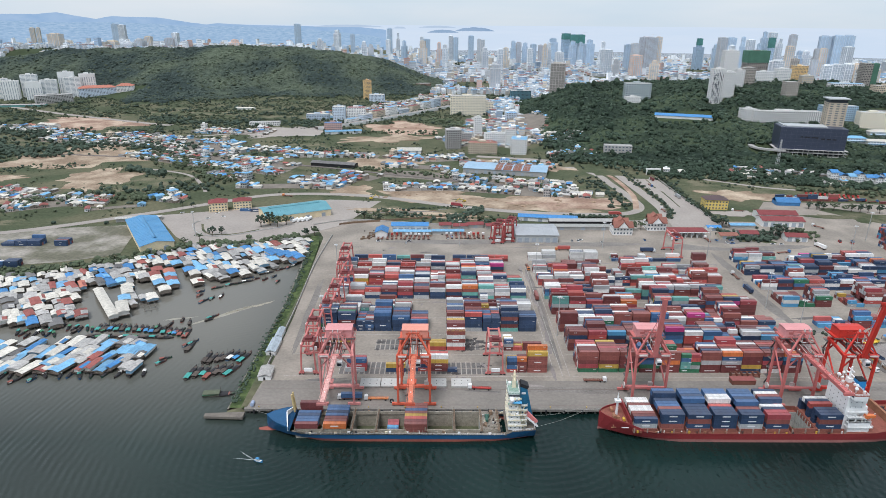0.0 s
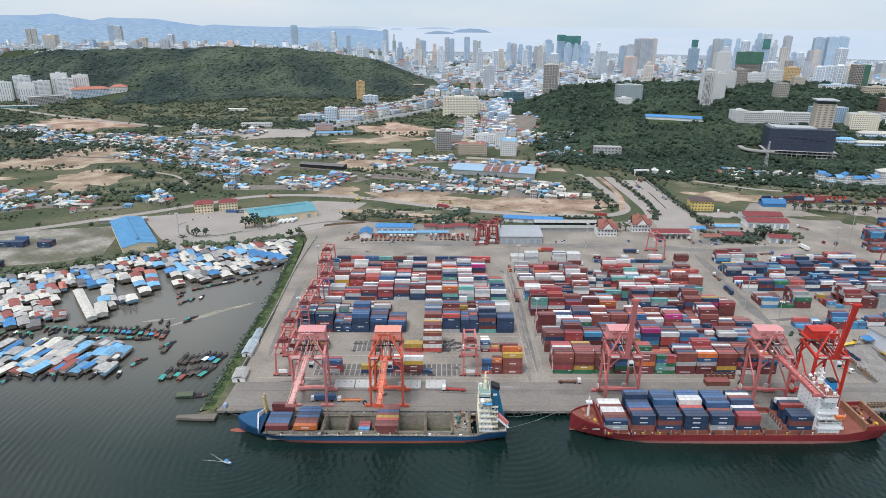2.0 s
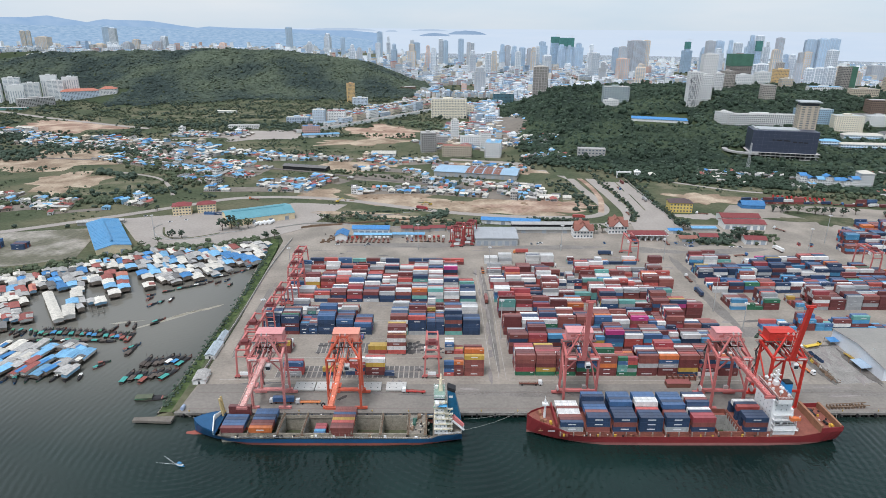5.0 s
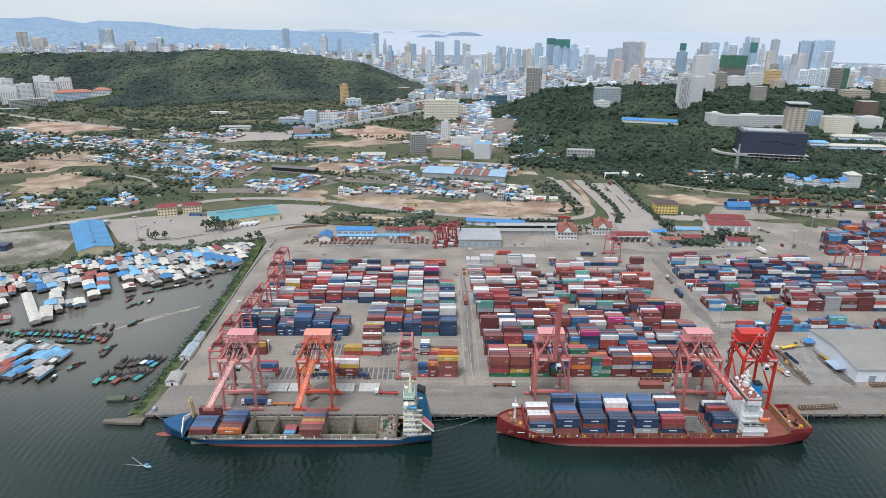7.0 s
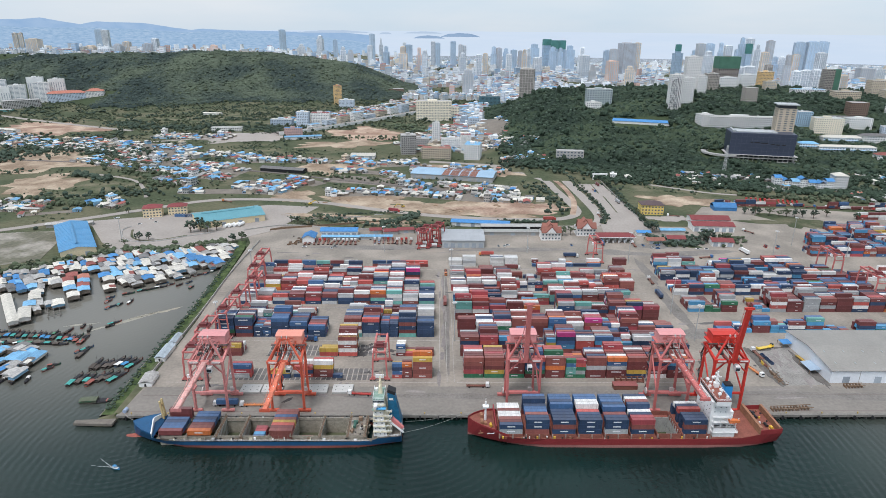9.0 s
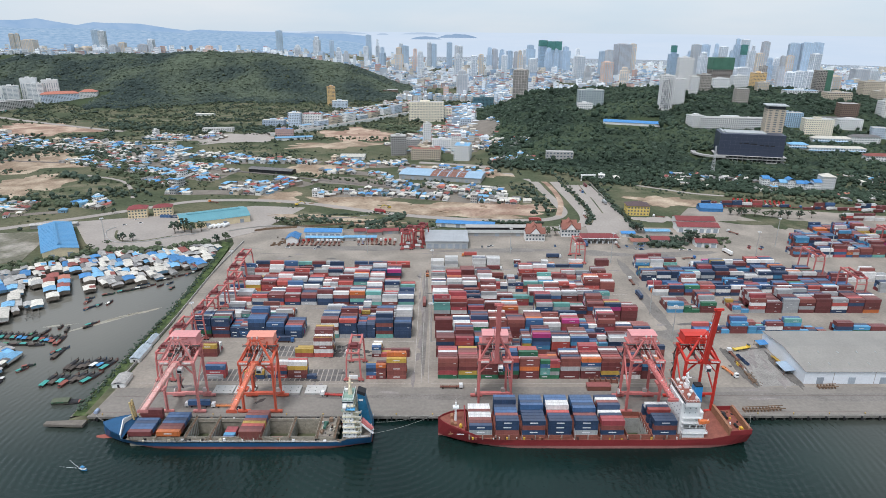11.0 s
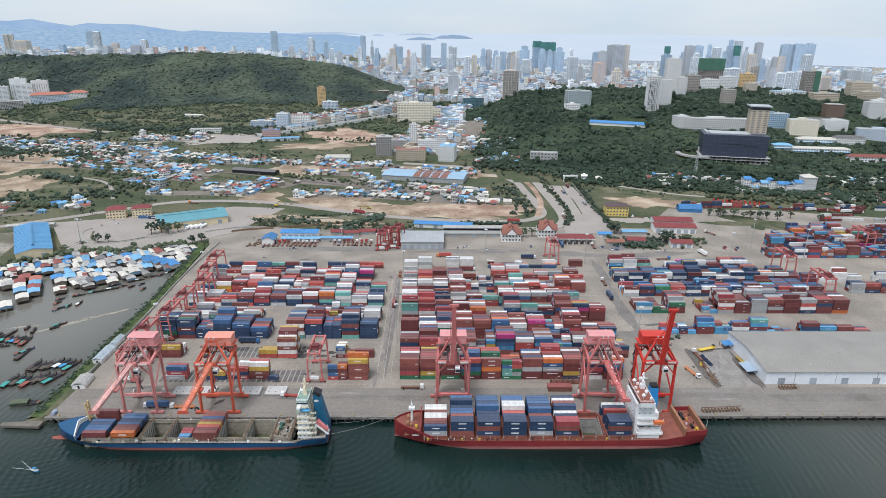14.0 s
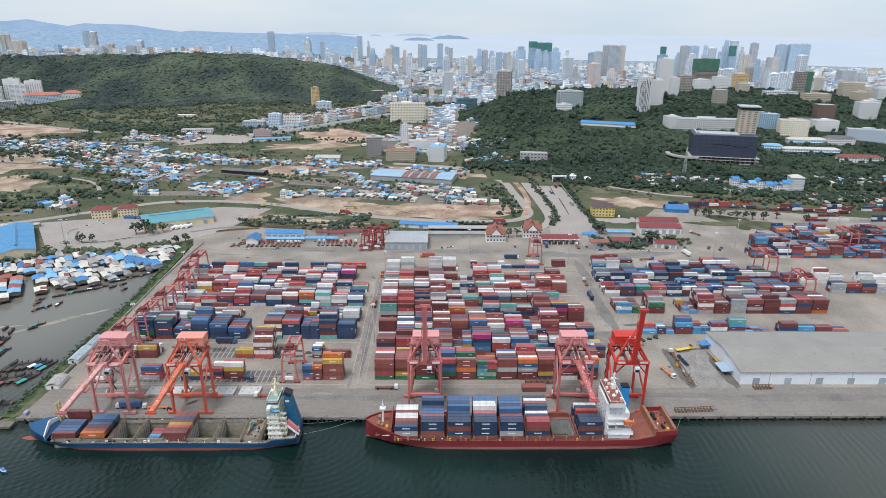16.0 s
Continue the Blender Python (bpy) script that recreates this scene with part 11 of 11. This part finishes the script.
# overgrown lot with a fence and an old track behind the workshop
patch(-22, 684, 62, 17, 4, M_GRASS, "overgrown lot of rough grass behind the yard", "meadow", 0.34, 71.0)
patch(-40, 690, 34, 3.4, 6, M_TRODDEN, "bare track through the overgrown lot", "ground_patch", 0.40, 73.0)
wood("scrub", band_spots([(-86, 668), (-30, 672), (20, 682), (44, 694)], 12, 90, 301, 0.6, 1.5), M_LEAF2, "rough scrub over the fenced lot", 301, CROWNS)
wood("scrub", band_spots([(14, 668), (36, 684), (46, 704)], 9, 70, 302, 1.8, 3.4), M_LEAF, "dense dark bushes at the lot's corner", 302, CROWNS)
wood("scrub", band_spots([(-70, 700), (-20, 706), (30, 712)], 4, 60, 303, 0.9, 1.8), M_LEAF, "low hedge along the lot's road side", 303, CROWNS)
ribbon("lot_fence", [(-108, 640), (-96, 647), (-43, 660), (30, 680), (42, 690)], 0.3, M_RUST, "rusty sheet fence along the overgrown lot", 2.2, 2.6, category="fence")
r_l = random.Random(23)
for k in range(9):
    bx, by = -84 + k * 12.5, 663 + k * 3.1 + r_l.uniform(8, 22)
    solo("steel_beam", Form().box(-r_l.uniform(3, 6), 4.5, -0.35, 0.35, 0, 0.6), (M_RUST, M_GREYB)[k % 2], "discarded steel beam lying in rough grass", "beam", "discarded beams", at=pose(bx, by, 0.4, 0, 0, r_l.uniform(-20, 30)))
for px, py, s in ((-71, 664, 1.3), (-78, 661, 1.1), (-84, 668, 1.2), (-66, 660, 0.9)):
    tree(px, py, s, 0.0)
# loose frames, crates and scrap round the workshop
for k in range(32):
    bx, by = (r_l.uniform(-84, -62), r_l.uniform(596, 622)) if k % 2 else (r_l.uniform(-12, 72), r_l.uniform(598, 626))
    kind = k % 4
    if kind == 0:
        solo("crate", Form().box(-0.9, 0.9, -0.7, 0.7, 0, 1.2).box(-1.0, 1.0, -0.8, 0.8, 1.2, 1.3), (M_GREYB, M_PLASTER, ROOF[1])[k % 3], "worn storage crate standing beside the workshop", "crate", "crates by the workshop", at=pose(bx, by, 0, 0, 0, r_l.uniform(0, 90)))
    elif kind == 1:
        f = Form()
        for i in range(4):
            f.box(-3.2, 3.2, -1.1 + i * 0.7, -0.9 + i * 0.7, 0.5, 0.75)
        f.box(-3.2, -2.9, -1.2, 1.3, 0, 1.5).box(2.9, 3.2, -1.2, 1.3, 0, 1.5)
        solo("lifting_frame", f, M_RUST, "rust-red lifting frame parked near the workshop", "lifting frame", "lifting frames", at=pose(bx, by, 0, 0, 0, r_l.choice((80, 95, 10))))
    elif kind == 2:
        solo("scrap_heap", Form().cbox(0, 0, 0, 2.6, 1.8, 1.0, 0.3, 0.7).cbox(1.0, 0.6, 0, 1.4, 1.4, 1.5, 0.9, 0.6), (M_RUST, M_DARK)[k % 8 == 2], "low heap of dark scrap metal", "scrap", "scrap heaps", at=pose(bx, by, 0, 0, 0, r_l.uniform(0, 180)))
    else:
        solo("pallet_stack", Form().box(-0.6, 0.6, -0.6, 0.6, 0, 0.15).box(-0.55, 0.55, -0.6, 0.6, 0.2, 0.35).box(-0.6, 0.6, -0.6, 0.6, 0.4, 0.9), BOAT_DECK[4], "small stack of brown wooden pallets", "pallets", "pallet stacks", at=pose(bx, by, 0, 0, 0, r_l.uniform(0, 90)))

# heaps of dug earth on the building ground, tanks beside the teal shed
M_HEAP = mat("dug_earth", (0.27, 0.19, 0.125), 0.97, var=0.35, big=0.15, fine=0.8, vary=0.15)
r_h = random.Random(44)
for k in range(26):
    hx, hy = ((r_h.uniform(-70, 30), r_h.uniform(752, 780)), (r_h.uniform(60, 190), r_h.uniform(712, 748)), (r_h.uniform(-120, -40), r_h.uniform(1250, 1330)))[k % 3]
    v, f = SHRUBS[k % 12]
    size = r_h.uniform(2.0, 5.5)
    solo("earth_heap", Form().add([(float(a) * size * 1.3, float(b) * size, float(c) * size * 0.42) for a, b, c in v], [tuple(int(i) for i in t) for t in f]), M_HEAP, "brown heap of dug earth on bare ground", "earth heap", "earth heaps", at=pose(hx, hy, 0.3, 0, 0, r_h.uniform(0, 180)))
for k in range(4):
    t = thing("tank", -158 + k * 4.6, 652 + k * 2.0, 0.28, 70, "white cylindrical tank lying beside the teal shed", "tank", "tanks by the shed")
    part("shell", Form().tube((-4.5, 0, 2.0), (4.5, 0, 2.0), 1.7, 1.7, 14), M_WHITE, t)
    part("cradle", Form().box(-3.2, -2.4, -1.4, 1.4, 0, 0.9), M_GREYB, t)
    part("cradle", Form().box(2.4, 3.2, -1.4, 1.4, 0, 0.9), M_GREYB, t)
for k in range(3):
    container("u" if k != 1 else "b", -224 + k * 12.6, 690 - k * 1.5, 0.3, LONG, TALL, "containers beside the offices", "beside the cream offices")
ribbon("low_wall", [(-262, 652), (-266, 640), (-254, 616), (-240, 603), (-224, 601), (-207, 607), (-187, 621), (-168, 632)], 0.6, M_GREYB, "low grey concrete wall curving round the lorry lot", 1.1, 1.4, category="wall")
ribbon("verge", [(-256, 642), (-247, 620), (-237, 609), (-224, 606), (-209, 611), (-190, 624)], 2.4, M_GRASS, "weedy strip inside the lot's low wall", 0.36, 0.5, category="verge")
for k, (tx, ty, w) in enumerate(((172, 772, 12), (186, 768, 15), (203, 766, 11))):
    t = thing("tent", tx, ty, 0.2, -8, "white canvas tent beside the settlement", "tent", "white tents")
    part("canvas", Form().gable(-w / 2, w / 2, -5, 5, 2.2, 5.0, 0.15, "x").box(-w / 2 + 0.3, w / 2 - 0.3, -4.6, 4.6, 0, 2.2), ROOF[3], t)
